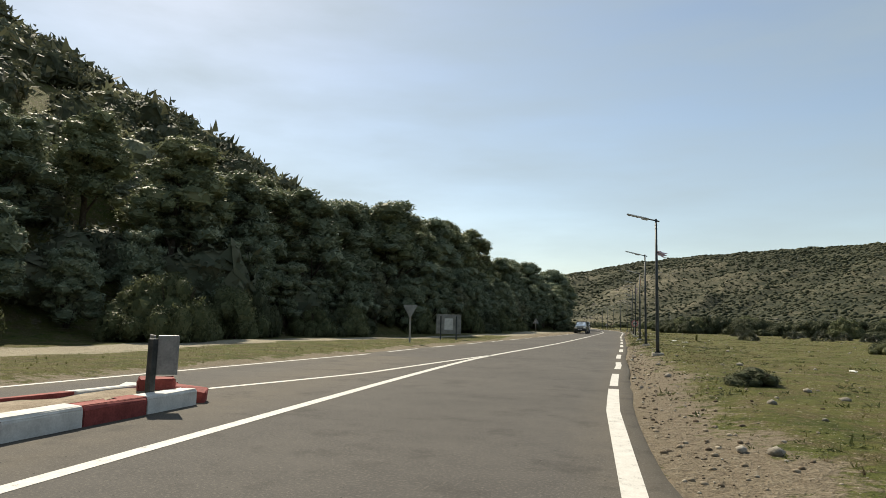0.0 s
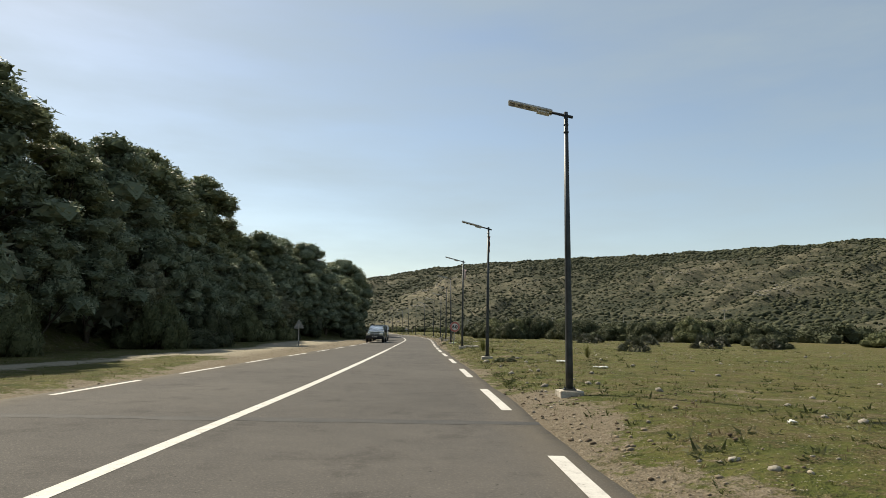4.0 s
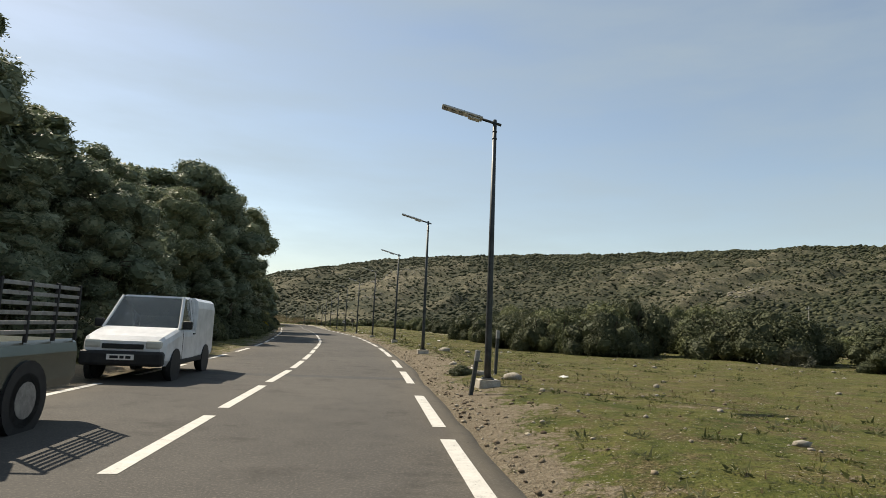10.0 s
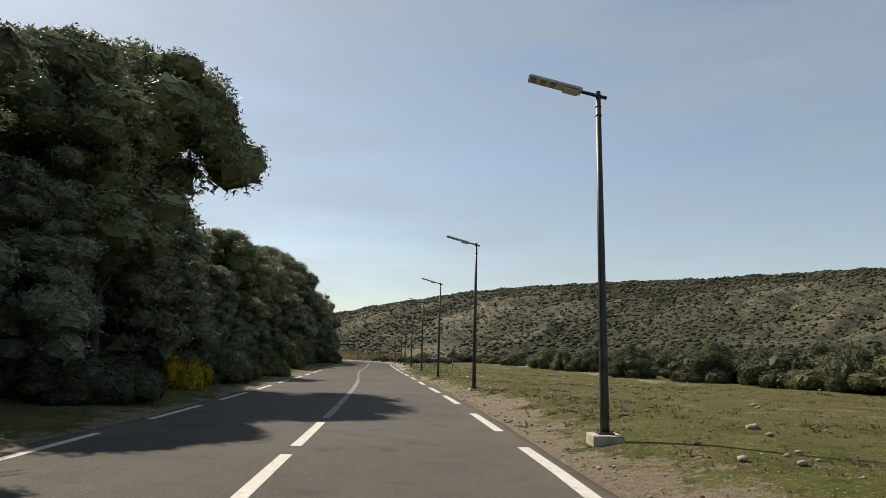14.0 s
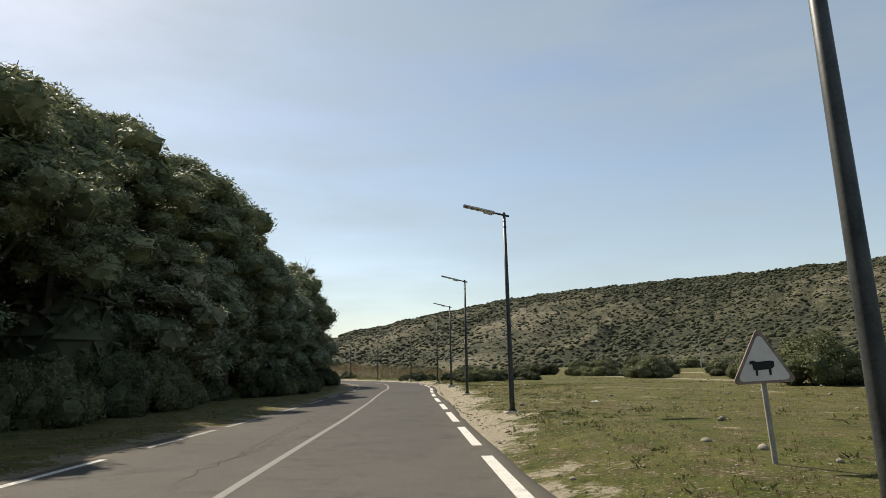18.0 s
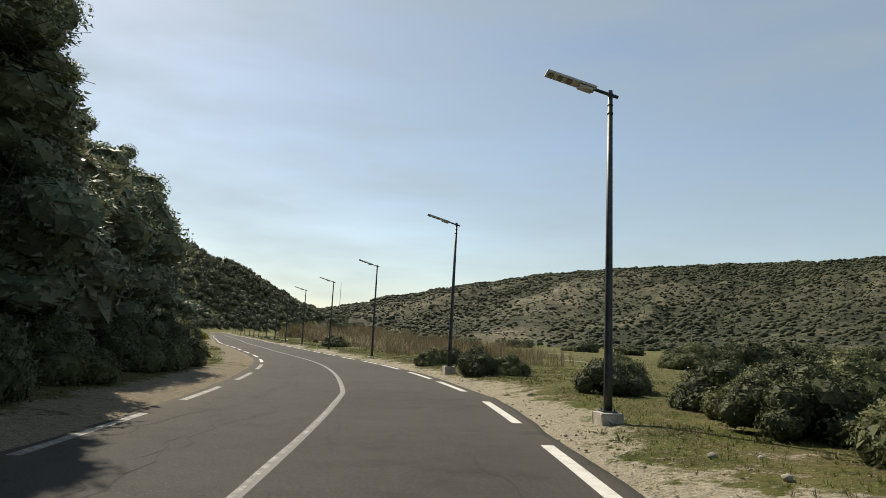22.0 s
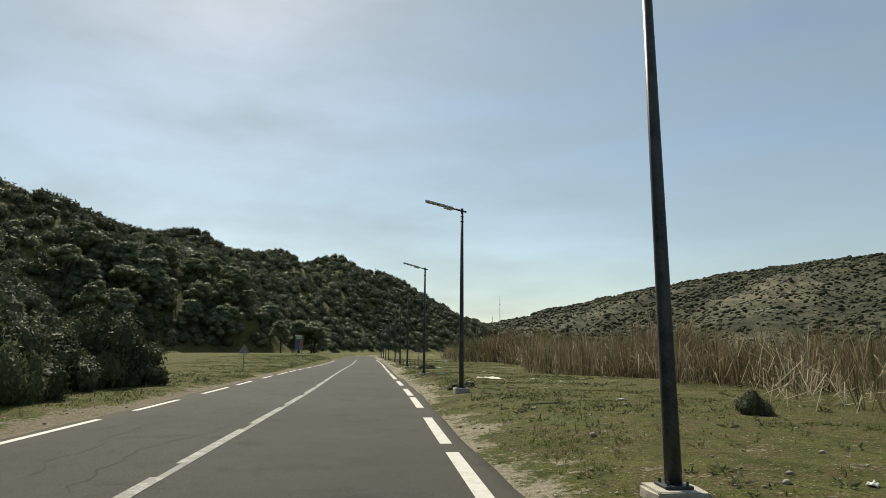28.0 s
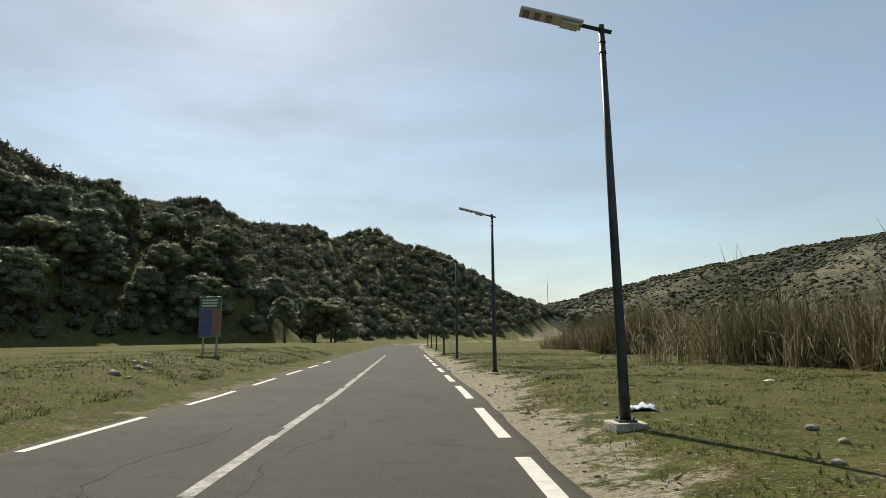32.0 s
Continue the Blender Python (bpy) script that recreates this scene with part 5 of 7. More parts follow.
def belts():
    """Thickets of tall evergreen shrubs across the meadow and the bushes at the wood's edge."""
    rs = random.Random(31)
    k = 500
    def row(n, s0, s1, o0, o1, w0, w1, h0, h1, kinds, where, group):
        nonlocal k
        for _ in range(n):
            k += 1
            bush(rs.choice(kinds), rs.uniform(s0, s1), rs.uniform(o0, o1), rs.uniform(w0, w1), rs.uniform(h0, h1), k, where, group)
    row(30, 120.5, 141.5, 12.3, 16.5, 1.5, 2.2, 2.0, 2.9, ["dark", "dark", "olive"], "meadow", "thicket across the meadow")
    row(26, 120, 146, 16.5, 30, 2.2, 3.2, 2.8, 3.7, ["dark", "dark", "olive"], "meadow", "thicket across the meadow")
    row(18, 104, 121, 29, 46, 2.0, 3.0, 2.3, 3.1, ["dark", "dark", "olive"], "meadow", "thicket across the meadow")
    row(28, 160, 188, 19.8, 36, 1.8, 3.0, 1.9, 2.9, ["dark", "dark", "olive"], "meadow", "second thicket")
    row(24, 192, 222, 24, 38, 1.8, 2.8, 2.2, 3.1, ["dark", "dark", "olive"], "meadow", "third thicket")
    row(18, 236, 276, 25, 40, 1.6, 2.6, 1.6, 2.4, ["dark", "olive"], "meadow", "fourth thicket")
    row(6, 30, 95, 40, 62, 1.4, 2.4, 1.2, 2.0, ["dark", "olive"], "meadow", "scattered meadow bushes")
    # the wood's edge on the other side
    row(22, 2, 66, -19, -14.5, 1.4, 2.4, 1.6, 3.4, ["dark", "olive", "olive"], "wood", "bushes at the wood's edge")
    row(14, 66, 106, -14, -10.5, 1.2, 2.0, 1.4, 2.8, ["dark", "dark", "olive"], "wood", "bushes at the wood's edge")
    row(34, 106, 178, -6.6, -5.2, 0.9, 1.5, 1.0, 1.7, ["dark", "dark", "olive"], "wood", "bushes at the wood's edge")
    row(12, 178, 220, -9.6, -7.8, 1.1, 1.7, 1.5, 2.4, ["olive", "olive", "dark"], "wood", "bushes at the wood's edge")
    row(14, 220, 246, -6.4, -5.0, 0.9, 1.4, 1.1, 1.7, ["dark", "dark", "olive"], "wood", "bushes at the wood's edge")
    row(14, 244, 266, -6.2, -5.0, 1.0, 1.5, 1.2, 1.9, ["dark", "dark", "olive"], "wood", "bushes at the wood's edge")
    row(36, 262, 318, -11, -6.3, 1.1, 2.0, 1.2, 2.6, ["dark", "olive", "dark"], "wood", "bushes on the low slope")
    row(20, 320, 338, -9.2, -6.9, 1.3, 1.9, 1.9, 2.9, ["dark", "dark", "olive"], "wood", "bushes on the low slope")
    for i, (s, o, w, h) in enumerate([(188.5, -6.3, 1.6, 2.4), (190.6, -6.9, 1.3, 1.9), (194.0, -6.4, 1.2, 1.6), (209.0, -7.4, 1.6, 2.1), (207.2, -8.5, 1.5, 2.0), (214.0, -8.6, 1.4, 2.2), (178.5, -6.6, 1.2, 1.6), (163.5, -5.6, 1.0, 1.5)]):
        bush("olive", s, o, w, h, 880 + i, "wood", "bushes at the wood's edge")
    # single ones
    for i, (kind, s, o, w, h) in enumerate([("dark", 15.9, 7.8, 0.6, 0.42), ("dark", 43.8, 19.2, 0.9, 0.9), ("olive", 40.4, 18.0, 0.7, 0.65), ("olive", 57.0, 5.8, 0.26, 0.20), ("dark", 56.7, 6.2, 0.24, 0.18), ("olive", 59.0, 6.6, 0.18, 0.14), ("dark", 81.5, 30.6, 1.4, 1.2),
            ("dark", 113.7, 25.3, 1.4, 1.3), ("dark", 110.7, 30.4, 1.6, 1.4), ("dark", 101.5, 37.4, 1.6, 1.4), ("dark", 87.8, 33, 1.3, 1.3), ("dark", 116.5, 29.4, 1.5, 1.2), ("dark", 106.4, 4.9, 0.35, 0.3),
            ("dark", 249, 8.6, 1.0, 1.1), ("dark", 249.5, 10.6, 1.2, 1.2), ("olive", 247.3, 8.4, 0.9, 1.0), ("dark", 248.8, 12.5, 1.2, 1.2), ("olive", 246.5, 11.5, 1.1, 1.0), ("dark", 251.5, 7.4, 0.8, 0.9), ("dark", 244.5, 14, 1.2, 0.9),
            ("dark", 259.2, 5.95, 0.85, 1.1), ("olive", 259.4, 7.1, 0.8, 0.85), ("olive", 266.2, 5.5, 0.65, 0.75), ("olive", 267.4, 6.3, 0.8, 0.9), ("dark", 267.8, 7.4, 0.9, 0.95), ("olive", 243.0, 8.2, 0.95, 1.1), ("olive", 244.2, 9.8, 1.1, 1.2), ("olive", 252.6, 8.3, 0.8, 1.0), ("olive", 253.7, 8.8, 0.8, 1.05), ("dark", 299.0, 7.6, 1.1, 1.0),
            ("dark", 301.4, 7.6, 0.9, 1.25), ("olive", 302.6, 8.8, 1.0, 1.2), ("dark", 325.5, 9.9, 0.4, 0.5), ("olive", 89.2, 5.7, 0.22, 0.16), ("olive", 88.9, 4.25, 0.20, 0.22), ("dark", 86.3, 5.72, 0.26, 0.20), ("olive", 86.0, 6.0, 0.22, 0.15), ("dark", 358.9, 6.15, 0.38, 0.36), ("olive", 358.4, 6.6, 0.4, 0.35), ("dark", 335.2, 5.2, 0.36, 0.24), ("dark", 335.6, 5.6, 0.3, 0.22), ("dark", 245.6, 8.0, 1.2, 1.25), ("olive", 246.2, 9.4, 1.25, 1.3), ("dark", 247.6, 10.4, 1.3, 1.35), ("dark", 245.0, 10.4, 1.3, 1.2), ("olive", 244.0, 9.0, 1.2, 1.1), ("dark", 246.4, 13.0, 1.4, 1.3), ("dark", 249.4, 14.6, 1.5, 1.4), ("olive", 251.6, 12.6, 1.3, 1.2)]):
        bush(kind, s, o, w, h, 900 + i, "verge" if o < 9 else "meadow", "bushes on the right-hand verge" if o < 9 else "scattered meadow bushes")
    for i, (s, o, w, h) in enumerate([(321.0, -5.9, 1.2, 1.6), (287, -9.5, 0.6, 0.7), (157.5, -5.6, 0.8, 1.5), (160.0, -5.8, 0.6, 1.2)]):
        bush("broom", s, o, w, h, 960 + i, "wood")


belts()


# ---- fan palms, reeds, grass and stones ----
def blade_set(rs, n, height, lean, width):
    """Bent blades from one root: flat ribbons of two links with a point."""
    V, F = [], []
    for i in range(n):
        a, t = rs.rand() * 6.283, rs.rand() * lean
        h = height * (0.55 + 0.6 * rs.rand())
        c, s = math.cos(a), math.sin(a)
        r = 0.12 * height * rs.rand()
        b = np.array([c * r, s * r, 0])
        m = b + np.array([c * t * h * 0.35, s * t * h * 0.35, h * 0.6])
        e = b + np.array([c * t * h, s * t * h, h * (1 - 0.25 * t)])
        w = np.array([-s, c, 0]) * width
        V += [b - w, b + w, m - w * 0.8, m + w * 0.8, e]
        k = 5 * i
        F += [(k, k + 1, k + 3), (k, k + 3, k + 2), (k + 2, k + 3, k + 4)]
    return np.array(V), np.array(F)


_rs = np.random.RandomState(61)
def small_tuft(rs, n):
    """A few pointed blades, one triangle each."""
    a, t, h = rs.rand(n) * 6.283, rs.rand(n) * 1.1, 0.5 + 0.6 * rs.rand(n)
    b = np.c_[np.cos(a), np.sin(a), 0 * a] * 0.22 * rs.rand(n, 1)
    w = np.c_[-np.sin(a), np.cos(a), 0 * a] * 0.055
    e = b + np.c_[np.cos(a) * t * h, np.sin(a) * t * h, h * (1 - 0.3 * t)]
    return np.stack([b - w, b + w, e], 1).reshape(-1, 3), np.arange(3 * n).reshape(-1, 3)


LITTLE = [small_tuft(_rs, 7) for _ in range(8)]
def palm_dome(rs, fans=34):
    """A rounded clump of stiff fans, each a hand of pointed leaflets on a stalk from the middle."""
    V, F = [], []
    def tri(a, b, c):
        F.append((len(V), len(V) + 1, len(V) + 2))
        V.extend((a, b, c))
    for _ in range(fans):
        a, e = rs.rand() * 6.283, math.asin(0.05 + 0.9 * rs.rand())
        d = np.array([math.cos(a) * math.cos(e), math.sin(a) * math.cos(e), math.sin(e)])
        side = np.cross(d, rs.normal(size=3))
        side /= np.linalg.norm(side)
        hub = d * (0.50 + 0.18 * rs.rand())
        tri(d * 0.05 - side * 0.012, d * 0.05 + side * 0.012, hub)
        up = np.cross(side, d)
        for k in range(13):
            w = -1.35 + 2.7 * k / 12
            r = d * math.cos(w) + side * math.sin(w)
            across = (side * math.cos(w) - d * math.sin(w)) * 0.028
            tip = hub + r * (0.34 + 0.10 * rs.rand()) + up * 0.05 * rs.normal() - np.array([0, 0, 0.05])
            tri(hub + r * 0.08 - across, hub + r * 0.10 + across, tip)
    return np.array(V), np.array(F)


FANS = [palm_dome(_rs) for _ in range(3)]
REEDS = [blade_set(_rs, 8, 1.0, 0.5 + 0.28 * (_ % 4), 0.0065) for _ in range(8)]
FAN_MESHES = [mesh_of("palm_crown", v, f, LEAF_PALM) for v, f in FANS]
TALL_GRASS = [mesh_of("rush_tuft", v, f, GRASS_BLADE) for v, f in (blade_set(_rs, 90, 1.0, 0.55, 0.012) for _ in range(2))]
for i, (s, o, k) in enumerate([(91.5, 18.2, 1.15), (95.4, 20.2, 1.1), (92.3, 24.4, 1.2), (72.6, 16.4, 1.25), (82.0, 25.4, 1.45), (80.0, 29.5, 1.2), (99, 27, 1.2), (108, 22, 1.2), (104, 31, 1.3), (118, 24, 1.2), (87, 29, 1.2)]):
    x, y = (float(v) for v in plan(s, o))
    e = thing("fan_palm", pose(x, y, gz(x, y) - 0.03, 0, 0, i * 77), "dark clump of dwarf fan palm standing in the grass", "palm", "fan palms in the meadow")
    for j in range(2):
        ob = new("palm_crown", FAN_MESHES[(i + j) % 3])
        ob.parent, ob.scale, ob.rotation_euler = e, (k * (1 - 0.25 * j), k * (1 - 0.25 * j), k * (0.8 + 0.25 * j)), (0, 0, j * 1.1)
for i, (s, o, k) in enumerate([(67.8, 6.0, 0.78), (60.8, 10.3, 0.62), (65.2, 6.3, 0.35), (40.2, 18.6, 0.6), (141.5, 6.9, 0.35), (136.0, 6.4, 0.3)]):
    x, y = (float(v) for v in plan(s, o))
    e = thing("grass_clump", pose(x, y, gz(x, y) - 0.03, 0, 0, i * 61), "tall spiky clump of rushes in the short grass", "grass clump", "spiky grass clumps")
    ob = new("rush_tuft", TALL_GRASS[i % 2])
    ob.parent, ob.scale = e, (k * 1.1, k * 1.1, k)


def field(name, n, s0, s1, o0, o1, seed, size, mat, templates, label, keep=None, near=1.0, category="grass"):
    rs = np.random.RandomState(seed)
    s, o = rs.uniform(s0, s1, n), o0 + (o1 - o0) * rs.rand(n) ** near
    x, y = plan(s, o)
    d = cover(s, o, x, y)[0]
    ok = (rs.rand(n) > d * 1.05) & (o > right_line(s) + 0.7 if o1 > 0 else o < left_line(s) - 0.6)
    if keep is not None:
        ok &= keep(s, o, x, y, rs)
    x, y = x[ok], y[ok]
    k = size[0] + (size[1] - size[0]) * rs.rand(len(x)) ** 2
    v, f = strew(templates, np.c_[x, y, ground_z(x, y) - 0.01], k, rs)
    return tagged(new(name, mesh_of(name, v, f, mat)), label, category, kind="stuff")


patchy = lambda s, o, x, y, rs: value_noise(x / 2.3, y / 2.3, 71) + 0.8 * value_noise(x / 0.6, y / 0.6, 70) + 0.4 * rs.randn(len(x)) > 0.1
field("meadow_grass", 190000, -5, 420, 4.2, 22, 72, (0.025, 0.10), GRASS_BLADE, LITTLE, "short patchy meadow grass beside the gravel verge", patchy, 1.7)
field("verge_grass", 50000, -5, 420, -4, -15, 73, (0.03, 0.13), GRASS_BLADE, LITTLE, "short rough grass along the wood side of the road", patchy, 1.5)
field("dry_grass", 60000, 0, 420, 5, 34, 74, (0.03, 0.13), REED_DRY, LITTLE, "dry yellow grass in the meadow", patchy, 1.4)
field("lush_grass", 120000, 222, 420, 4.6, 14, 75, (0.03, 0.105), GRASS_LUSH, LITTLE, "green tufted grass between the shoulder and the reeds", patchy, 1.3)
field("green_verge", 85000, 258, 420, -4, -15, 76, (0.03, 0.12), GRASS_LUSH, LITTLE, "lush green grass along the far verge", patchy, 1.4)
def weed(rs, n=28):
    """A low rosette of leaves, each turned its own way."""
    d = rs.normal(size=(n, 3)) * (1, 1, 0.5)
    d /= np.linalg.norm(d, axis=1)[:, None]
    c = d * (0.15 + 0.75 * rs.rand(n, 1)) * (1, 1, 0.55)
    b = np.cross(d, rs.normal(size=(n, 3)))
    b /= np.linalg.norm(b, axis=1)[:, None]
    k = 0.18 + 0.24 * rs.rand(n, 1)
    return np.stack([c - b * k * 0.42, c + b * k * 0.42, c + (d + rs.normal(size=(n, 3)) * 0.4) * k * 1.5], 1).reshape(-1, 3), np.arange(3 * n).reshape(-1, 3)


WEEDS = [weed(_rs) for _ in range(5)]
weedy = lambda s, o, x, y, rs: (value_noise(x / 1.3, y / 1.3, 78) + 0.3 * rs.randn(len(x)) > 0.35)
tufty = lambda s, o, x, y, rs: value_noise(x / 1.1, y / 1.1, 178) + 0.7 * value_noise(x / 5.3, y / 5.3, 179) + 0.3 * rs.randn(len(x)) > 0.45
field("verge_weeds", 9000, -5, 420, 4.2, 11, 79, (0.07, 0.20), LEAF_WEED, WEEDS, "low leafy weeds between the stones of the verge", weedy, 1.5, "weeds")
field("meadow_weeds", 46000, 0, 420, 5, 30, 78, (0.05, 0.16), LEAF_WEED_DARK, WEEDS, "dark leafy weeds dotted through the meadow grass", tufty, 1.6, "weeds")
field("bank_weeds", 2600, 335, 420, -4.2, -10, 77, (0.08, 0.26), LEAF_WEED, WEEDS, "low leafy weeds among stones on the grassy bank", weedy, 1.5, "weeds")


def reed_bed():
    rs = np.random.RandomState(75)
    n = 23000
    s = rs.uniform(268, 440, n)
    front = np.interp(s, [272, 300, 333, 358, 396, 440], [8.8, 10.8, 13.6, 14.3, 15.5, 18])
    o = front + 2.2 * value_noise(s / 5, s * 0, 82) + 1.0 * value_noise(s / 1.4, s * 0, 83) + 16 * rs.rand(n) ** 1.3
    x, y = plan(s, o)
    thick = value_noise(s / 6, o / 6, 76) + 0.35 * rs.randn(n)
    ok = thick > np.interp(s, [272, 330], [-0.1, -0.2])
    s, o, x, y = s[ok], o[ok], x[ok], y[ok]
    k = np.interp(s, [272, 300, 330, 350, 440], [1.5, 1.9, 2.7, 3.7, 3.7]) * (0.25 + 0.72 * rs.rand(len(x)) ** 1.2) * (1 + 0.55 * value_noise(s / 4, o / 4, 77))
    green = rs.rand(len(x)) < 0.22 + 0.4 * value_noise(s / 3, o / 3, 84)
    for name, pick, mat, label in (("reed_bed", ~green, REED_DRY, "tall dry brown reeds standing beside the meadow"), ("green_reeds", green, REED_GREEN, "olive-green reeds growing among the dry ones")):
        v, f = strew(REEDS, np.c_[x[pick], y[pick], ground_z(x[pick], y[pick]) - 0.03], k[pick], rs)
        tagged(new(name, mesh_of(name, v, f, mat)), label, "reeds", kind="stuff")
    # broken and leaning pale stalks along the front of the bed
    n = 3200
    s = rs.uniform(284, 430, n)
    o = np.interp(s, [272, 300, 333, 358, 396, 440], [8.8, 10.8, 13.6, 14.3, 15.5, 18]) + 2.2 * value_noise(s / 5, s * 0, 82) + 1.0 * value_noise(s / 1.4, s * 0, 83) + rs.uniform(-0.9, 2.2, n)
    x, y = plan(s, o)
    z = ground_z(x, y) + 0.03
    a, L, t = rs.rand(n) * 6.283, 0.3 + 0.8 * rs.rand(n), rs.rand(n) ** 0.8 * 1.35
    z = z + np.interp(s, [320, 345], [0.7, 1.7]) * rs.rand(n) ** 2.2
    d = np.c_[np.cos(a) * np.cos(t), np.sin(a) * np.cos(t), np.sin(t)] * L[:, None]
    w = np.c_[-np.sin(a), np.cos(a), 0 * a + 0.4] * (0.005 + 0.008 * rs.rand(n, 1))
    b = np.c_[x, y, z]
    e = b + d
    tip = e + np.c_[np.cos(a + 1.2), np.sin(a + 1.2), -0.9 * np.ones(n)] * (0.35 * rs.rand(n, 1) * L[:, None])
    V = np.stack([b - w, b + w, e + w * 0.8, e - w * 0.8, tip], 1).reshape(-1, 3)
    k = np.arange(n)[:, None] * 5
    F = np.r_[k + [0, 1, 2], k + [0, 2, 3], k + [3, 2, 4]]
    tagged(new("fallen_reeds", mesh_of("fallen_reeds", V, F, REED_PALE)), "broken pale reed stalks lying at the edge of the reeds", "reeds", kind="stuff")


reed_bed()


def stones():
    rs = np.random.RandomState(81)
    shapes = [(ICO1[0] * (1 + 0.5 * (rs.rand(len(ICO1[0]), 1) - 0.5)) * (1.2, 0.9, 0.6), ICO1[1]) for _ in range(6)]
    n = 62000
    s = rs.uniform(-5, 420, n)
    o = right_line(s) + 0.35 + 6.0 * rs.rand(n) ** 1.6
    x, y = plan(s, o)
    ok = rs.rand(n) < cover(s, o, x, y)[0] + 0.04
    for name, there, mat, label in (("verge_gravel", s < 186, GRAVEL, "loose brown and pale gravel along the verge"), ("pale_gravel", (s >= 186) & (rs.rand(n) < 0.6), GRAVEL_PALE, "loose cream gravel on the pale shoulder")):
        px, py = x[ok & there], y[ok & there]
        k = 0.009 + 0.036 * rs.rand(len(px)) ** (4 if mat is GRAVEL else 6)
        v, f = strew(shapes, np.c_[px, py, ground_z(px, py) + 0.2 * k], k, rs)
        tagged(new(name, mesh_of(name, v, f, mat)), label, "gravel", kind="stuff")
    n = 5000
    s = rs.uniform(-5, 420, n)
    o = left_line(s) - 0.35 - 5.0 * rs.rand(n) ** 1.6
    x, y = plan(s, o)
    ok = rs.rand(n) < cover(s, o, x, y)[0] + 0.04
    x, y = x[ok], y[ok]
    k = 0.008 + 0.035 * rs.rand(len(x)) ** 5
    v, f = strew(shapes, np.c_[x, y, ground_z(x, y) + 0.2 * k], k, rs)
    tagged(new("roadside_gravel", mesh_of("roadside_gravel", v, f, GRAVEL)), "loose stones in the dirt beside the road", "gravel", kind="stuff")
    # white stones and scraps scattered over the meadow
    n = 4200
    s, o = rs.uniform(0, 420, n), 5.5 + 28 * rs.rand(n) ** 1.4
    x, y = plan(s, o)
    k = 0.022 + 0.075 * rs.rand(n) ** 4
    v, f = strew(shapes, np.c_[x, y, ground_z(x, y) + 0.3 * k], k, rs)
    tagged(new("scattered_stones", mesh_of("scattered_stones", v, f, STONE)), "white stones scattered over the grass", "stones", kind="stuff")


stones()


# ---- road signs ----
def plate_tri(side, thick, point_up=True, inset=0.0):
    """A rounded triangular sheet in the x-z plane, its face towards -y."""
    r = side / math.sqrt(3) - 2 * inset
    pts = []
    for k in range(3):
        a = math.pi / 2 + k * 2 * math.pi / 3 + (0 if point_up else math.pi)
        for da in (-0.5, -0.17, 0.17, 0.5):
            c = (math.cos(a) * (r - 0.09), math.sin(a) * (r - 0.09))
            pts.append((c[0] + 0.045 * math.cos(a + da * 2.1), c[1] + 0.045 * math.sin(a + da * 2.1)))
    return prism(pts, -thick / 2, thick / 2)


def plate_disc(radius, thick, n=40):
    return prism([(radius * math.cos(2 * math.pi * k / n), radius * math.sin(2 * math.pi * k / n)) for k in range(n)], -thick / 2, thick / 2)


def moved(bm, m):
    bmesh.ops.transform(bm, matrix=m, verts=bm.verts)
    return bm


def sign_post(e, high, mat=POST_GREY, w=0.04):
    bm = box((-w, -w * 0.6, -0.4), (w, w * 0.6, high), 0.008)
    return part("post", bm, mat, e)


def clamps(e, zs, y=0.035):
    for z in zs:
        part("clamp", box((-0.09, y - 0.012, z - 0.02), (0.09, y + 0.012, z + 0.02), 0.004), SIGN_BACK, e)


def speed_sign():
    e = thing("speed_limit_sign", spot(85.5, 4.95, 0, -7) @ pose(0, 0, 0, 0, 4.5, 0), "round red-and-white 60 speed limit sign on a leaning grey post", "road sign")
    sign_post(e, 1.50)
    z = 1.53
    d = part("sign_plate", moved(plate_disc(0.44, 0.02), pose(0, -0.06, z)), SIGN_WHITE, e)
    part("red_ring", moved(plate_disc(0.43, 0.004), pose(0, -0.073, z)), SIGN_RED, d, "faded red border ring")
    part("white_field", moved(plate_disc(0.29, 0.004), pose(0, -0.077, z)), SIGN_WHITE, d)
    for body, x in (("6", -0.125), ("0", 0.125)):
        cu = bpy.data.curves.new("digit", "FONT")
        cu.body, cu.size, cu.align_x, cu.align_y, cu.extrude, cu.offset = body, 0.43, "CENTER", "CENTER", 0.003, 0.013
        t = new("digit_source", cu)
        me = bpy.data.meshes.new_from_object(t)
        bpy.data.objects.remove(t)
        me.materials.clear()
        me.materials.append(BLACK)
        part("digit", me, BLACK, d, "black digit " + body, pose(x, -0.085, z, 90, 0, 0))
    clamps(e, (z - 0.18, z + 0.02 - 0.1), -0.04)


speed_sign()


def warning_sign(s, o, high, side, label, picture, turn=0.0, lean=0.0, back=False, rim=None, field=None):
    e = thing("warning_sign", spot(s, o, 0, turn) @ pose(0, 0, 0, 0, lean, 0), label, "road sign", "triangular warning signs")
    sign_post(e, high - side * 0.45, w=0.032)
    z, f = high - side * 0.577, -1 if not back else 1
    base = part("sign_plate", moved(plate_tri(side, 0.018), pose(0, f * 0.045, z)), SIGN_BACK if back else rim or SIGN_RED, e)
    if not back:
        part("white_field", moved(plate_tri(side, 0.004, True, side * 0.045), pose(0, -0.057, z - 0.004)), field or SIGN_WHITE, base, "faded field")
        if picture is not None:
            part("pictogram", picture(z), BLACK, base, "black pictogram")
    else:
        part("rib", box((-side * 0.32, 0.03, z - 0.11), (side * 0.32, 0.036, z - 0.07), 0.003), SIGN_BACK, base)
    clamps(e, (z - 0.1, z + 0.05), f * 0.035)
    return e


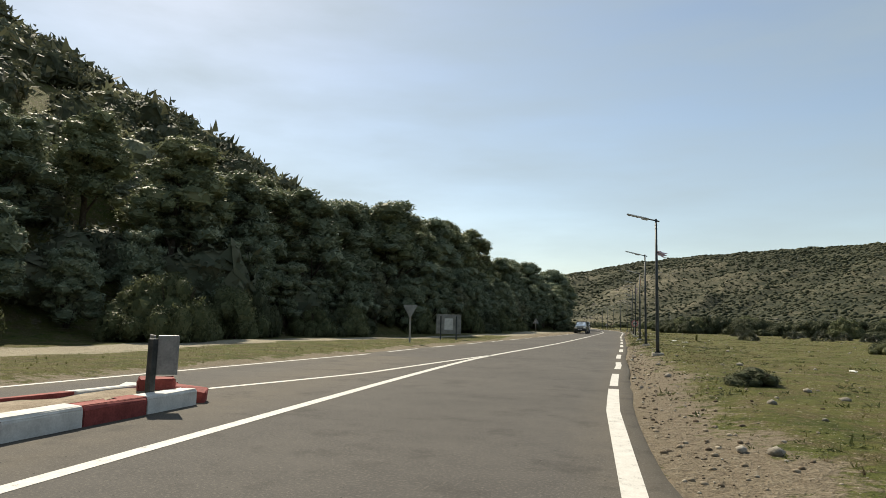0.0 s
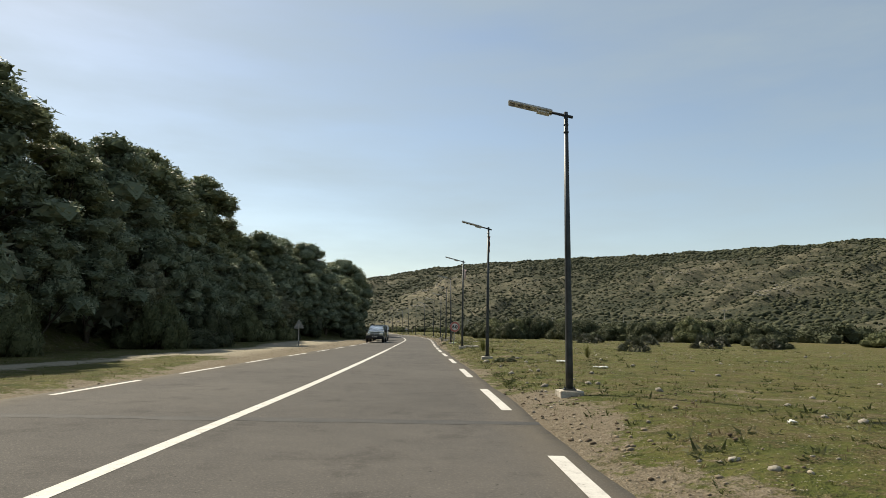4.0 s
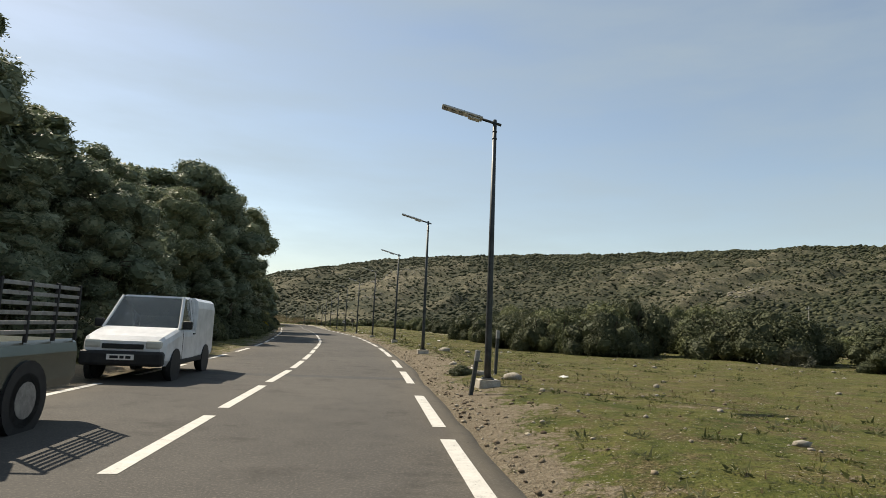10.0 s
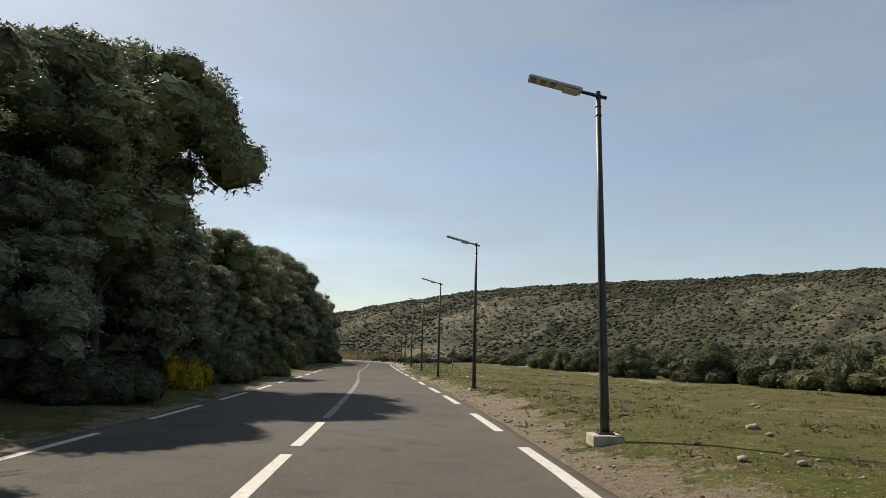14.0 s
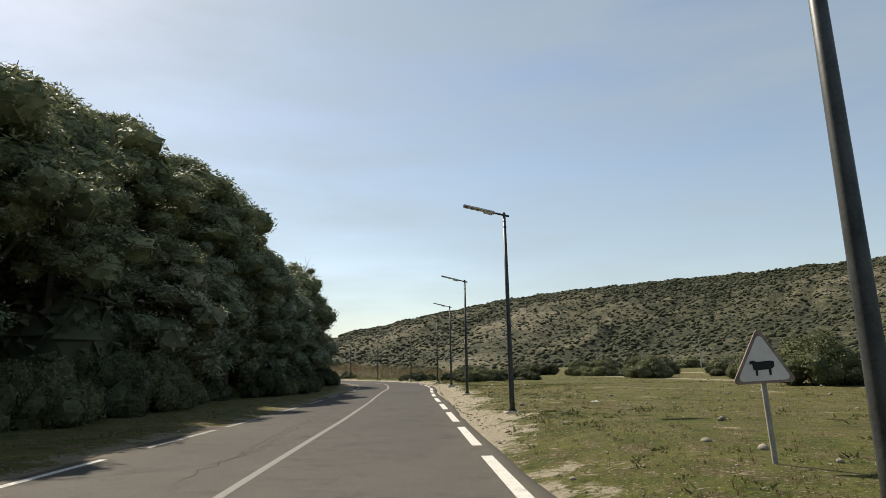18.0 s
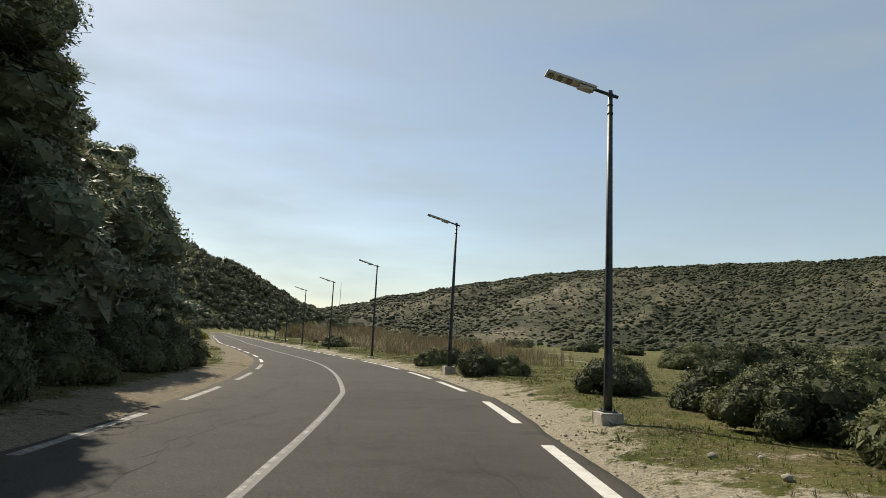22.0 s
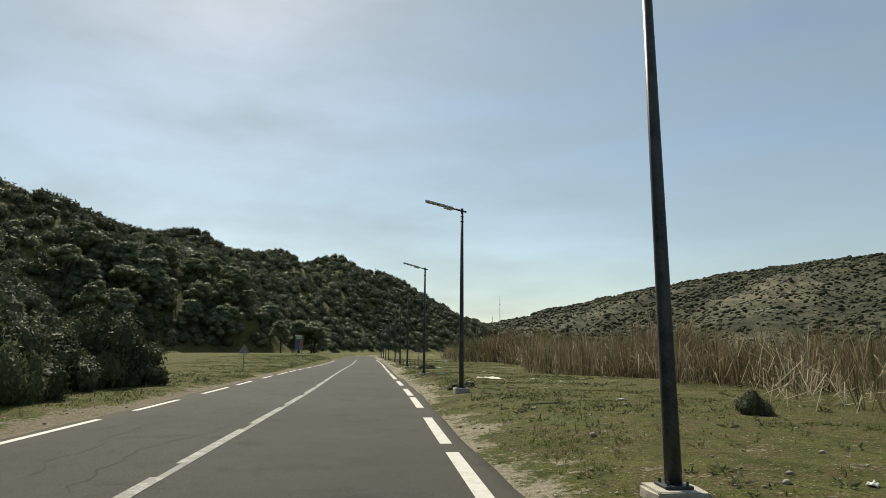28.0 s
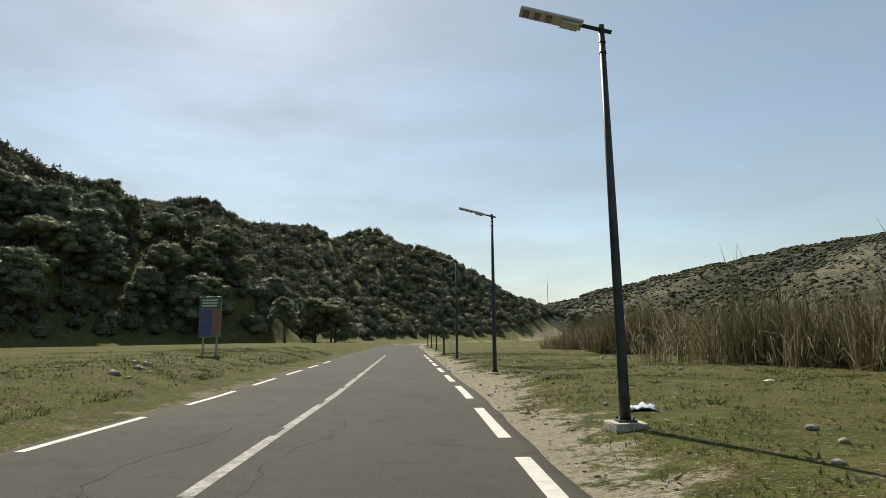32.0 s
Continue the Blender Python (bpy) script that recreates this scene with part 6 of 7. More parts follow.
def cow_shape(z):
    """A plain side view of grazing cattle."""
    k = 0.85
    body = [(-0.17, 0.03), (-0.16, -0.05), (-0.13, -0.06), (-0.135, -0.14), (-0.105, -0.14), (-0.10, -0.06), (0.06, -0.055), (0.065, -0.14), (0.095, -0.14), (0.10, -0.05), (0.15, -0.02), (0.155, 0.055), (0.10, 0.07), (-0.10, 0.06), (-0.14, 0.08), (-0.20, 0.075), (-0.215, 0.03)]
    return moved(prism([(x * k, y * k) for x, y in body], -0.002, 0.002), pose(0.01, -0.062, z - 0.02))


def bend_shape(z):
    bm = prism([(-0.03, -0.13), (0.01, -0.13), (0.01, -0.02), (0.06, 0.04), (0.09, 0.02), (0.08, 0.11), (0.0, 0.09), (0.03, 0.065), (-0.03, 0.0)], -0.002, 0.002)
    return moved(bm, pose(0, -0.062, z - 0.01))


def dark_shape(z):
    bm = prism([(-0.10, -0.12), (-0.02, -0.12), (-0.05, 0.0), (0.0, 0.06), (0.03, 0.0), (0.06, 0.10), (0.12, 0.02), (0.08, -0.02), (0.02, 0.13), (-0.06, 0.05)], -0.002, 0.002)
    return moved(bm, pose(0, -0.062, z - 0.01))


# Faded red, with shade on the sign's front mixed into the brown.
FADED_SHADED_RIM = grainy("faded_shaded_sign_rim", (0.16, 0.12, 0.10), (0.34, 0.26, 0.23), 5, 40, 0.6, 0, 0)
# Rusty rim and dull field, darkened further for the shade on the sign face.
RUSTY_SHADED_RIM = grainy("rusty_shaded_sign_rim", (0.10, 0.045, 0.035), (0.20, 0.085, 0.065), 5, 40, 0.65, 0, 0)
DULL_SHADED_FIELD = grainy("dull_shaded_sign_field", (0.075, 0.062, 0.050), (0.19, 0.165, 0.135), 4, 30, 0.65, 0, 0)
warning_sign(193.4, 6.6, 1.68, 0.82, "white triangular cattle warning sign on a pale post in grass", cow_shape, -4, -2, rim=FADED_SHADED_RIM)
warning_sign(179.0, 6.2, 1.76, 0.70, "dull triangular warning sign with worn red border", dark_shape, -10, 1, rim=RUSTY_SHADED_RIM, field=DULL_SHADED_FIELD)
warning_sign(357.7, 5.65, 1.80, 0.70, "triangular bend warning sign with dull red border, its face coloured as in shade", bend_shape, -5, 1, rim=RUSTY_SHADED_RIM, field=DULL_SHADED_FIELD)
warning_sign(74.4, -6.05, 1.84, 0.74, "grey metal back of a triangular warning sign", None, 4, -1.5, True)
warning_sign(354.0, -5.75, 1.75, 0.72, "grey back of a triangular sign beside the meadow", None, 8, 0, True)


def yield_sign():
    e = thing("give_way_sign", spot(34.5, -6.65, 0, 6), "grey metal back of a give-way sign on a tall post", "road sign")
    sign_post(e, 2.1, w=0.05)
    p = part("sign_plate", moved(plate_tri(0.88, 0.02, False), pose(0, -0.06, 1.86)), SIGN_BACK, e)
    part("rib", box((-0.3, -0.045, 1.90), (0.3, -0.036, 1.94), 0.003), SIGN_BACK, p)
    clamps(e, (1.75, 1.95), -0.045)


yield_sign()


def board_back():
    e = thing("direction_board", spot(43.4, -7.3, 0, 190), "back of a rectangular direction board on two steel legs", "road sign")
    b = part("board", box((-0.88, -0.10, 0.42), (0.88, -0.07, 1.78), 0.012), SIGN_BACK, e)
    for lo, hi in (((-0.88, -0.07, 0.42), (0.88, -0.045, 0.47)), ((-0.88, -0.07, 1.73), (0.88, -0.045, 1.78)), ((-0.88, -0.07, 0.47), (-0.83, -0.045, 1.73)), ((0.83, -0.07, 0.47), (0.88, -0.045, 1.73))):
        part("edge_frame", box(lo, hi, 0.004), SIGN_BACK, b)
    part("centre_sheet", box((-0.30, -0.068, 0.70), (0.30, -0.05, 1.50), 0.006), LAMP_BODY, b, "paler sheet riveted to the back")
    for x in (-0.56, 0.56):
        part("leg", box((x - 0.04, -0.044, -0.4), (x + 0.04, 0.03, 1.66), 0.006), GALV, e)
    for z in (0.62, 1.58):
        part("rail", box((-0.8, -0.068, z - 0.03), (0.8, -0.046, z + 0.03), 0.004), SIGN_BACK, b)


board_back()


def info_board():
    green = grainy("faded_green_print", (0.05, 0.12, 0.07), (0.10, 0.20, 0.12), 5, 40, 0.5, 0, 0)
    blue = grainy("faded_blue_print", (0.07, 0.09, 0.20), (0.12, 0.14, 0.27), 5, 40, 0.5, 0, 0)
    red = grainy("faded_red_print", (0.25, 0.12, 0.10), (0.33, 0.18, 0.14), 5, 40, 0.5, 0, 0)
    e = thing("information_board", spot(397.3, -6.95, 0, -12), "weathered green and blue information board on two pale legs", "information board")
    b = part("board", box((-0.55, -0.03, 0.85), (0.55, 0.03, 2.75), 0.012), SIGN_BACK, e)
    part("heading_panel", box((-0.52, -0.037, 2.18), (0.52, -0.0305, 2.72), 0.002), green, b, "faded green heading")
    part("picture_panel", box((-0.52, -0.037, 0.90), (0.10, -0.0305, 2.15), 0.002), blue, b, "faded blue panel")
    part("picture_panel", box((0.13, -0.037, 1.15), (0.52, -0.0305, 2.15), 0.002), red, b, "faded red panel")
    for z in (2.58, 2.45, 2.32):
        part("text_bar", box((-0.40, -0.041, z - 0.03), (0.36, -0.0375, z + 0.03), 0.001), SIGN_WHITE, b)
    for x in (-0.34, 0.34):
        part("leg", tube([(x, 0.06, -0.3), (x, 0.06, 2.4)], [0.05, 0.05], 8), POST_GREY, e)


info_board()


# ---- traffic island at the start ----
def island():
    NOSE = 9.9
    red = grainy("worn_red_kerb_paint", (0.16, 0.035, 0.03), (0.30, 0.07, 0.06), 5, 40, 0.85, 0, 0.4, 0.006)
    white = grainy("worn_white_kerb_paint", (0.45, 0.44, 0.41), (0.66, 0.65, 0.61), 4, 40, 0.85, 0, 0.4, 0.006)
    soil = grainy("island_soil", (0.16, 0.12, 0.08), (0.36, 0.30, 0.22), 2, 30, 0.95, 0, 0.8, 0.03)
    e = thing("traffic_island", pose(0, 0, 0), "raised traffic island with broken red and white kerb stones", "traffic island")
    rs = random.Random(7)
    left_edge = lambda s: -np.interp(s, [-30, 0, NOSE], [8.9, 4.7, 2.75])
    right_edge = lambda s: -np.interp(s, [-30, 0, NOSE], [1.6, 1.55, 1.5])
    s = NOSE
    k = 0
    while s > -24:
        L = 1.1
        for off, side in ((right_edge, 1), (left_edge, -1)):
            o0, o1 = float(off(s)), float(off(s - L + 0.02))
            (xa, ya), (xb, yb) = plan(s, o0), plan(s - L + 0.02, o1)
            mid, d = Vector(((xa + xb) / 2, (ya + yb) / 2, 0)), Vector((xb - xa, yb - ya, 0))
            bm = prism([(-0.15, -0.1), (0.15, -0.1), (0.15, 0.20), (0.12, 0.25), (-0.15, 0.26)], -d.length / 2, d.length / 2, 0.015)
            for v in bm.verts:
                v.co += Vector((rs.uniform(-1, 1), 0, rs.uniform(-1, 1))) * 0.008
            ang = math.degrees(math.atan2(d.y, d.x)) + 90
            m = pose(mid.x, mid.y, rs.uniform(-0.012, 0.012), 0, rs.uniform(-1.5, 1.5), ang if side > 0 else ang + 180)
            m = m @ pose(-0.15, 0, 0) if side > 0 else m @ pose(-0.15, 0, 0)
            part("kerb_stone", bm, red if (k // 1) % 2 == 1 else white, e, "", m)
        s -= L
        k += 1
    # broken nose stones
    for (ds, o, tz, turn, mat) in ((0.15, -1.85, 0.0, 25, red), (0.25, -2.35, 0.02, -20, red), (0.05, -2.75, 0.0, 8, white), (-0.3, -2.1, 0.17, 40, red)):
        x, y = (float(v) for v in plan(NOSE + 0.1 + ds, o))
        bm = box((-0.26, -0.15, -0.1), (0.26, 0.15, 0.24), 0.03)
        for v in bm.verts:
            v.co += Vector((rs.uniform(-1, 1), rs.uniform(-1, 1), rs.uniform(-1, 1))) * 0.022
        part("kerb_stone", bm, mat, e, "broken kerb stone", pose(x, y, tz, rs.uniform(-8, 8), rs.uniform(-10, 10), turn_at(8) + turn))
    # soil filling
    ss = np.arange(-24, NOSE - 0.1, 0.4)
    o0, o1 = left_edge(ss) + 0.2, right_edge(ss) - 0.2
    u = np.linspace(0, 1, 7)
    O = o0[:, None] + (o1 - o0)[:, None] * u
    S = np.repeat(ss[:, None], 7, 1)
    x, y = plan(S.ravel(), O.ravel())
    z = 0.20 + 0.05 * value_noise(x * 1.7, y * 1.7, 91) + 0.02 * np.sin(S.ravel())
    n, c = O.shape
    i = (np.arange(n - 1)[:, None] * c + np.arange(c - 1)).ravel()
    part("soil_fill", mesh_of("soil_fill", np.c_[x, y, z], np.c_[i, i + 1, i + c + 1, i + c], soil, True), soil, e, "dusty soil with sparse weeds")
    # chevron marker on the nose
    x, y = (float(v) for v in plan(9.25, -1.85))
    b = thing("island_marker", pose(x, y, 0.22, 0, 0, turn_at(8) - 8), "grey folded metal marker panel on a short dark post", "road sign")
    part("post", box((-0.05, -0.05, -0.1), (0.05, 0.05, 0.80), 0.01), GALV, b, "dark steel post")
    for sx in (-1, 1):
        m = pose(sx * 0.03, 0.06, 0.56, 0, 0, sx * 32)
        bm = box((0.0 if sx > 0 else -0.30, -0.012, -0.29), (0.30 if sx > 0 else 0.0, 0.012, 0.29), 0.01)
        p = part("panel", bm, SIGN_BACK, b, "dull grey panel", m)
        part("panel_rim", box((0.27 if sx > 0 else -0.30, -0.02, -0.29), (0.30 if sx > 0 else -0.27, 0.02, 0.29), 0.006), SIGN_BACK, p)


island()


# ---- small things on the verges ----
def slab(s, o, w, d, h, turn, hole, label):
    bm = bmesh.new()
    if hole:
        n = 24
        ring = [(0.30 * w * math.cos(2 * math.pi * k / n), 0.30 * w * math.sin(2 * math.pi * k / n)) for k in range(n)]
        outer = []
        for k in range(n):
            a = 2 * math.pi * k / n
            t = 1 / max(abs(math.cos(a)), abs(math.sin(a)))
            outer.append((w / 2 * t * math.cos(a), d / 2 * t * math.sin(a)))
        rows = [[bm.verts.new((x, y, z)) for x, y in pts] for pts, z in ((ring, -0.05), (ring, h), (outer, h), (outer, -0.2))]
        for a, b in zip(rows, rows[1:]):
            for k in range(n):
                bm.faces.new((a[k], a[(k + 1) % n], b[(k + 1) % n], b[k]))
        bm.faces.new(rows[0])
        bmesh.ops.recalc_face_normals(bm, faces=bm.faces)
    else:
        add_box(bm, (-w / 2, -d / 2, -0.2), (w / 2, d / 2, h), 0.02)
    ob = new("concrete_slab", from_bm("concrete_slab", bm, CONCRETE))
    ob.matrix_basis = spot(s, o, 0, turn)
    return tagged(ob, label, "slab")


slab(77.9, 5.8, 1.35, 0.95, 0.05, 8, True, "pale concrete manhole slab with a round opening, in the grass")
slab(79.6, 6.0, 1.2, 0.35, 0.04, -12, False, "broken pale concrete edge strip lying in the grass")


def rock(s, o, k, seed, label="pale limestone rock lying on the verge"):
    rs = np.random.RandomState(seed)
    v, f = ICO2
    n = np.array([0.45 * value_noise(v[:, 0] * 1.6 + seed, v[:, 1] * 1.6 + v[:, 2], seed) + 0.30 * value_noise(v[:, 0] * 3.7 + seed, v[:, 2] * 3.7 - v[:, 1] * 2, seed + 1)]).T
    ob = new("rock", mesh_of("rock", v * (1 + n) * (k * 1.25, k * 0.95, k * 0.7), f, SANDSTONE if 340 < s < 362 else STONE, False))
    x, y = (float(c) for c in plan(s, o))
    ob.matrix_basis = pose(x, y, gz(x, y) + 0.18 * k, 0, 0, seed * 47)
    tagged(ob, label, "rock", "loose rocks")


for i, (s, o, k) in enumerate([(57.8, 5.3, 0.12), (12.2, 9.6, 0.16), (24.5, 9.0, 0.10), (13.8, 8.8, 0.07), (106.0, 5.3, 0.16), (108.5, 5.6, 0.10), (104.6, 5.9, 0.20), (119.0, 6.2, 0.22), (117.9, 7.1, 0.14), (112, 6.4, 0.12), (110.2, 5.2, 0.10),
                               (233.0, 8.1, 0.14), (228, 9.6, 0.10), (359.1, 5.75, 0.16), (352.0, 9.3, 0.10), (147.0, 7.9, 0.10), (186.5, 5.7, 0.09), (300.5, 6.0, 0.10), (373.6, 6.3, 0.05), (375.5, 7.3, 0.06), (93, 7.3, 0.10), (90.2, 6.0, 0.09), (318, 6.9, 0.08)]):
    rock(s, o, k, 200 + i)
_r = random.Random(57)
for i in range(26):
    rock(_r.uniform(366, 402), -4.9 - 3.2 * _r.random() ** 1.3, 0.04 + 0.09 * _r.random() ** 2, 240 + i, "rough grey stone on the low bank beside the road")


def cloth(name, s, o, w, h, colour, label, seed, up=0.0, hang=False, high=0.0):
    """A crumpled sheet of plastic or cloth: lying on the ground, or hanging from a pole."""
    m = grainy("plastic_" + name, tuple(c * 0.8 for c in colour), colour, 8, 60, 0.55, 0, 0.2, 0.01)
    nu, nv = 9, 9
    u, v = np.meshgrid(np.linspace(-0.5, 0.5, nu), np.linspace(-0.5, 0.5, nv), indexing="ij")
    u, v = u.ravel(), v.ravel()
    a = value_noise(u * 5 + seed, v * 5, seed)
    b = value_noise(u * 4, v * 4 + seed, seed + 1)
    if hang:
        V = np.c_[w * (u + 0.5) * (0.7 + 0.3 * b), 0.10 * w * np.sin(u * 9) + 0.18 * w * a, h * v - 0.25 * w * (u + 0.5)]
    else:
        V = np.c_[w * (u + 0.12 * a), h * (v + 0.16 * b), 0.02 + 0.30 * min(w, h) * np.abs(a) * (1 - 1.2 * (u * u + v * v)) + 0.02 * b]
    i = (np.arange(nu - 1)[:, None] * nv + np.arange(nv - 1)).ravel()
    ob = new(name, mesh_of(name, V, np.c_[i, i + 1, i + nv + 1, i + nv], m, True))
    sol = ob.modifiers.new("thick", "SOLIDIFY")
    sol.thickness = 0.006
    x, y = (float(c) for c in plan(s, o))
    ob.matrix_basis = pose(x, y, high if hang else gz(x, y) + up, 0, 0, turn_at(s) + (0 if hang else seed * 53))
    return tagged(ob, label, "litter" if not hang else "ribbon", "litter on the verge" if not hang else "")


cloth("plastic_bag", 87.6, 5.1, 0.38, 0.26, (0.35, 0.50, 0.34), "crumpled pale green plastic bag in the grass", 3, 0.03)
cloth("plastic_bag", 86.6, 5.62, 0.34, 0.24, (0.62, 0.68, 0.70), "crumpled white and blue plastic bag in the grass", 5, 0.02)
cloth("plastic_sheet", 340.6, 7.35, 1.5, 0.45, (0.60, 0.55, 0.43), "dirty cream plastic sheet lying in the grass", 9)
cloth("plastic_sheet", 359.2, 7.25, 0.7, 0.3, (0.66, 0.62, 0.50), "pale plastic sheet lying below a road sign", 10)
cloth("plastic_bag", 56.6, 8.2, 0.4, 0.3, (0.66, 0.68, 0.66), "crumpled white plastic bag on the meadow", 12)
cloth("plastic_bag", 53.0, 8.8, 0.5, 0.25, (0.62, 0.64, 0.62), "torn white plastic bag on the meadow", 13)
cloth("plastic_bag", 346.6, 5.95, 0.3, 0.2, (0.10, 0.25, 0.42), "small blue plastic scrap in the grass", 14)
cloth("plastic_bag", 378.0, 6.1, 0.45, 0.4, (0.45, 0.50, 0.55), "crumpled pale plastic bag beside a lamp footing", 15)
for i in range(26):
    r = random.Random(400 + i)
    cloth("paper_scrap", r.uniform(5, 410), r.uniform(5.4, 12), r.uniform(0.10, 0.24), r.uniform(0.08, 0.2), (0.68, 0.68, 0.65), "small white paper scrap in the grass", 30 + i)
cloth("torn_bag", POLES[0][0], POLES[0][1] + 0.05, 0.52, 0.20, (0.66, 0.50, 0.54), "torn pink plastic bag caught on a lamp pole", 21, hang=True, high=4.62)
cloth("torn_ribbon", POLES[2][0], POLES[2][1] + 0.04, 0.10, 0.75, (0.45, 0.18, 0.10), "faded orange ribbon tied to a lamp pole", 22, hang=True, high=5.35)
cloth("torn_flag", POLES[3][0], POLES[3][1] + 0.05, 0.26, 0.70, (0.82, 0.60, 0.56), "torn faded pink cloth tied to a lamp pole", 23, hang=True, high=5.25)


def marker_post(s, o, high, lean, label):
    e = thing("marker_post", spot(s, o, 0, 10) @ pose(0, 0, 0, 0, lean, 0), label, "post")
    part("post", box((-0.04, -0.035, -0.3), (0.04, 0.035, high - 0.22), 0.008), GALV, e, "dark lower post")
    part("cap_plate", box((-0.045, -0.04, high - 0.22), (0.045, 0.04, high), 0.008), SIGN_BACK, e, "grey metal cap plate")


marker_post(106.4, 5.82, 1.18, 2, "short dark post with a grey metal cap")
marker_post(102.0, 4.4, 0.9, 8, "short leaning dark post beside a street lamp")


def utility_pole(x, y, high, label):
    g = gz(x, y)
    e = thing("utility_pole", pose(x, y, g, 0, 0, 20), label, "utility pole", "distant utility poles")
    part("pole", tube([(0, 0, -0.5), (0, 0, high)], [0.14, 0.09], 8), POST_GREY, e)
    part("crossarm", box((-0.8, -0.06, high - 0.6), (0.8, 0.06, high - 0.48), 0.01), POST_GREY, e)
    for px in (-0.7, 0.0, 0.7):
        part("insulator", tube([(px, 0, high - 0.48), (px, 0, high - 0.28)], [0.05, 0.035], 6), CONCRETE, e)


for x, y in ((100, 95), (88, 150), (72, 200), (62, 262), (47, 330), (26, 342), (8, 398), (-14, 452), (120, 45)):
    utility_pole(x, y, 7.5, "grey wooden utility pole far across the meadow")
for x, y, tip in ((-440, 1395, 106), (-453, 1390, 69)):
    h = tip - gz(x, y)
    e = thing("radio_mast", pose(x, y, gz(x, y)), "thin pale radio mast on the far ridge", "mast", "masts on the ridge")
    part("mast", tube([(0, 0, -2), (0, 0, h * 0.7), (0, 0, h)], [0.7, 0.45, 0.2], 6), SIGN_WHITE, e)
    part("platform", tube([(0, 0, h * 0.7), (0, 0, h * 0.72)], [1.1, 1.1], 8), SIGN_WHITE, e)


# ---- the two vehicles in the other lane, noses towards -y ----
def paint(name, colour, rough=0.35, metal=0.0):
    m, n, l, b = material(name, rough, metal)
    g = n.new("ShaderNodeNewGeometry")
    a = noise_node(n, l, 3.0, 5, vec=g.outputs["Position"])
    r = ramp(n, l, a.outputs[0], [(0.35, tuple(c * 0.8 for c in colour)), (0.65, colour)])
    l.new(r.outputs[0], b.inputs["Base Color"])
    b.inputs["Specular IOR Level"].default_value = 0.5
    return m


def glass_material():
    m, n, l, b = material("tinted_car_glass", 0.03)
    b.inputs["Base Color"].default_value = (0.30, 0.34, 0.34, 1)
    b.inputs["Transmission Weight"].default_value = 0.85
    b.inputs["IOR"].default_value = 1.3
    b.inputs["Specular IOR Level"].default_value = 0.5
    return m


CAR_GLASS = glass_material()
RUBBER = grainy("tyre_rubber", (0.012, 0.012, 0.012), (0.03, 0.03, 0.028), 6, 60, 0.85, 0, 0.3, 0.004)
TRIM = grainy("black_plastic_trim", (0.012, 0.012, 0.013), (0.03, 0.03, 0.03), 6, 80, 0.6, 0, 0.1, 0.002)
SEAT = grainy("dark_seat_cloth", (0.02, 0.02, 0.022), (0.05, 0.05, 0.052), 9, 90, 0.95, 0, 0.2, 0.003)
HEADLIGHT = paint("headlamp_lens", (0.55, 0.54, 0.48), 0.12)
RIM = grainy("steel_rim", (0.20, 0.20, 0.20), (0.38, 0.38, 0.37), 8, 60, 0.45, 0.6, 0.1, 0.002)


def loft(rings, caps=True):
    """A skin through rings of points that all have the same count."""
    bm = bmesh.new()
    rows = [[bm.verts.new(p) for p in ring] for ring in rings]
    n = len(rows[0])
    for a, b in zip(rows, rows[1:]):
        for k in range(n):
            bm.faces.new((a[k], a[(k + 1) % n], b[(k + 1) % n], b[k]))
    if caps:
        bm.faces.new(rows[0][::-1])
        bm.faces.new(rows[-1])
    bmesh.ops.recalc_face_normals(bm, faces=bm.faces)
    return bm


def section(y, half, z0, z1, tuck=0.06, r=0.08):
    """A cross-section with rounded shoulders at the length y."""
    t = half - tuck
    return [(-t, y, z0), (t, y, z0), (half, y, z0 + 0.12), (half, y, z1 - 2 * r), (half - 0.3 * r, y, z1 - 0.6 * r), (half - r, y, z1), (-half + r, y, z1), (-half + 0.3 * r, y, z1 - 0.6 * r), (-half, y, z1 - 2 * r), (-half, y, z0 + 0.12)]


def wheel(e, x, y, r, w):
    t = thing_part = None
    bm = tube([(x - w / 2, y, r), (x - w / 2 + 0.03, y, r), (x + w / 2 - 0.03, y, r), (x + w / 2, y, r)], [r * 0.88, r, r, r * 0.88], 24)
    t = part("tyre", bm, RUBBER, e)
    out = w / 2 + 0.004 if x > 0 else -w / 2 - 0.004
    bm = tube([(x + out * 0.7, y, r), (x + out, y, r), (x + out * 1.04, y, r)], [r * 0.62, r * 0.60, r * 0.2], 16)
    part("rim", bm, RIM, t, "steel wheel rim")


def arch(e, x, y, r):
    bm = tube([(x - 0.05, y, r), (x + 0.05, y, r)], [r * 1.22, r * 1.22], 24)
    part("wheel_arch", bm, TRIM, e, "black wheel arch")


def plate_bars(e, z, y, half=0.26):
    p = part("number_plate", box((-half, y - 0.012, z - 0.055), (half, y, z + 0.055), 0.004), SIGN_WHITE, e)
    for a, b in ((-0.20, -0.04), (-0.01, 0.07), (0.10, 0.20)):
        part("plate_bar", box((a, y - 0.016, z - 0.028), (b, y - 0.0125, z + 0.028), 0.001), BLACK, p)


def pane(pts, mat=CAR_GLASS):
    bm = bmesh.new()
    bm.faces.new([bm.verts.new(p) for p in pts])
    bmesh.ops.solidify(bm, geom=list(bm.faces), thickness=0.012)
    return bm


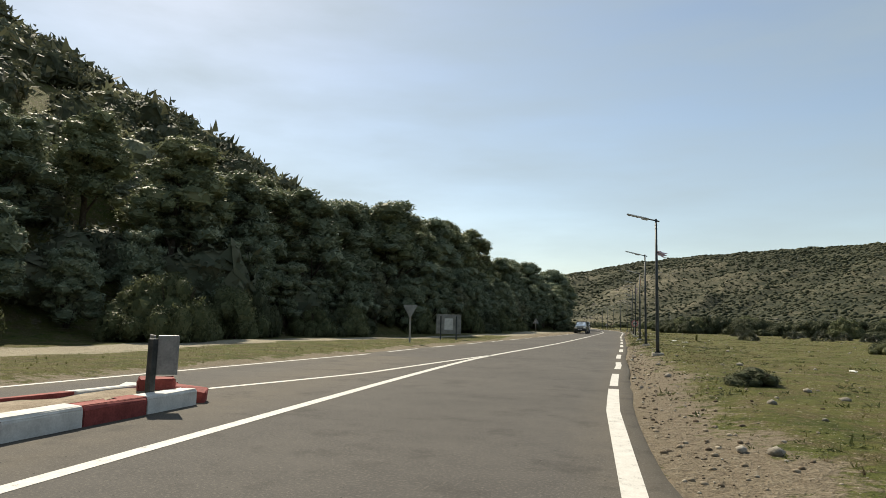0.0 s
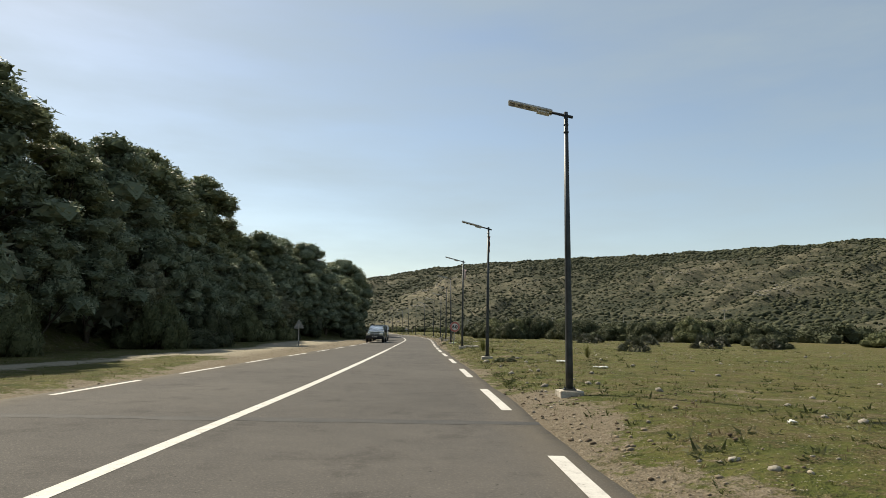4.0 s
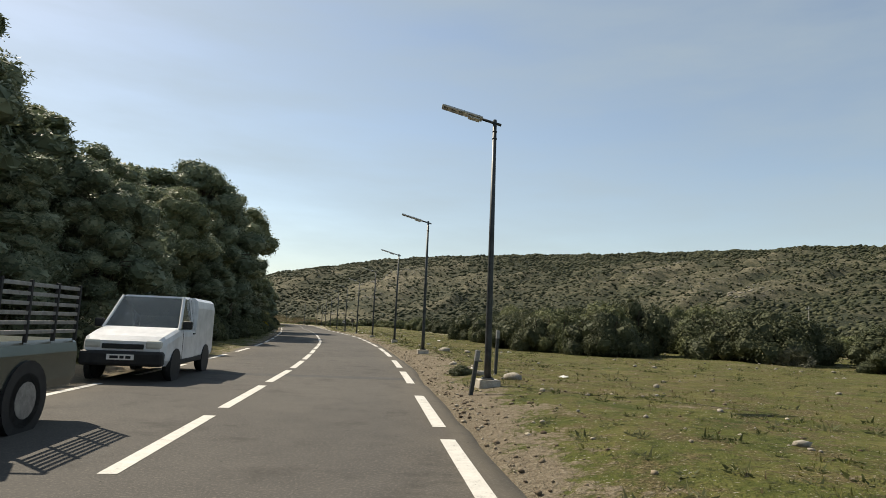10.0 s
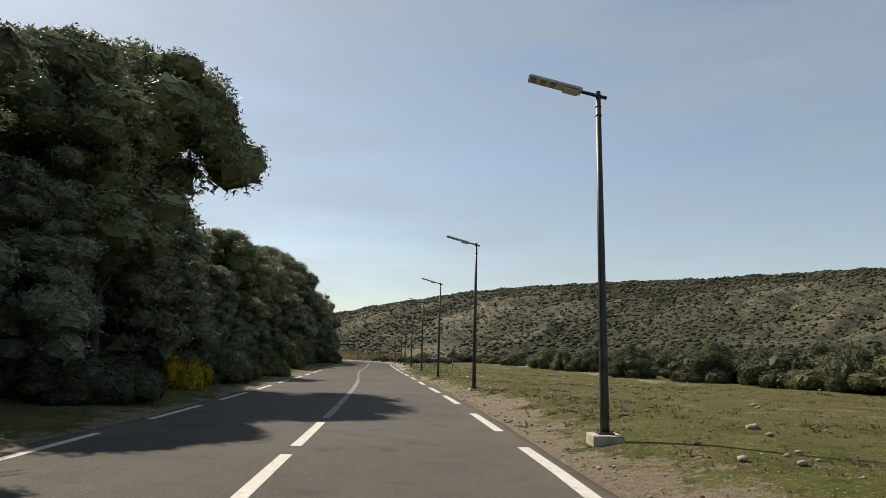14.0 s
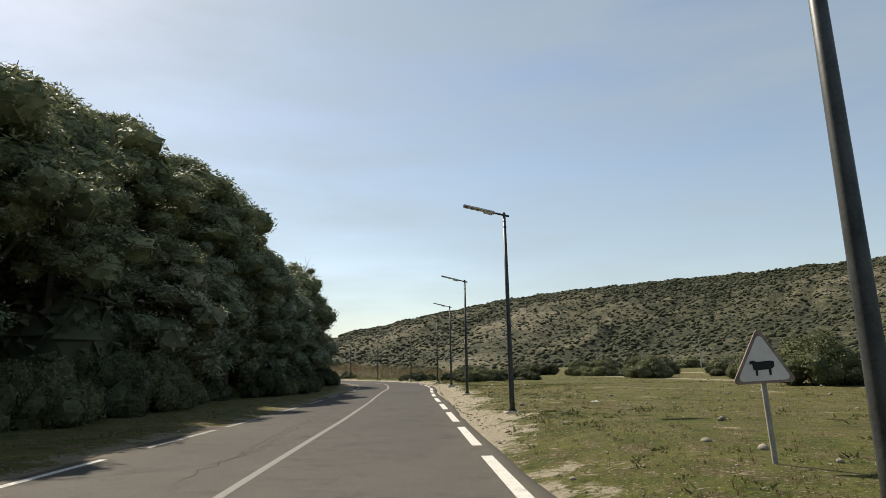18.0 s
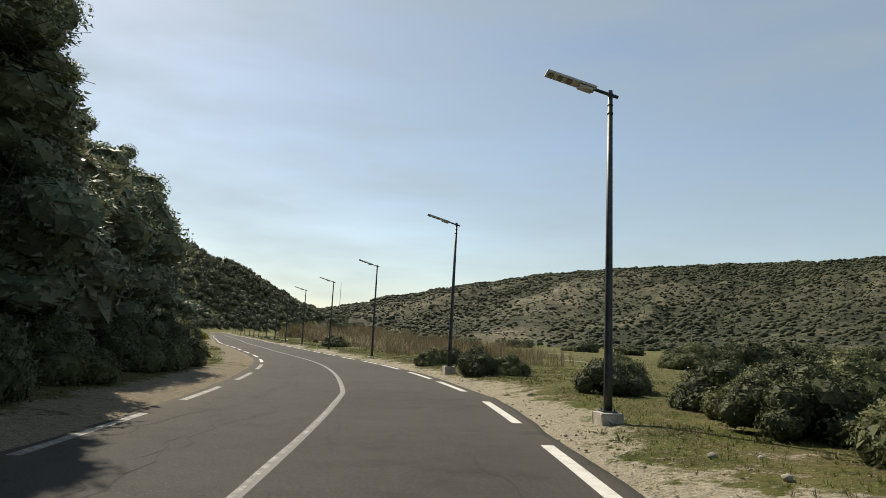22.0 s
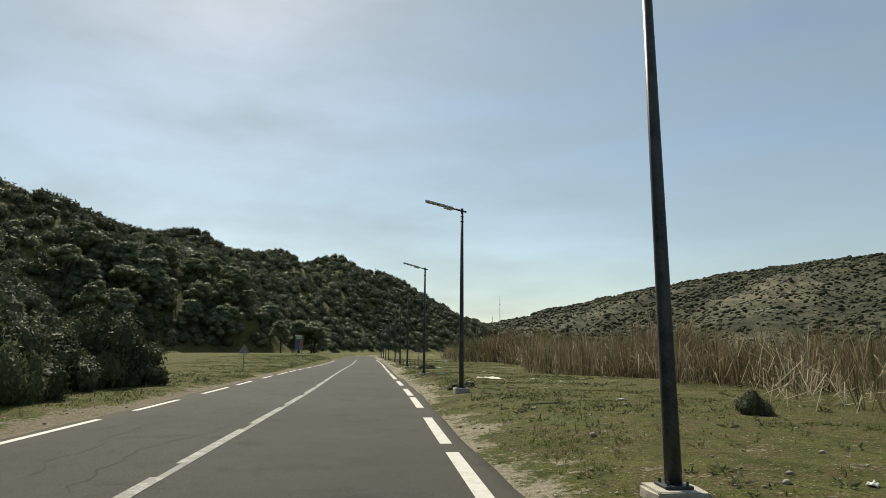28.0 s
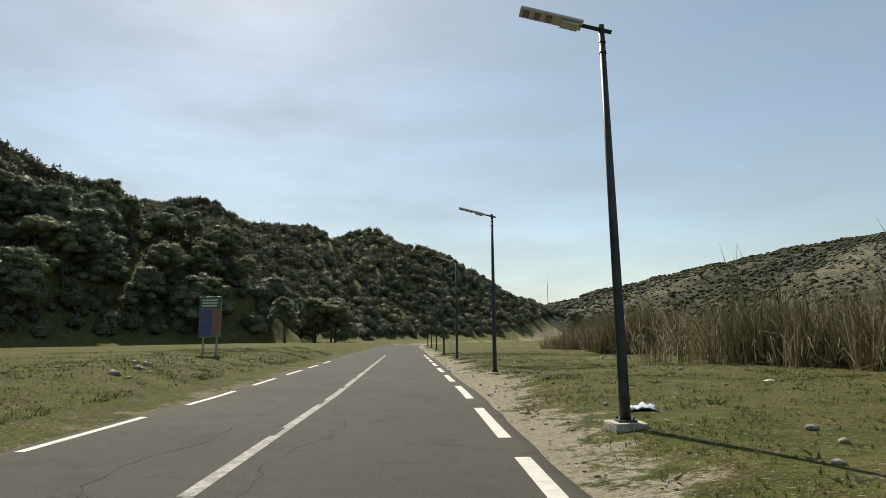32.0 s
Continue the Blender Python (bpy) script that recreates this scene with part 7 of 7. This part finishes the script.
def cabin(e, body_mat, y_base0, y_roof0, y_roof1, y_base1, z0, z1, half, half_roof, rear_glass=True):
    """Roof, pillars and panes of a cab, open inside."""
    part("roof", loft([[(-half_roof, y_roof0, z1 - 0.05), (half_roof, y_roof0, z1 - 0.05), (half_roof - 0.06, y_roof0 + 0.03, z1), (-half_roof + 0.06, y_roof0 + 0.03, z1)],
                       [(-half_roof, y_roof1, z1 - 0.05), (half_roof, y_roof1, z1 - 0.05), (half_roof - 0.06, y_roof1, z1 + 0.01), (-half_roof + 0.06, y_roof1, z1 + 0.01)]]), body_mat, e)
    ym = (y_roof0 + y_roof1) / 2
    for sx in (-1, 1):
        for (ya, yb, w) in ((y_base0, y_roof0, 0.035), (ym + 0.1, ym + 0.1, 0.03), (y_base1, y_roof1, 0.05)):
            part("pillar", tube([(sx * half, ya, z0), (sx * half_roof, yb, z1 - 0.03)], [w, w], 6), body_mat, e)
        s0, s1 = half - 0.004, half_roof - 0.004
        part("side_window", pane([(sx * s0, y_base0 + 0.06, z0), (sx * s0, y_base1, z0), (sx * s1, y_roof1, z1 - 0.05), (sx * s1, y_roof0 + 0.03, z1 - 0.05)]), CAR_GLASS, e, "tinted side window")
    part("windscreen", pane([(-half + 0.02, y_base0, z0), (half - 0.02, y_base0, z0), (half_roof - 0.02, y_roof0, z1 - 0.04), (-half_roof + 0.02, y_roof0, z1 - 0.04)]), CAR_GLASS, e, "tinted windscreen")
    if rear_glass:
        part("rear_window", pane([(-half + 0.05, y_base1, z0), (half - 0.05, y_base1, z0), (half_roof - 0.05, y_roof1, z1 - 0.04), (-half_roof + 0.05, y_roof1, z1 - 0.04)]), CAR_GLASS, e)
    for sx in (-1, 1):
        seat = part("seat", box((sx * 0.36 - 0.24, ym + 0.05, z0 - 0.25), (sx * 0.36 + 0.24, ym + 0.20, z0 + 0.22), 0.05), SEAT, e, "dark seat back")
        part("headrest", box((sx * 0.36 - 0.12, ym + 0.09, z0 + 0.24), (sx * 0.36 + 0.12, ym + 0.18, z0 + 0.40), 0.03), SEAT, seat)
    part("dashboard", box((-half + 0.08, y_base0 + 0.10, z0 - 0.12), (half - 0.08, y_base0 + 0.48, z0 + 0.02), 0.04), TRIM, e)


def mirrors(e, y, z, half, mat):
    for sx in (-1, 1):
        part("wing_mirror", box((sx * (half + 0.12) - 0.10, y - 0.05, z - 0.09), (sx * (half + 0.12) + 0.10, y + 0.05, z + 0.09), 0.03), mat, e, "dark wing mirror")


def pickup(m):
    p = paint("green_grey_metallic_car_paint", (0.13, 0.15, 0.135), 0.22, 0.65)
    e = thing("pickup_truck", m, "dark grey-green pickup truck with a slatted load rack", "pickup truck")
    part("body", loft([section(-0.02, 0.70, 0.44, 0.80, 0.06, 0.10), section(0.05, 0.79, 0.40, 0.89, 0.06, 0.12), section(0.18, 0.85, 0.36, 0.96, 0.06, 0.13), section(0.55, 0.87, 0.34, 1.03, 0.06, 0.14), section(1.0, 0.87, 0.34, 1.08, 0.06, 0.14), section(1.45, 0.87, 0.34, 1.12, 0.06, 0.12), section(1.55, 0.87, 0.34, 1.06), section(3.05, 0.87, 0.34, 1.06), section(3.15, 0.87, 0.40, 1.02), section(5.0, 0.86, 0.42, 1.02)]), p, e, "", None)
    cabin(e, p, 1.30, 2.02, 2.92, 3.08, 1.06, 1.70, 0.82, 0.64)
    part("bonnet_bulge", loft([section(0.28, 0.45, 0.9, 1.035, 0.02, 0.03), section(1.3, 0.55, 1.0, 1.145, 0.02, 0.03)]), p, e)
    g = part("grille", box((-0.46, -0.03, 0.70), (0.46, 0.02, 0.88), 0.02), TRIM, e, "black grille")
    part("grille_bar", box((-0.46, -0.045, 0.77), (0.46, -0.028, 0.80), 0.006), RIM, g, "chrome bar")
    part("emblem", tube([(0, -0.032, 0.80), (0, -0.05, 0.80)], [0.06, 0.055], 14), RIM, g, "plain round emblem")
    for sx in (-1, 1):
        part("headlight", box((sx * 0.62 - 0.19, -0.04, 0.70), (sx * 0.62 + 0.19, 0.24, 0.93), 0.075), HEADLIGHT, e, "clouded headlight")
    bumper = part("bumper", box((-0.86, -0.10, 0.38), (0.86, 0.10, 0.68), 0.06), TRIM, e, "dark front bumper")
    part("air_intake", box((-0.40, -0.108, 0.42), (0.40, -0.098, 0.50), 0.004), BLACK, bumper)
    plate_bars(e, 0.60, -0.105)
    mirrors(e, 1.55, 1.16, 0.84, TRIM)
    for y in (0.80, 3.85):
        for sx in (-1, 1):
            arch(e, sx * 0.84, y, 0.36)
            wheel(e, sx * 0.78, y, 0.35, 0.22)
    rack = part("load_rack", box((-0.84, 3.2, 1.02), (0.84, 3.26, 1.08), 0.01), TRIM, e, "dark slatted load rack")
    for sx in (-1, 1):
        for y in (3.22, 3.8, 4.4, 4.95):
            part("rack_post", box((sx * 0.83 - 0.02, y - 0.02, 1.0), (sx * 0.83 + 0.02, y + 0.02, 1.72), 0.004), TRIM, rack)
        for k in range(6):
            z = 1.12 + 0.11 * k
            part("rack_slat", box((sx * 0.83 - 0.012, 3.2, z - 0.022), (sx * 0.83 + 0.012, 4.97, z + 0.022), 0.003), RIM, rack)
    part("rack_hoop", tube([(-0.80, 3.22, 1.76), (0.80, 3.22, 1.76)], [0.025, 0.025], 8), TRIM, rack)
    for sx in (-1, 1):
        part("door_handle", box((sx * 0.875 - 0.012, 2.55, 0.92), (sx * 0.875 + 0.012, 2.72, 0.95), 0.004), TRIM, e)
        part("door_seam", box((sx * 0.872 - 0.003, 1.62, 0.44), (sx * 0.872 + 0.003, 1.635, 1.04), 0.001), BLACK, e)
        part("door_seam", box((sx * 0.872 - 0.003, 2.86, 0.44), (sx * 0.872 + 0.003, 2.875, 1.04), 0.001), BLACK, e)


def van(m):
    p = paint("white_car_paint", (0.72, 0.73, 0.74), 0.25)
    e = thing("small_van", m, "small white delivery van with black bumpers", "van")
    part("body", loft([section(0.0, 0.72, 0.40, 0.82), section(0.14, 0.80, 0.32, 0.92), section(0.6, 0.83, 0.30, 1.02), section(1.05, 0.83, 0.30, 1.10), section(1.15, 0.83, 0.30, 1.06), section(2.25, 0.83, 0.30, 1.06), section(2.3, 0.83, 0.32, 1.80, 0.06, 0.12), section(4.05, 0.82, 0.34, 1.78, 0.06, 0.12)]), p, e)
    cabin(e, p, 0.98, 1.60, 2.32, 2.28, 1.06, 1.80, 0.79, 0.66, False)
    part("lower_trim", box((-0.835, 0.9, 0.30), (0.835, 3.2, 0.42), 0.02), TRIM, e, "black lower trim")
    bumper = part("bumper", box((-0.80, -0.09, 0.32), (0.80, 0.12, 0.62), 0.06), TRIM, e, "black front bumper")
    part("grille", box((-0.40, -0.03, 0.66), (0.40, 0.02, 0.76), 0.015), TRIM, e, "black grille")
    for sx in (-1, 1):
        part("headlight", box((sx * 0.58 - 0.16, -0.02, 0.66), (sx * 0.58 + 0.16, 0.16, 0.84), 0.05), HEADLIGHT, e, "clear headlight")
    plate_bars(e, 0.50, -0.095)
    mirrors(e, 1.12, 1.16, 0.80, TRIM)
    for y in (0.72, 3.30):
        for sx in (-1, 1):
            arch(e, sx * 0.80, y, 0.30)
            wheel(e, sx * 0.74, y, 0.30, 0.18)
    for sx in (-1, 1):
        part("door_handle", box((sx * 0.832 - 0.012, 2.02, 0.94), (sx * 0.832 + 0.012, 2.17, 0.97), 0.004), TRIM, e)
        part("door_seam", box((sx * 0.831 - 0.003, 1.18, 0.42), (sx * 0.831 + 0.003, 1.195, 1.04), 0.001), BLACK, e)


def lane_pose(s, o, turn=0.0):
    x, y = (float(v) for v in plan(s, o))
    return pose(x, y, 0.004, 0, 0, turn_at(s) + turn)


pickup(lane_pose(93.4, -2.5, -1))
van(lane_pose(102.8, -2.6, 1))
